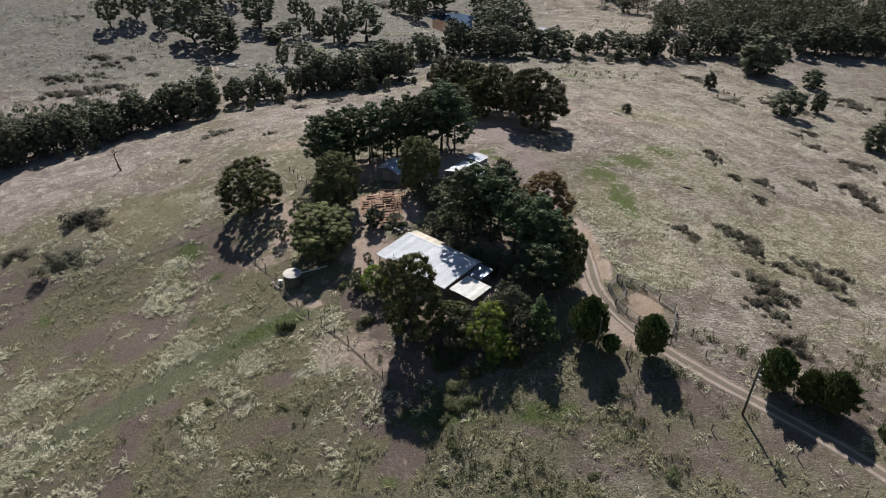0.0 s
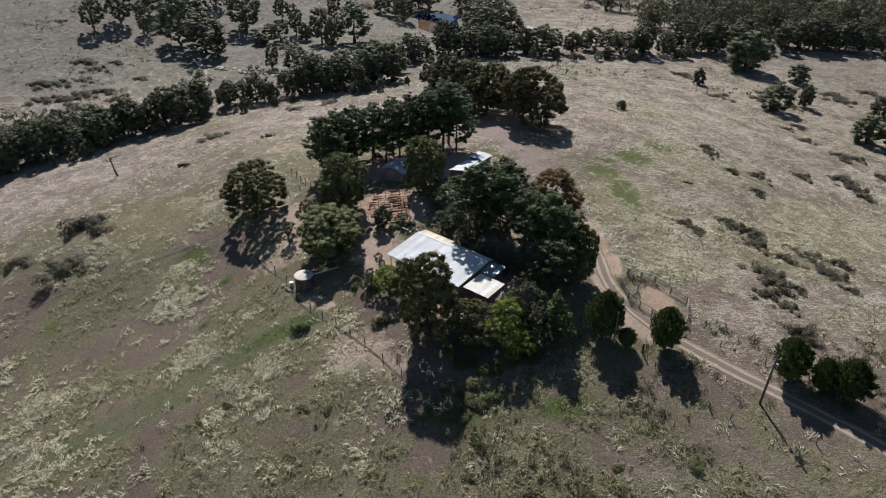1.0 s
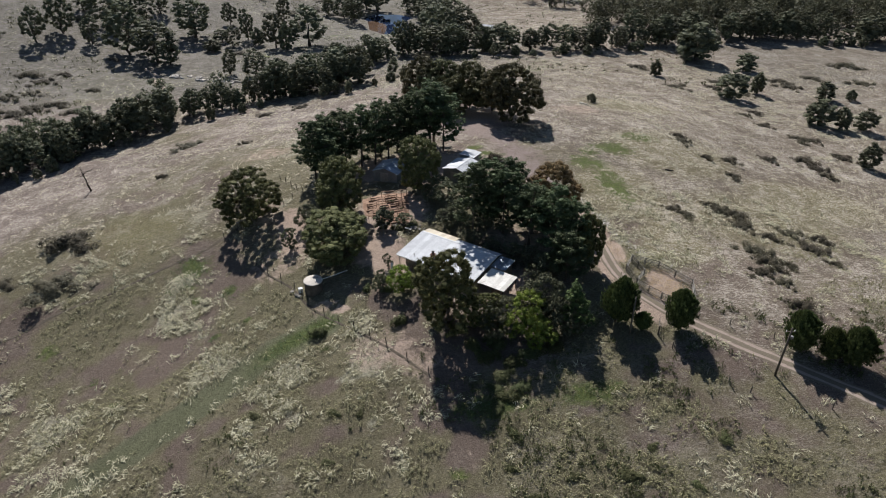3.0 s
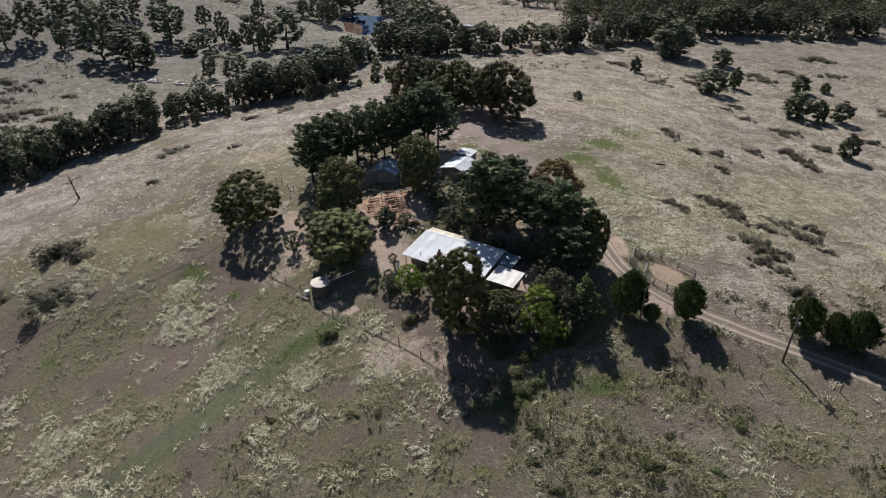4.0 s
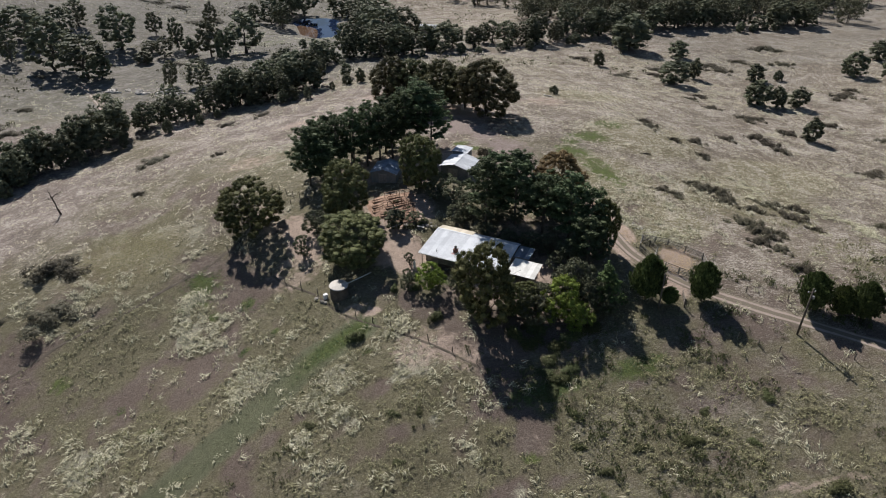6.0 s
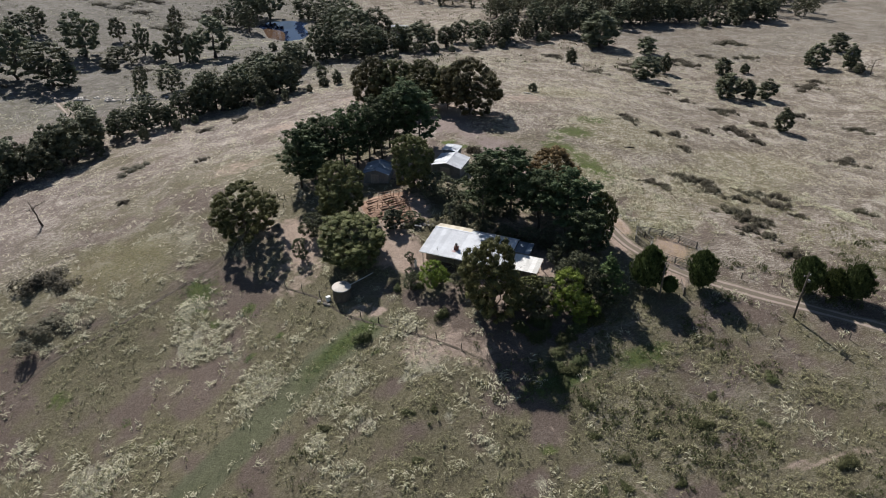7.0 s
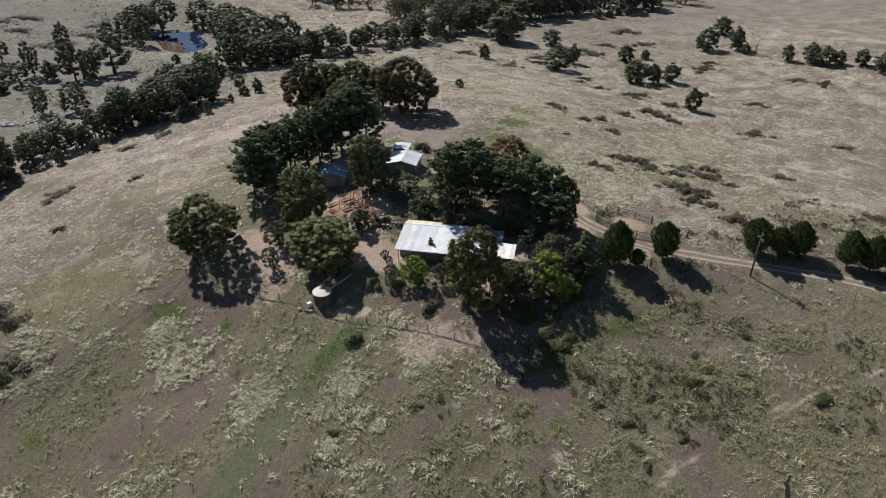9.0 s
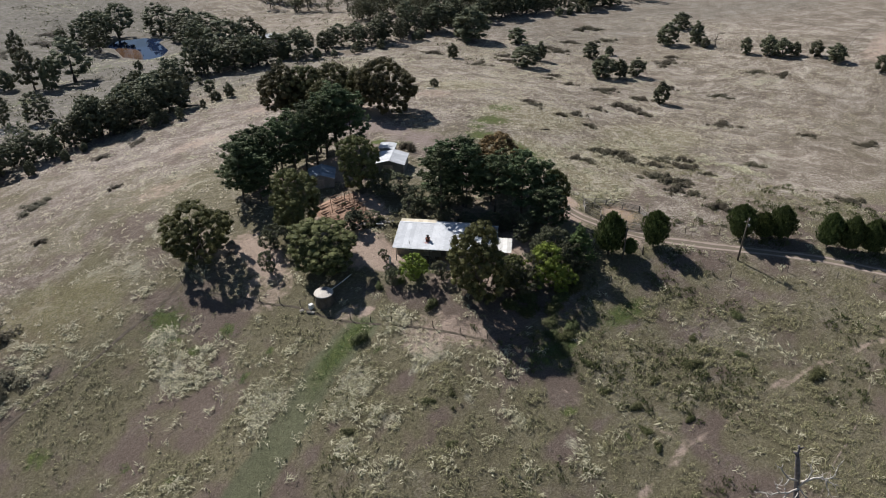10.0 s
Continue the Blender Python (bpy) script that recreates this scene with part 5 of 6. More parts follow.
def sheet_mesh(name, width, run, mat, ribs=3):
    """One ribbed sheet: x across, y up the slope."""
    pitch = width / ribs
    xs, zs = [], []
    for k in range(ribs):
        for u, z in ((0.0, 0.0), (0.40, 0.0), (0.46, 0.015), (0.54, 0.015), (0.60, 0.0)):
            xs.append((k + u) * pitch)
            zs.append(z)
    xs.append(width)
    zs.append(0.0)
    n = len(xs) - 1
    verts = [(x, 0, z) for x, z in zip(xs, zs)] + [(x, run, z) for x, z in zip(xs, zs)]
    faces = [(i, i + 1, n + 2 + i, n + 1 + i) for i in range(n)]
    lip = len(verts)
    verts += [(x, 0, z - 0.03) for x, z in zip(xs, zs)]
    faces += [(i, lip + i, lip + i + 1, i + 1) for i in range(n)]
    return quick_mesh(name, verts, faces, mat)


def sheets(parent, x0, x1, y0, z0, y1, z1, mat, width=0.78, skew=0.0008):
    """A slope of lapped sheets from the eave line (y0, z0) to the ridge line (y1, z1)."""
    run = math.hypot(y1 - y0, z1 - z0)
    count = max(1, round((x1 - x0) / width))
    w = (x1 - x0) / count
    me = sheet_mesh("roof_sheet", w + 0.03, run, mat)
    turn = math.degrees(math.atan2(z1 - z0, y1 - y0))
    rng = random.Random(int(run * 100))
    for i in range(count):
        m = Matrix.Translation((x0 + i * w, y0 + rng.uniform(-0.03, 0.03), z0 + 0.0015 * (i % 2))) @ Euler((radians(turn) + rng.uniform(-skew, skew), 0, 0)).to_matrix().to_4x4()
        mesh_part("roof_sheet", me, parent, m=m)


def window_in(parent, x0, x1, z0, z1, y=0.0):
    bm = bmesh.new()
    for a, b in (((x0, z0), (x1, z0)), ((x0, z1), (x1, z1)), ((x0, z0), (x0, z1)), ((x1, z0), (x1, z1)), (((x0 + x1) / 2, z0), ((x0 + x1) / 2, z1))):
        beam(bm, (a[0], y - 0.03, a[1]), (b[0], y - 0.03, b[1]), 0.07, 0.08)
    w = part("window", bm, WHITE, parent)
    bm = bmesh.new()
    box(bm, x0, y - 0.02, z0, x1, y - 0.005, z1)
    part("pane", bm, GLASS, w)


rust_stain(ROOF, HM @ Vector((5.5, 1.75, 2.66)), 0.9)
house = empty("house", HM, "long low farmhouse with pale corrugated iron roof", "house")
bm = bmesh.new()
box(bm, 0.5, 2.0, -0.4, LEN - 0.4, 2.15, EAVE + 0.08)
part("front_wall", bm, WALL, house)
bm = bmesh.new()
box(bm, 0.5, 8.3, -0.8, LEN - 0.4, 8.45, 2.80)
part("rear_wall", bm, WALL, house)
for name, x in (("end_wall", 0.35), ("end_wall", LEN - 0.4)):
    bm = bmesh.new()
    pr = [(2.0, -0.6), (8.45, -0.8), (8.45, 2.80), (RIDGE_V, 3.04), (2.0, EAVE + 0.10)]
    a = [bm.verts.new((x, p[0], p[1])) for p in pr]
    b = [bm.verts.new((x + 0.15, p[0], p[1])) for p in pr]
    bm.faces.new(a)
    bm.faces.new(b[::-1])
    for i in range(5):
        bm.faces.new((a[i], b[i], b[(i + 1) % 5], a[(i + 1) % 5]))
    part(name, bm, WALL, house)
bm = bmesh.new()
box(bm, 0, RIDGE_V - 0.16, RIDGE - 0.01, LEN, RIDGE_V + 0.16, RIDGE + 0.035)
ridge_cap = part("roof", bm, ROOF, house, "galvanised corrugated iron roof")
sheets(ridge_cap, 0, LEN, 0, EAVE, RIDGE_V, RIDGE, ROOF)
sheets(ridge_cap, 0, 6.3, DEP + 0.3, 2.62, RIDGE_V, RIDGE - 0.015, CREAM)
sheets(ridge_cap, 6.3, LEN, DEP - 0.2, 2.66, RIDGE_V, RIDGE - 0.015, ROOF)
bm = bmesh.new()
box(bm, -0.05, -0.10, EAVE - 0.14, LEN + 0.05, 0.0, EAVE - 0.02)
part("gutter", bm, WHITE, house, "white metal gutter")
for x0 in (-0.03, LEN):
    bm = bmesh.new()
    beam(bm, (x0, 0, EAVE - 0.06), (x0, RIDGE_V, RIDGE - 0.06), 0.04, 0.18)
    part("barge_board", bm, WHITE, house)
for x in (0.6, 3.4, 6.2, 9.0, 11.8, 14.0):
    bm = bmesh.new()
    beam(bm, (x, 0.06, -0.3), (x, 0.06, EAVE - 0.08), 0.10)
    part("veranda_post", bm, POST, house)
for x0, x1 in ((1.6, 3.0), (5.0, 6.4), (10.2, 11.8)):
    window_in(house, x0, x1, 0.9, 2.1, 2.0)
bm = bmesh.new()
box(bm, 7.9, 1.93, 0.0, 8.75, 1.985, 2.05)
part("door", bm, POST, house)
bm = bmesh.new()
box(bm, 5.3, 2.05, 2.45, 5.95, 2.65, 3.30, 0.02)
box(bm, 5.24, 1.99, 3.18, 6.01, 2.71, 3.26, 0.02)
chimney = part("chimney", bm, BRICK, house, "red brick chimney")
bm = bmesh.new()
bmesh.ops.create_cone(bm, cap_ends=True, segments=12, radius1=0.17, radius2=0.17, depth=0.5, matrix=Matrix.Translation((5.62, 2.35, 3.50)))
bmesh.ops.create_cone(bm, cap_ends=True, segments=12, radius1=0.26, radius2=0.05, depth=0.16, matrix=Matrix.Translation((5.62, 2.35, 3.80)))
part("flue", bm, CHAR, chimney, "sooty flue pipe with a cowl")
bm = bmesh.new()
beam(bm, (2.7, 1.2, 2.5), (2.7, 1.2, 3.05), 0.08)
part("vent_pipe", bm, STEEL, house)

# ---- carport ----
carport = empty("carport", HM @ Matrix.Translation((LEN + 0.55, 0.35, -0.08)), "flat white iron carport beside the house", "carport")
bm = bmesh.new()
box(bm, 0.05, 0.05, 2.44, 4.55, 0.15, 2.54)
box(bm, 0.05, 4.3, 2.50, 4.55, 4.4, 2.60)
cr = part("roof", bm, POST, carport)
sheets(cr, 0, 4.6, 0, 2.56, 4.5, 2.66, CARPORT_ROOF, skew=0.001)
for x in (0.15, 2.3, 4.45):
    for y in (0.1, 4.35):
        bm = bmesh.new()
        beam(bm, (x, y, -0.5), (x, y, 2.5), 0.1)
        part("post", bm, POST, carport)


# lower roof at the end of the house, behind the carport
bm = bmesh.new()
box(bm, LEN - 0.35, 5.2, -0.5, LEN + 2.4, 8.3, 2.35)
part("end_room", bm, WALL, house, "low room at the end of the house")
bm = bmesh.new()
box(bm, LEN + 0.02, 5.6, 2.36, LEN + 2.6, 8.7, 2.40)
er = part("end_roof", bm, STEEL, house)
# the blue sheets carry the pine shade on this roof in their colour
sheets(er, LEN + 0.02, LEN + 2.6, 5.55, 2.43, 8.75, 2.62, SHADE_BLUE_IRON)


def gable_shed(name, m, length, width, eave, ridge, roof_mat, wall_mat, label, side_door=True):
    """x across the gable, y along the ridge."""
    root = empty(name, m, label, "shed")
    for y, nm in ((0.05, "end_wall"), (length - 0.15, "end_wall")):
        bm = bmesh.new()
        pr = [(0.1, -0.6), (width - 0.1, -0.6), (width - 0.1, eave), (width / 2, ridge - 0.04), (0.1, eave)]
        a = [bm.verts.new((p[0], y, p[1])) for p in pr]
        b = [bm.verts.new((p[0], y + 0.1, p[1])) for p in pr]
        bm.faces.new(a)
        bm.faces.new(b[::-1])
        for i in range(5):
            bm.faces.new((a[i], b[i], b[(i + 1) % 5], a[(i + 1) % 5]))
        part(nm, bm, wall_mat, root)
    for x in (0.1, width - 0.2):
        bm = bmesh.new()
        box(bm, x, 0.15, -0.6, x + 0.1, length - 0.15, eave - 0.02)
        part("side_wall", bm, wall_mat, root)
    bm = bmesh.new()
    box(bm, width / 2 - 0.14, -0.1, ridge - 0.005, width / 2 + 0.14, length + 0.1, ridge + 0.03)
    cap = part("roof", bm, roof_mat, root)
    run = math.hypot(width / 2 + 0.15, ridge - eave)
    n = max(2, round((length + 0.2) / 0.78))
    w = (length + 0.2) / n
    me = sheet_mesh("roof_sheet", w + 0.03, run, roof_mat)
    tilt = math.degrees(math.atan2(ridge - eave, width / 2 + 0.15))
    for i in range(n):
        for s in (0, 1):
            if s == 0:
                mm = Matrix.Translation((-0.15, -0.1 + (i + 1) * w, eave + 0.0015 * (i % 2))) @ pose(0, 0, 0, 0, 0, -90) @ pose(0, 0, 0, tilt)
            else:
                mm = Matrix.Translation((width + 0.15, -0.1 + i * w, eave + 0.0015 * (i % 2))) @ pose(0, 0, 0, 0, 0, 90) @ pose(0, 0, 0, tilt)
            mesh_part("roof_sheet", me, cap, m=mm)
    if side_door:
        bm = bmesh.new()
        box(bm, width * 0.3, -0.01, -0.1, width * 0.62, 0.045, min(2.0, eave - 0.1))
        part("door", bm, STEEL, root, "grey sheet metal door")
    return root


sx, sy = 1.0, 123.0
gable_shed("shed", pose(sx, sy, ground_z(4, 124), 0, 0, -40.6), 5.6, 6.0, 2.2, 3.0, ROOF, DARK_WALL, "grey iron shed with bright gable roof")
gable_shed("shed", pose(5.2, 128.6, ground_z(6, 130), 0, 0, -40.6), 3.0, 3.2, 2.45, 2.6, ROOF, DARK_WALL, "small iron lean-to behind the shed", False)
gable_shed("shed", pose(-12.6, 125.2, ground_z(-10, 125), 0, 0, -28), 5.0, 5.2, 2.0, 2.9, SHADE_BLUE_IRON, DARK_WALL, "low iron shed shaded by the pines")

# ---- water tank ----
tz = ground_z(-24.0, 94.8)
tank = empty("water_tank", pose(-24.0, 94.8, tz), "round concrete water tank with pale lid", "water tank")
bm = bmesh.new()
bmesh.ops.create_cone(bm, cap_ends=True, segments=28, radius1=1.46, radius2=1.44, depth=2.6, matrix=Matrix.Translation((0, 0, 0.65)))
part("wall", bm, TANK_SIDE, tank, smooth=False)
bm = bmesh.new()
bmesh.ops.create_cone(bm, cap_ends=True, segments=28, radius1=1.56, radius2=1.5, depth=0.1, matrix=Matrix.Translation((0, 0, 2.0)))
bmesh.ops.create_cone(bm, cap_ends=True, segments=28, radius1=1.5, radius2=0.3, depth=0.16, matrix=Matrix.Translation((0, 0, 2.12)))
lid = part("lid", bm, PALE_CONCRETE, tank, "pale concrete lid")
bm = bmesh.new()
box(bm, 0.25, 0.35, 2.08, 0.85, 0.95, 2.26, 0.02)
part("hatch", bm, STEEL, lid)
bm = bmesh.new()
tube(bm, [(1.3, -0.1, 2.1), (3.4, 0.5, 2.35), (5.6, 1.3, 2.6)], [0.05, 0.05, 0.05], 6)
part("pipe", bm, WHITE, tank, "pale inlet pipe")
bm = bmesh.new()
box(bm, -0.35, -0.3, -0.1, 0.35, 0.3, 0.75, 0.03)
me_box = part("pump_box", bm, WHITE, None)
me_box.matrix_basis = pose(-26.2, 95.2, ground_z(-26.2, 95.2), 0, 0, 15)
tagged(me_box, "small white pump box beside the tank", "pump box")
for x, y, s in ((-26.9, 94.6, 0.5), (-27.6, 95.6, 0.45), (-26.4, 94.1, 0.4)):
    bm = bmesh.new()
    bmesh.ops.create_icosphere(bm, subdivisions=2, radius=s)
    for v in bm.verts:
        v.co *= 0.8 + 0.5 * noise.noise(v.co * 2.0 + Vector((x, y, 0)))
        v.co.z *= 0.6
    r = part("stone", bm, ROCK, None)
    r.matrix_basis = pose(x, y, ground_z(x, y) + 0.1)
    tagged(r, "grey stone lying beside the water tank", "stone", "stones by the tank")

# ---- power pole ----
px, py = 38.75, 64.6
pole = empty("power_pole", pose(px, py, ground_z(px, py), 0, 1.5, 0), "weathered timber power pole with small cross-arm", "power pole")
bm = bmesh.new()
tube(bm, [(0, 0, -0.6), (0, 0, 4), (0, 0, 8.2)], [0.16, 0.14, 0.11], 10)
part("shaft", bm, BARK, pole, smooth=True)
bm = bmesh.new()
beam(bm, (-0.75, 0.16, 7.55), (0.75, 0.16, 7.35), 0.1)
arm = part("cross_arm", bm, POST, pole)
for x in (-0.6, 0.6):
    bm = bmesh.new()
    bmesh.ops.create_cone(bm, cap_ends=True, segments=8, radius1=0.07, radius2=0.04, depth=0.2, matrix=Matrix.Translation((x, 0.16, 7.62)))
    part("insulator", bm, WHITE, arm)
bm = bmesh.new()
box(bm, 0.05, -0.3, 6.5, 0.45, 0.1, 6.9, 0.03)
part("junction_box", bm, STEEL, pole)
p2x, p2y = 21.9, 75.0
pole2 = empty("power_pole", pose(p2x, p2y, ground_z(p2x, p2y)), "timber power pole beside a dark cypress", "power pole")
bm = bmesh.new()
tube(bm, [(0, 0, -0.6), (0, 0, 3), (0, 0, 6.6)], [0.14, 0.12, 0.1], 8)
part("shaft", bm, POST, pole2, smooth=True)


# ---- fences ----
def fence(points, step, label, wires=3, height=1.15, skip=()):
    pts = [Vector(p) for p in points]
    root = empty("fence", Matrix(), label, "fence")
    rng = random.Random(int(pts[0].x * 10) + 77)
    spots = []
    for a, b in zip(pts, pts[1:]):
        n = max(1, round((b - a).length / step))
        for i in range(n):
            spots.append(a + (b - a) * i / n)
    spots.append(pts[-1])
    bm = bmesh.new()
    tube(bm, [(0, 0, -0.4), (0, 0, height * 0.5), (0, 0, height)], [0.075, 0.07, 0.065], 6)
    me = bpy.data.meshes.new("post")
    bm.to_mesh(me)
    bm.free()
    me.materials.append(POST)
    tops = []
    for p in spots:
        z = ground_z(p.x, p.y)
        m = pose(p.x, p.y, z, rng.uniform(-5, 5), rng.uniform(-5, 5), rng.uniform(0, 90)) @ Matrix.Diagonal((1, 1, rng.uniform(0.9, 1.15), 1))
        mesh_part("post", me, root, m=m)
        tops.append(Vector((p.x, p.y, z)))
    for k in range(wires):
        bm = bmesh.new()
        h = height * (0.35 + 0.3 * k)
        for a, b in zip(tops, tops[1:]):
            beam(bm, a + Vector((0, 0, h)), b + Vector((0, 0, h)), 0.008)
        part("wire", bm, POST, root)
    return root


fence([(-36.5, 109.0), (-33.8, 105.4), (-32.1, 102.5), (-27.3, 96.9), (-24.6, 91.6), (-20.2, 86.6), (-13.2, 79.6), (-7.8, 73.2)], 3.6, "old post and wire fence across the pasture")
fence([(-31.5, 133.0), (-29.0, 128.8), (-26.7, 125.8), (-25.6, 124.2)], 2.4, "post and wire fence ending at the pine row")
fence([(-28.6, 124.4), (-30.3, 122.6), (-33.8, 121.4), (-38.6, 117.2), (-41.0, 115.3)], 2.2, "post and wire fence beside the garden")
fence([(34.2, 62.5), (30, 66.5), (27, 71.5), (24.5, 73.6)], 3.2, "post and wire fence beside the driveway")
fence([(22, 73.8), (16.5, 72.2), (10, 71.2)], 3.0, "short timber fence below the garden", 2)
fence([(33, 77.6), (37, 74.5), (42, 71), (50, 71.5), (58, 69)], 6.0, "sparse post and wire fence above the driveway", 2)
fence([(197, 135.5), (216, 143.5), (236, 150.5), (262, 159.5)], 6.0, "post and wire fence at the edge of a tan field", 3)
fence([(43, 58), (48.5, 52.5), (56, 45)], 6.0, "sparse post and wire fence below the driveway", 2)


def yard_panel(m, length, rails=5, height=1.3):
    root = empty("yard_panel", m, "weathered timber stockyard fence panel", "fence panel", "stockyard panels")
    for k in range(rails):
        bm = bmesh.new()
        z = 0.2 + (height - 0.25) * k / (rails - 1)
        beam(bm, (0, 0, z), (length, 0, z + _turn.uniform(-0.06, 0.06)), 0.04, 0.08)
        part("rail", bm, RAIL, root)
    for x in (0, length):
        bm = bmesh.new()
        tube(bm, [(x, 0, -0.4), (x, 0, height + 0.06)], [0.065, 0.06], 6)
        part("post", bm, RAIL, root)
    return root


def yard_run(points):
    for (ax, ay), (bx, by) in zip(points, points[1:]):
        n = max(1, round(math.hypot(bx - ax, by - ay) / 2.6))
        for i in range(n):
            x0, y0, x1, y1 = ax + (bx - ax) * i / n, ay + (by - ay) * i / n, ax + (bx - ax) * (i + 1) / n, ay + (by - ay) * (i + 1) / n
            z0, z1 = ground_z(x0, y0), ground_z(x1, y1)
            ln = math.hypot(x1 - x0, y1 - y0)
            yard_panel(Matrix.Translation((x0, y0, z0)) @ Vector((x1 - x0, y1 - y0, z1 - z0)).to_track_quat("X", "Z").to_matrix().to_4x4(), ln - 0.1)


yard_run([(26.2, 88.8), (28.0, 91.2), (31.8, 89.0), (35.3, 83.9), (33.6, 79.0)])
yard_run([(26.2, 88.8), (26.6, 85.2), (29.2, 81.4), (31.2, 79.4)])
yard_run([(26.6, 85.2), (28.6, 87.2), (28.0, 91.2)])
# gate at the turn of the drive
gx, gy = 26.0, 74.4
gate = empty("gate", pose(gx, gy, ground_z(gx, gy), 0, 0, 65), "open timber and pipe farm gate", "gate")
for a, b in (((0, 0, 0.25), (0, 0, 1.35)), ((2.6, 0, 0.25), (2.6, 0, 1.25)), ((0, 0, 1.3), (2.6, 0, 1.2)), ((0, 0, 0.3), (2.6, 0, 0.3)), ((0, 0, 0.8), (2.6, 0, 0.75)), ((0, 0, 0.3), (2.6, 0, 1.2))):
    bm = bmesh.new()
    beam(bm, a, b, 0.06)
    part("bar", bm, POST, gate)
bm = bmesh.new()
tube(bm, [(-0.1, 0, -0.5), (-0.1, 0, 1.6)], [0.12, 0.11], 8)
part("post", bm, POST, gate)

# ---- vegetable garden ----
rng = random.Random(3)
bm = bmesh.new()
plot = [(-15.0, 112.6), (-12.2, 110.4), (-10.6, 108.2), (-7.2, 107.6), (-6.6, 112.0), (-6.2, 118.8), (-9.5, 119.4), (-15.2, 118.4)]
mid = (-10.6, 113.8)
rings = []
for u in (1.0, 0.96, 0.66, 0.33):
    ring = []
    for k in range(32):
        a = k / 32 * len(plot)
        p0, p1 = plot[int(a) % len(plot)], plot[(int(a) + 1) % len(plot)]
        x, y = p0[0] + (p1[0] - p0[0]) * (a % 1), p0[1] + (p1[1] - p0[1]) * (a % 1)
        w = u * (1 + 0.06 * noise.noise(Vector((x, y, 0)) * 0.7))
        x, y = mid[0] + (x - mid[0]) * w, mid[1] + (y - mid[1]) * w
        ring.append(bm.verts.new((x, y, ground_z(x, y) + (-0.08 if u == 1.0 else 0.06 + 0.05 * noise.noise(Vector((x, y, 3)))))))
    rings.append(ring)
for a, b in zip(rings, rings[1:]):
    for k in range(32):
        bm.faces.new((a[k], a[(k + 1) % 32], b[(k + 1) % 32], b[k]))
bm.faces.new(rings[-1])
tagged(part("garden_plot", bm, GARDEN_SOIL, None, smooth=True), "bare reddish soil of the vegetable garden", "garden soil", kind="structure")


def raised_bed(x, y, l, w, turn):
    root = empty("raised_bed", pose(x, y, ground_z(x, y), 0, 0, turn), "reddish timber-edged raised vegetable bed", "garden bed", "vegetable beds")
    for a, b in (((0, 0), (l, 0)), ((0, w), (l, w)), ((0, 0), (0, w)), ((l, 0), (l, w))):
        bm = bmesh.new()
        beam(bm, (*a, 0.14), (*b, 0.14 + rng.uniform(-0.03, 0.03)), 0.09, 0.40)
        part("board", bm, RED_WOOD, root)
    bm = bmesh.new()
    bmesh.ops.create_grid(bm, x_segments=6, y_segments=4, size=0.5, matrix=Matrix.Translation((l / 2, w / 2, 0.22)) @ Matrix.Diagonal((l - 0.1, w - 0.1, 1, 1)))
    for v in bm.verts:
        v.co.z += rng.uniform(-0.06, 0.08)
    part("soil", bm, GARDEN_SOIL, root)


for y, x0, x1 in ((108.6, -10.2, -7.4), (110.2, -11.6, -7.0), (111.8, -13.4, -7.0), (113.5, -14.4, -7.0), (115.2, -14.2, -6.8), (116.9, -13.8, -6.8)):
    x = x0
    while x < x1 - 1.4:
        l = min(rng.uniform(1.6, 3.0), x1 - x)
        raised_bed(x, y + 0.12 * (x - x0) + rng.uniform(-0.2, 0.2), l, rng.uniform(0.7, 0.95), 7 + rng.uniform(-5, 5))
        x += l + rng.uniform(0.3, 0.8)
for i in range(24):
    x, y = rng.uniform(-14.4, -6.6), rng.uniform(109.6, 118.8)
    st = empty("garden_stake", pose(x, y, ground_z(x, y), rng.uniform(-6, 6), rng.uniform(-6, 6), rng.uniform(-10, 20)), "thin reddish timber garden stake", "stake", "garden stakes")
    bm = bmesh.new()
    h = rng.uniform(0.6, 1.3)
    beam(bm, (0, 0, -0.3), (0, 0, h), 0.08)
    if i % 3 == 0:
        beam(bm, (0, 0, h - 0.1), (rng.choice((-1.6, 1.6)), rng.uniform(-0.3, 0.3), h - 0.15), 0.06)
    part("stake", bm, RED_WOOD, st)


def trellis(x, y, l, h, turn):
    root = empty("garden_trellis", pose(x, y, ground_z(x, y), 0, 0, turn), "open reddish timber garden trellis frame", "trellis", "garden trellises")
    for a, b in (((0, 0, -0.3), (0, 0, h)), ((l, 0, -0.3), (l, 0, h)), ((l / 2, 0, -0.3), (l / 2, 0, h)), ((0, 0, h), (l, 0, h)), ((0, 0, h * 0.55), (l, 0, h * 0.55))):
        bm = bmesh.new()
        beam(bm, a, b, 0.09)
        part("bar", bm, RED_WOOD, root)


for row in ((-8.9, 114.6, 1.9, 1.6, 8), (-8.7, 117.2, 2.0, 1.6, 8), (-12.6, 114.6, 2.2, 1.2, 10), (-11.4, 117.8, 2.4, 1.3, 5)):
    trellis(*row)
for x, y, h, w in ((-9.6, 115.9, 0.7, 1.0), (-12.4, 112.7, 0.5, 0.8), (-10.2, 110.9, 0.5, 0.7), (-8.0, 113.0, 0.6, 0.8)):
    plant("bush", x, y, h, w, "small green vegetable clump in a garden bed")

# stones of the rockery and a low stone edge behind the house
rngs = random.Random(8)
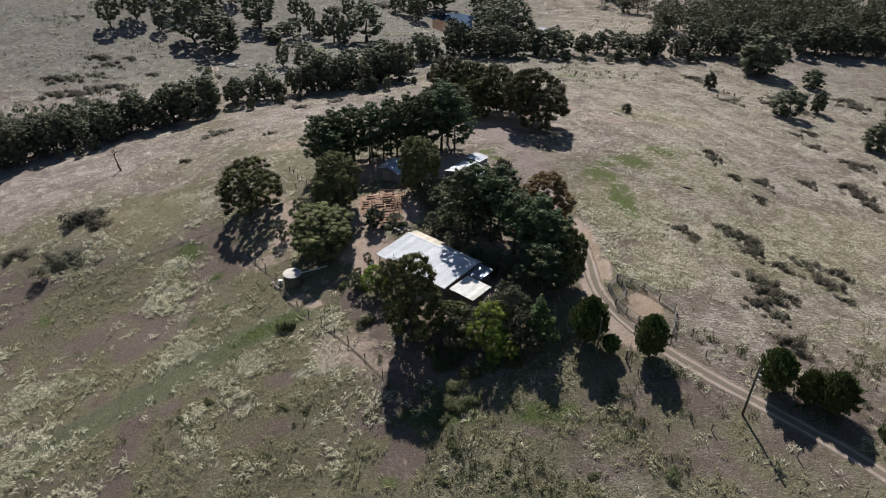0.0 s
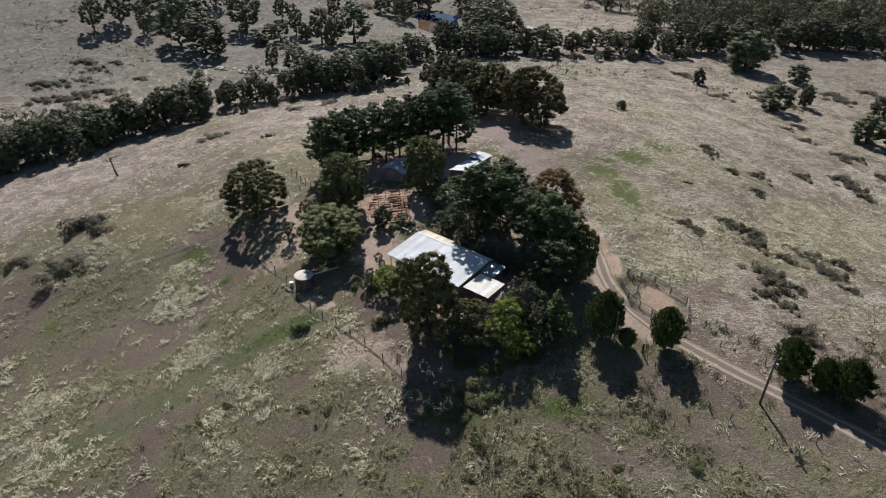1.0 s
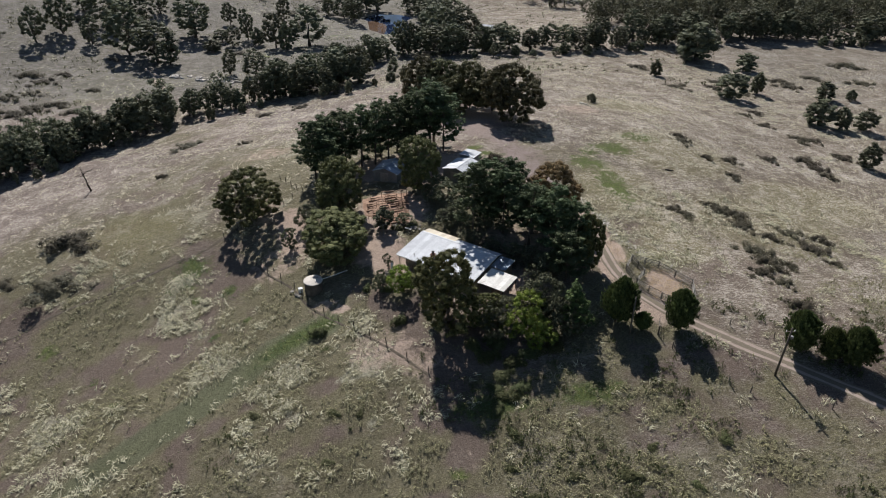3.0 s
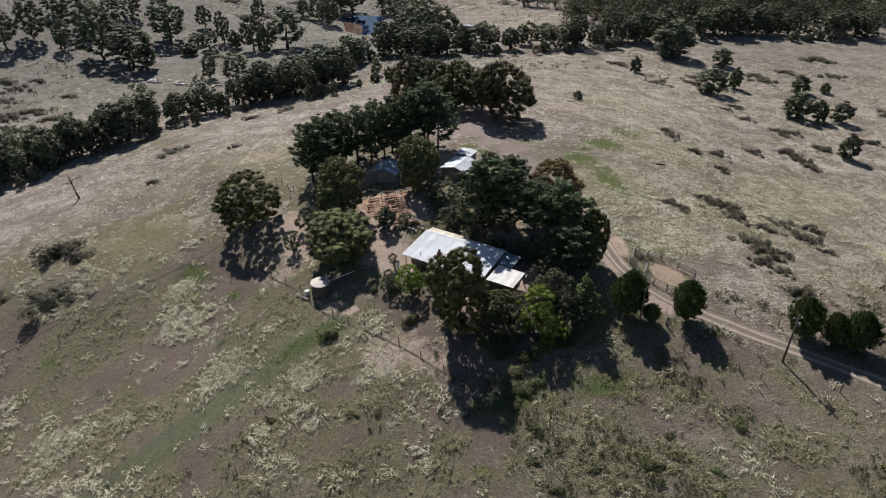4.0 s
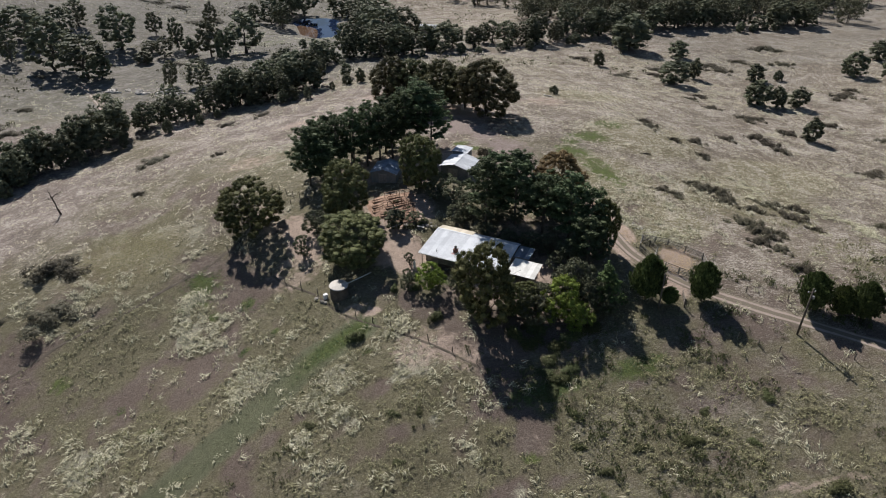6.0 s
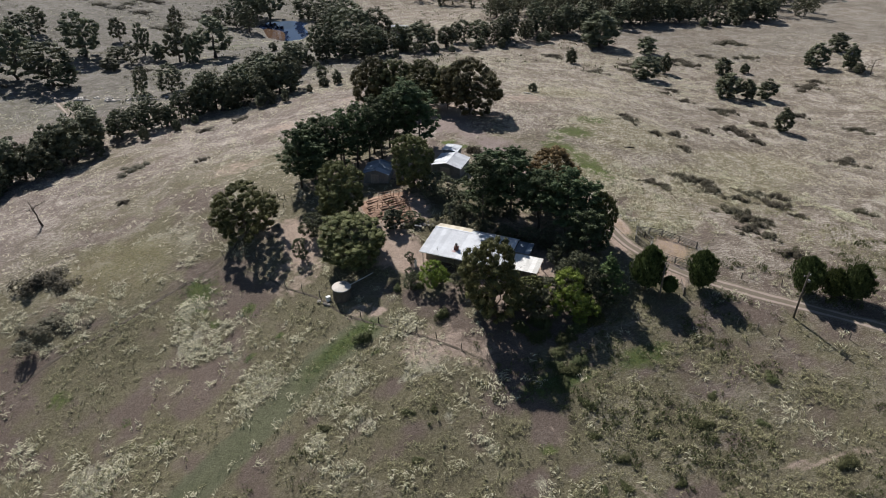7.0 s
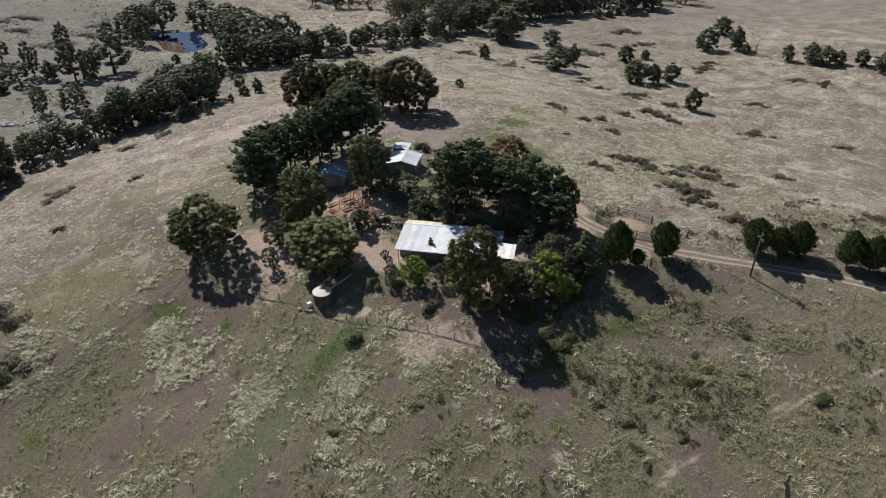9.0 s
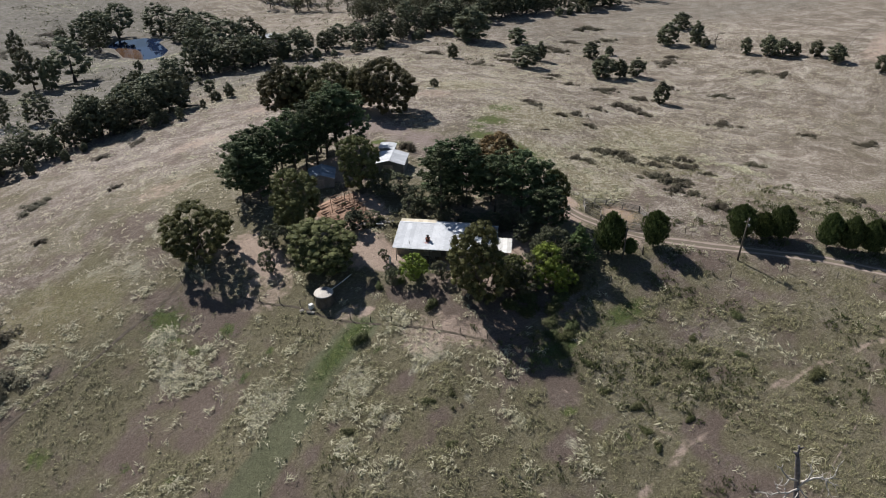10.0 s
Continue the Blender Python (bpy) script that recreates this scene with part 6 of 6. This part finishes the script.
for i in range(26):
    t = i / 25
    x, y = -10.4 + 5.2 * t + rngs.uniform(-0.5, 0.5), 108.2 - 1.9 * t + rngs.uniform(-0.5, 0.5)
    bm = bmesh.new()
    bmesh.ops.create_icosphere(bm, subdivisions=2, radius=rngs.uniform(0.22, 0.5))
    for v in bm.verts:
        v.co *= 0.8 + 0.5 * noise.noise(v.co * 2.5 + Vector((i, 0, 0)))
        v.co.z *= 0.7
    r = part("stone", bm, ROCK, None)
    r.matrix_basis = pose(x, y, ground_z(x, y) + 0.08)
    tagged(r, "grey field stone edging a garden bed", "stone", "garden stones")

# a ridge of pale rubble pushed up beside the bare strip
rubble_meshes = []
for i in range(6):
    bm = bmesh.new()
    bmesh.ops.create_icosphere(bm, subdivisions=1, radius=1.0)
    for v in bm.verts:
        v.co *= 0.75 + 0.6 * noise.noise(v.co * 1.3 + Vector((i * 7, 1, 2)))
        v.co.z *= 0.55
    me = bpy.data.meshes.new("rubble_stone")
    bm.to_mesh(me)
    bm.free()
    me.materials.append(PALE_CONCRETE)
    rubble_meshes.append(me)
line_pts = [(25.2, 117), (26.3, 109.4), (27.2, 104.5), (28.0, 100), (28.9, 96), (31.4, 93.8), (33.6, 89.4)]
for i in range(150):
    k = rngs.uniform(0, len(line_pts) - 1.001)
    a, b = line_pts[int(k)], line_pts[int(k) + 1]
    x, y = a[0] + (b[0] - a[0]) * (k % 1) + rngs.gauss(0, 0.55), a[1] + (b[1] - a[1]) * (k % 1) + rngs.gauss(0, 0.4)
    s = rngs.uniform(0.12, 0.34)
    r = new("rubble_stone", rubble_meshes[i % 6])
    r.matrix_basis = pose(x, y, ground_z(x, y) + 0.25 * s, 0, 0, rngs.uniform(0, 360)) @ Matrix.Diagonal((s * rngs.uniform(0.8, 1.7), s, s, 1))
    tagged(r, "pale broken stone in a rubble ridge", "stone", "rubble ridge")

# pale boulders and drift logs at the creek crossing
for i in range(30):
    t = i / 29
    x, y = -80 + 27 * t + rngs.uniform(-2.5, 2.5), 261 - 19 * t + rngs.uniform(-2.2, 2.2)
    bm = bmesh.new()
    if i % 3 == 0:
        l = rngs.uniform(2.0, 4.5)
        tube(bm, [(-l / 2, 0, 0.1), (0, 0.2, 0.3), (l / 2, 0, 0.15)], [0.32, 0.28, 0.16], 7)
        r = part("driftwood_log", bm, PALE_BARK, None, smooth=True)
        tagged(r, "bleached log lying by the creek crossing", "log", "creek logs")
    else:
        bmesh.ops.create_icosphere(bm, subdivisions=2, radius=rngs.uniform(0.5, 1.2))
        for v in bm.verts:
            v.co *= 0.8 + 0.5 * noise.noise(v.co * 1.5 + Vector((i, 4, 0)))
            v.co.z *= 0.6
        r = part("boulder", bm, PALE_CONCRETE, None)
        tagged(r, "pale boulder by the creek crossing", "boulder", "creek boulders")
    r.matrix_basis = pose(x, y, ground_z(x, y) + 0.1, 0, 0, rngs.uniform(-40, 10))

# a bent dry branch and a low bench beside the rockery
bm = bmesh.new()
tube(bm, [(-9.9, 106.5, ground_z(-9.9, 106.5) + 0.12), (-8.9, 106.7, ground_z(-8.9, 106.7) + 0.55), (-7.4, 107.0, ground_z(-7.4, 107.0) + 0.85), (-5.8, 107.2, ground_z(-5.8, 107.2) + 0.25)], [0.11, 0.10, 0.08, 0.05], 7)
tube(bm, [(-8.2, 106.85, ground_z(-8.2, 106.85) + 0.70), (-7.8, 107.5, ground_z(-7.8, 107.5) + 1.1)], [0.05, 0.02], 5)
tagged(part("fallen_branch", bm, BARK, None, smooth=True), "bent dry branch lying behind the house", "branch")
bench = empty("garden_bench", pose(-7.5, 105.9, ground_z(-7.5, 105.9), 0, 0, -38), "low pale timber bench beside the rockery", "bench")
bm = bmesh.new()
box(bm, -0.65, -0.2, 0.42, 0.65, 0.2, 0.49, 0.01)
part("seat", bm, PALE_BARK, bench)
for x in (-0.5, 0.5):
    bm = bmesh.new()
    box(bm, x - 0.05, -0.17, -0.2, x + 0.05, 0.17, 0.42)
    part("leg", bm, POST, bench)
bottle = empty("gas_bottle", pose(-11.1, 96.1, ground_z(-11.1, 96.1)), "white gas bottle standing at the veranda end", "gas bottle")
bm = bmesh.new()
tube(bm, [(0, 0, -0.05), (0, 0, 0.08), (0, 0, 1.05), (0, 0, 1.22), (0, 0, 1.28)], [0.17, 0.19, 0.19, 0.13, 0.05], 14)
part("body", bm, WHITE, bottle, smooth=True)
bm = bmesh.new()
tube(bm, [(0, 0, 1.27), (0, 0, 1.42)], [0.09, 0.09], 10)
part("valve_collar", bm, STEEL, bottle)
plant("small", -11.7, 96.9, 2.6, 1.9, "dark climbing shrub at the veranda end")
plant("small", -13.0, 93.0, 2.6, 2.0, "thin grey-green shrub at the yard edge")

# clothes line
cx, cy = -11.9, 105.4
line = empty("clothes_line", pose(cx, cy, ground_z(cx, cy), 0, 0, 25), "rusty pole clothes line in the bare yard", "clothes line")
bm = bmesh.new()
tube(bm, [(0, 0, -0.3), (0, 0, 2.4)], [0.05, 0.045], 8)
part("pole", bm, STEEL, line)
bm = bmesh.new()
beam(bm, (-0.9, 0, 2.15), (0.9, 0, 2.15), 0.06)
part("arm", bm, STEEL, line)


# ---- dead wood ----
def dead_tree(x, y, h, seed, mat, label, branches=7, lean=(0, 0), thick=1.0):
    rng = np.random.default_rng(seed)
    root = empty("dead_tree", pose(x, y, ground_z(x, y), lean[0], lean[1], 0), label, "dead tree")
    bm = bmesh.new()
    pts = limb_points(rng, (0, 0, -0.5), (0, 0, h), 0.03 * h)
    tube(bm, pts, [thick * r for r in (0.035 * h + 0.05, 0.03 * h + 0.03, 0.024 * h, 0.018 * h, 0.008 * h)])
    part("trunk", bm, mat, root, smooth=True)
    for i in range(branches):
        z = h * rng.uniform(0.35, 0.9)
        a = 2 * math.pi * i / branches + rng.uniform(-0.4, 0.4)
        l = h * rng.uniform(0.3, 0.6)
        bm = bmesh.new()
        end = np.array((l * math.cos(a), l * math.sin(a), z + l * rng.uniform(0.1, 0.6)))
        q = limb_points(rng, (0, 0, z), end, 0.06 * l)
        tube(bm, q, [thick * r * h for r in (0.016, 0.013, 0.010, 0.007, 0.003)], 5)
        for k in range(3):
            s = q[rng.integers(1, 4)]
            tube(bm, [s, s + rng.normal(0, 0.12 * l, 3) + (end - s) * 0.4, s + rng.normal(0, 0.16 * l, 3) + (end - s) * 0.8], [0.008 * h, 0.005 * h, 0.002 * h], 4)
        part("branch", bm, mat, root, smooth=True)
    return root


dead_tree(-75.8, 150.8, 6.4, 4, BARK, "charred leafless stag tree on the hillside", 3, (0, -10))


def snapped_tree(x, y, turn):
    """A leaning grey bole, snapped at the top, with white crooked limbs."""
    rng = np.random.default_rng(9)
    root = empty("dead_tree", pose(x, y, ground_z(x, y), 0, 0, turn), "tall dead tree, grey snapped trunk and bleached crooked branches", "dead tree")
    bm = bmesh.new()
    tube(bm, [(0.1, 0, -0.6), (-0.35, 0.05, 1.6), (-0.85, 0, 3.4), (-1.3, 0.05, 5.4), (-1.75, 0, 7.4), (-2.3, 0, 9.6), (-2.55, 0.1, 10.6)], [0.50, 0.37, 0.33, 0.31, 0.28, 0.25, 0.20], 9)
    tube(bm, [(-2.5, 0.05, 10.3), (-2.75, 0, 10.7), (-3.05, -0.05, 10.95)], [0.18, 0.15, 0.12], 7)
    tube(bm, [(-2.5, 0.1, 10.4), (-2.45, 0.15, 11.2), (-2.6, 0.2, 11.7)], [0.17, 0.12, 0.10], 7)
    tube(bm, [(-2.47, 0.15, 11.2), (-2.2, 0.1, 11.5), (-2.05, 0.1, 11.55)], [0.10, 0.09, 0.07], 6)
    for z, a in ((8.6, 0.4), (8.0, 2.6), (7.4, 4.6), (9.3, 3.4)):
        c = np.array((-1.75 - (z - 7.4) * 0.25, 0, z))
        way = np.array((math.cos(a), math.sin(a), 0.25))
        tube(bm, [c, c + 0.38 * way], [0.12, 0.08], 6)
    for v in bm.verts:
        v.co += Vector(rng.normal(0, 0.02, 3))
    part("trunk", bm, STAG, root, "grey weathered snapped trunk", smooth=True)
    limbs = (
        ((-1.6, -0.2, 6.4), (-2.9, -0.5, 7.2), (-3.7, -0.6, 8.1), (-4.8, -0.7, 9.4)),
        ((-2.8, -0.5, 7.1), (-3.2, -0.7, 6.3), (-3.0, -0.8, 5.3)),
        ((-1.1, -0.3, 5.1), (-2.5, -0.8, 5.0), (-3.7, -1.0, 5.3), (-4.8, -1.1, 5.1), (-6.2, -1.3, 5.8)),
        ((-3.7, -1.0, 5.3), (-4.2, -0.9, 6.1), (-3.7, -0.8, 7.0)),
        ((-2.7, -0.9, 4.9), (-3.6, -1.3, 4.5), (-4.7, -1.5, 4.8)),
        ((-1.2, -0.2, 5.4), (-0.8, -0.4, 6.6), (-0.55, -0.5, 7.6), (-1.0, -0.5, 9.2)),
        ((-0.9, 0.1, 5.8), (0.6, 0.3, 6.2), (1.6, 0.4, 6.3), (2.1, 0.4, 5.8), (3.0, 0.5, 6.2), (3.1, 0.6, 7.8)),
        ((2.3, 0.4, 5.7), (2.9, 0.4, 5.2), (3.7, 0.5, 4.4)),
        ((2.2, 0.4, 5.6), (2.6, 0.2, 4.4), (3.4, 0.1, 3.2)),
        ((-1.0, -0.3, 5.0), (-0.3, -0.8, 4.2), (0.6, -1.2, 3.1)),
        ((-1.0, -0.3, 4.6), (-1.8, -1.0, 4.0), (-2.6, -1.5, 4.2)),
    )
    for k, limb in enumerate(limbs):
        bm = bmesh.new()
        pts = [np.array(limb[0])]
        for a, b in zip(limb, limb[1:]):
            a, b = np.array(a), np.array(b)
            pts += [(a + b) / 2 + rng.normal(0, 0.08, 3), b]
        thick = 0.15 if len(limb) > 3 else 0.085
        tube(bm, pts, [thick * (1 - 0.72 * i / (len(pts) - 1)) for i in range(len(pts))], 6)
        for i in range(2, len(pts)):
            for j in range(2):
                tip = pts[i] + (pts[i] - pts[i - 1]) * rng.uniform(0.4, 1.2) + rng.normal(0, 0.35, 3)
                tube(bm, [pts[i], (pts[i] + tip) / 2 + rng.normal(0, 0.06, 3), tip], [0.045, 0.032, 0.014], 4)
        part("branch", bm, PALE_BARK, root, "bleached white bare branch", smooth=True)
    return root


snapped_tree(7.25, 31.1, -33.7)
dead_tree(180.2, 176.9, 6.2, 12, BARK, "bare grey dead tree among living ones", 8)
for x, y, l, t in ((50.2, 127.8, 2.6, -20), (45.4, 170.5, 3.2, -55)):
    bm = bmesh.new()
    tube(bm, [(-l / 2, 0, 0.12), (0, 0.1, 0.16), (l / 2, -0.05, 0.1)], [0.2, 0.18, 0.1], 7)
    tube(bm, [(0, 0.1, 0.2), (0.5, 0.5, 0.55)], [0.08, 0.03], 5)
    lg = part("fallen_log", bm, BARK if x > 48 else PALE_BARK, None, smooth=True)
    lg.matrix_basis = pose(x, y, ground_z(x, y), 0, 0, t)
    tagged(lg, "fallen log lying on dry grass", "log")


# ---- far roofs by the road ----
def far_house(x, y, l, w, turn, label):
    gable_shed("far_house", pose(x, y, ground_z(x, y), 0, 0, turn), l, w, 2.4, 3.4, ROOF, WALL, label, False)["category"] = "house"


far_house(47, 291, 8, 5, 60, "distant farm building with pale iron roof")
far_house(36, 262, 5, 4, 20, "small distant shed with pale iron roof")


# ---- grasses ----
def tufts(name, seed, count, x0, x1, y0, y1, keep, size, blades, mat, label, lean=1.1, rise=0.35, spread=0.28, thick=0.03, mess=0.35, cluster=1):
    """Bent blades in small tufts, joined into one sheet of grass."""
    rng = np.random.default_rng(seed)
    x, y = rng.uniform(x0, x1, count), rng.uniform(y0, y1, count)
    ok = rng.uniform(0, 1, count) < keep(x, y)
    x, y = np.repeat(x[ok], cluster), np.repeat(y[ok], cluster)
    if cluster > 1:
        x, y = x + rng.normal(0, 0.62 * size, len(x)), y + rng.normal(0, 0.62 * size, len(y))
    z = land_fine(x, y)
    n = len(x)
    b = blades
    s = np.repeat(size * rng.uniform(0.55, 1.35, n), b)
    # tufts lie over together, as wind and stock have left them
    wind = np.repeat(2 * math.pi * vnoise(x, y, 7, seed + 50) * 1.6 + rng.normal(0, 0.9, n), b) + rng.normal(0, mess, n * b)
    px = np.repeat(x, b) + rng.normal(0, 1, n * b) * s * spread
    py = np.repeat(y, b) + rng.normal(0, 1, n * b) * s * spread
    pz = np.repeat(z, b) - 0.03
    dx, dy = np.cos(wind), np.sin(wind)
    tall = s * rise * rng.uniform(0.5, 1.2, n * b)
    run = s * lean * rng.uniform(0.5, 1.2, n * b)
    w = thick * rng.uniform(0.6, 1.4, n * b)
    root = np.stack([px, py, pz], -1)
    side = np.stack([-dy * w, dx * w, np.zeros_like(w)], -1)
    mid = root + np.stack([dx * run * 0.45, dy * run * 0.45, tall], -1)
    tip = root + np.stack([dx * run, dy * run, tall * 0.8], -1)
    v = np.stack([root, mid + side, mid - side, tip], 1).reshape(-1, 3)
    k = np.arange(n * b) * 4
    f = np.concatenate([np.stack([k, k + 1, k + 2], -1), np.stack([k + 2, k + 1, k + 3], -1)])
    return tagged(new(name, quick_mesh(name, v, f, mat)), label, "grass", kind="stuff")


def bare(x, y):
    road = np.minimum(np.minimum(seg_dist(x, y, 28.7, 79.8, 40.9, 66.9), seg_dist(x, y, 40.9, 66.9, 55.5, 49.5)), seg_dist(x, y, 24.5, 80, 23, 122))
    return np.clip(1 - 1.6 * zone_earth(x, y), 0, 1) * np.clip((road - 1.6) / 1.0, 0.0, 1)


tufts("straw_grass", 41, 30000, -82, 80, 24, 118, lambda x, y: (zone_straw(x, y) * 0.8 + 0.012) * bare(x, y) * (1 - 0.8 * spots(x, y, SOIL_SPOTS)), 0.85, 5, STRAW, "pale lodged straw grass in windblown wisps", 1.05, 0.42, 0.22, 0.040, 0.42, 4)
tufts("half_dry_grass", 46, 30000, -82, 78, 24, 108, lambda x, y: np.clip(1.1 * spots(x, y, TUSSOCK_SPOTS) * np.clip(2.2 * vnoise(x, y, 1.8, 91) - 0.35, 0, 1) + zone_turf(x, y) * 1.3 - 0.85 + 0.4 * zone_straw(x, y), 0.03, 0.8) * bare(x, y) * (1 - 0.9 * np.clip(1.5 * swale(x, y), 0, 1)), 0.62, 4, GREEN_STRAW, "half-dry yellow-green pasture grass", 1.0, 0.6, 0.24, 0.036, 0.5, 3)
tufts("turf_grass", 42, 26000, -82, 75, 24, 112, lambda x, y: np.clip(zone_turf(x, y) * 1.6 - 0.58, 0.03, 0.75) * bare(x, y) * (1 - 0.8 * zone_dry(x, y)) * (1 - 0.8 * swale(x, y)) * (1 - 0.8 * spots(x, y, SOIL_SPOTS)), 0.40, 5, TURF, "short olive pasture grass", 0.9, 0.35, 0.4, 0.036, 1.0)
tufts("trodden_hay", 49, 6000, 20, 38, 78, 122, lambda x, y: np.clip(1.6 * blob(x, y, 31, 85.5, 3.4, 4.0, -30) + 0.8 * blob(x, y, 26.0, 99, 1.3, 8.5, 3), 0, 0.8), 0.5, 4, HAY, "trodden tan hay on the bare ground of the yards", 1.0, 0.2, 0.5, 0.035, 1.5)
tufts("fresh_grass", 43, 40000, -65, 40, 58, 112, lambda x, y: np.clip(zone_green(x, y) * 1.4 - 0.3, 0, 1), 0.3, 6, FRESH, "fresh green grass in damp ground", 0.5, 0.5, 0.6, 0.04, 2.0)
tufts("slope_straw", 44, 54000, -100, 215, 100, 240, lambda x, y: np.clip(zone_straw(x, y) * 0.4 + 1.2 * vnoise(x, y, 5, 81) * vnoise(x, y, 17, 82) - 0.05, 0.05, 0.7) * bare(x, y) * ((y > 116) | (x > 78) | ((x > 25.5) & (y > 86))) * np.where(x < -45, 0.5, 1.0), 0.7, 3, SLOPE_STRAW, "pale dry grass on the upper slopes", thick=0.055, mess=0.45, spread=0.2, cluster=3)
tufts("weeds", 45, 17000, -62, 78, 24, 80, lambda x, y: np.clip((0.6 * vnoise(x, y, 7, 71) + 0.4 * vnoise(x, y, 2.2, 72) - 0.60 + 0.05 * (x > -4)) * 9, 0, 1) * (0.3 + 0.35 * (x > -4)) * bare(x, y), 0.5, 12, WEED, "dark leafy weeds among the grass", 0.45, 0.9, 0.45, 0.055, 3.0)

def dry_land(x, y):
    return np.clip((np.hypot((x - POND[0]) / 19, (y - POND[1]) / 27) - 1) * 20, 0, 1)


tufts("hill_tussocks", 47, 26000, -200, 120, 205, 620, lambda x, y: np.clip(2.2 * vnoise(x, y, 9, 83) * vnoise(x, y, 30, 84) - 0.22, 0.02, 0.8) * dry_land(x, y), 0.9, 3, STRAW, "pale tussocks on the far hillside", thick=0.09, mess=1.5, cluster=2)
tufts("hill_scrub", 48, 14000, -200, 240, 150, 620, lambda x, y: np.clip(2.2 * vnoise(x, y, 11, 85) * vnoise(x, y, 35, 86) - 0.34, 0.01, 0.8) * dry_land(x, y) * np.where((y > 205) & (x < 120), 1, 0.0), 1.2, 7, WEED, "dark low scrub on the far hillside", 0.5, 0.6, 0.5, 0.15, 3.0)

# the model plants themselves stand nowhere
for root, size in PROTOS.values():
    for ob in (*root.children_recursive, root):
        bpy.data.objects.remove(ob)
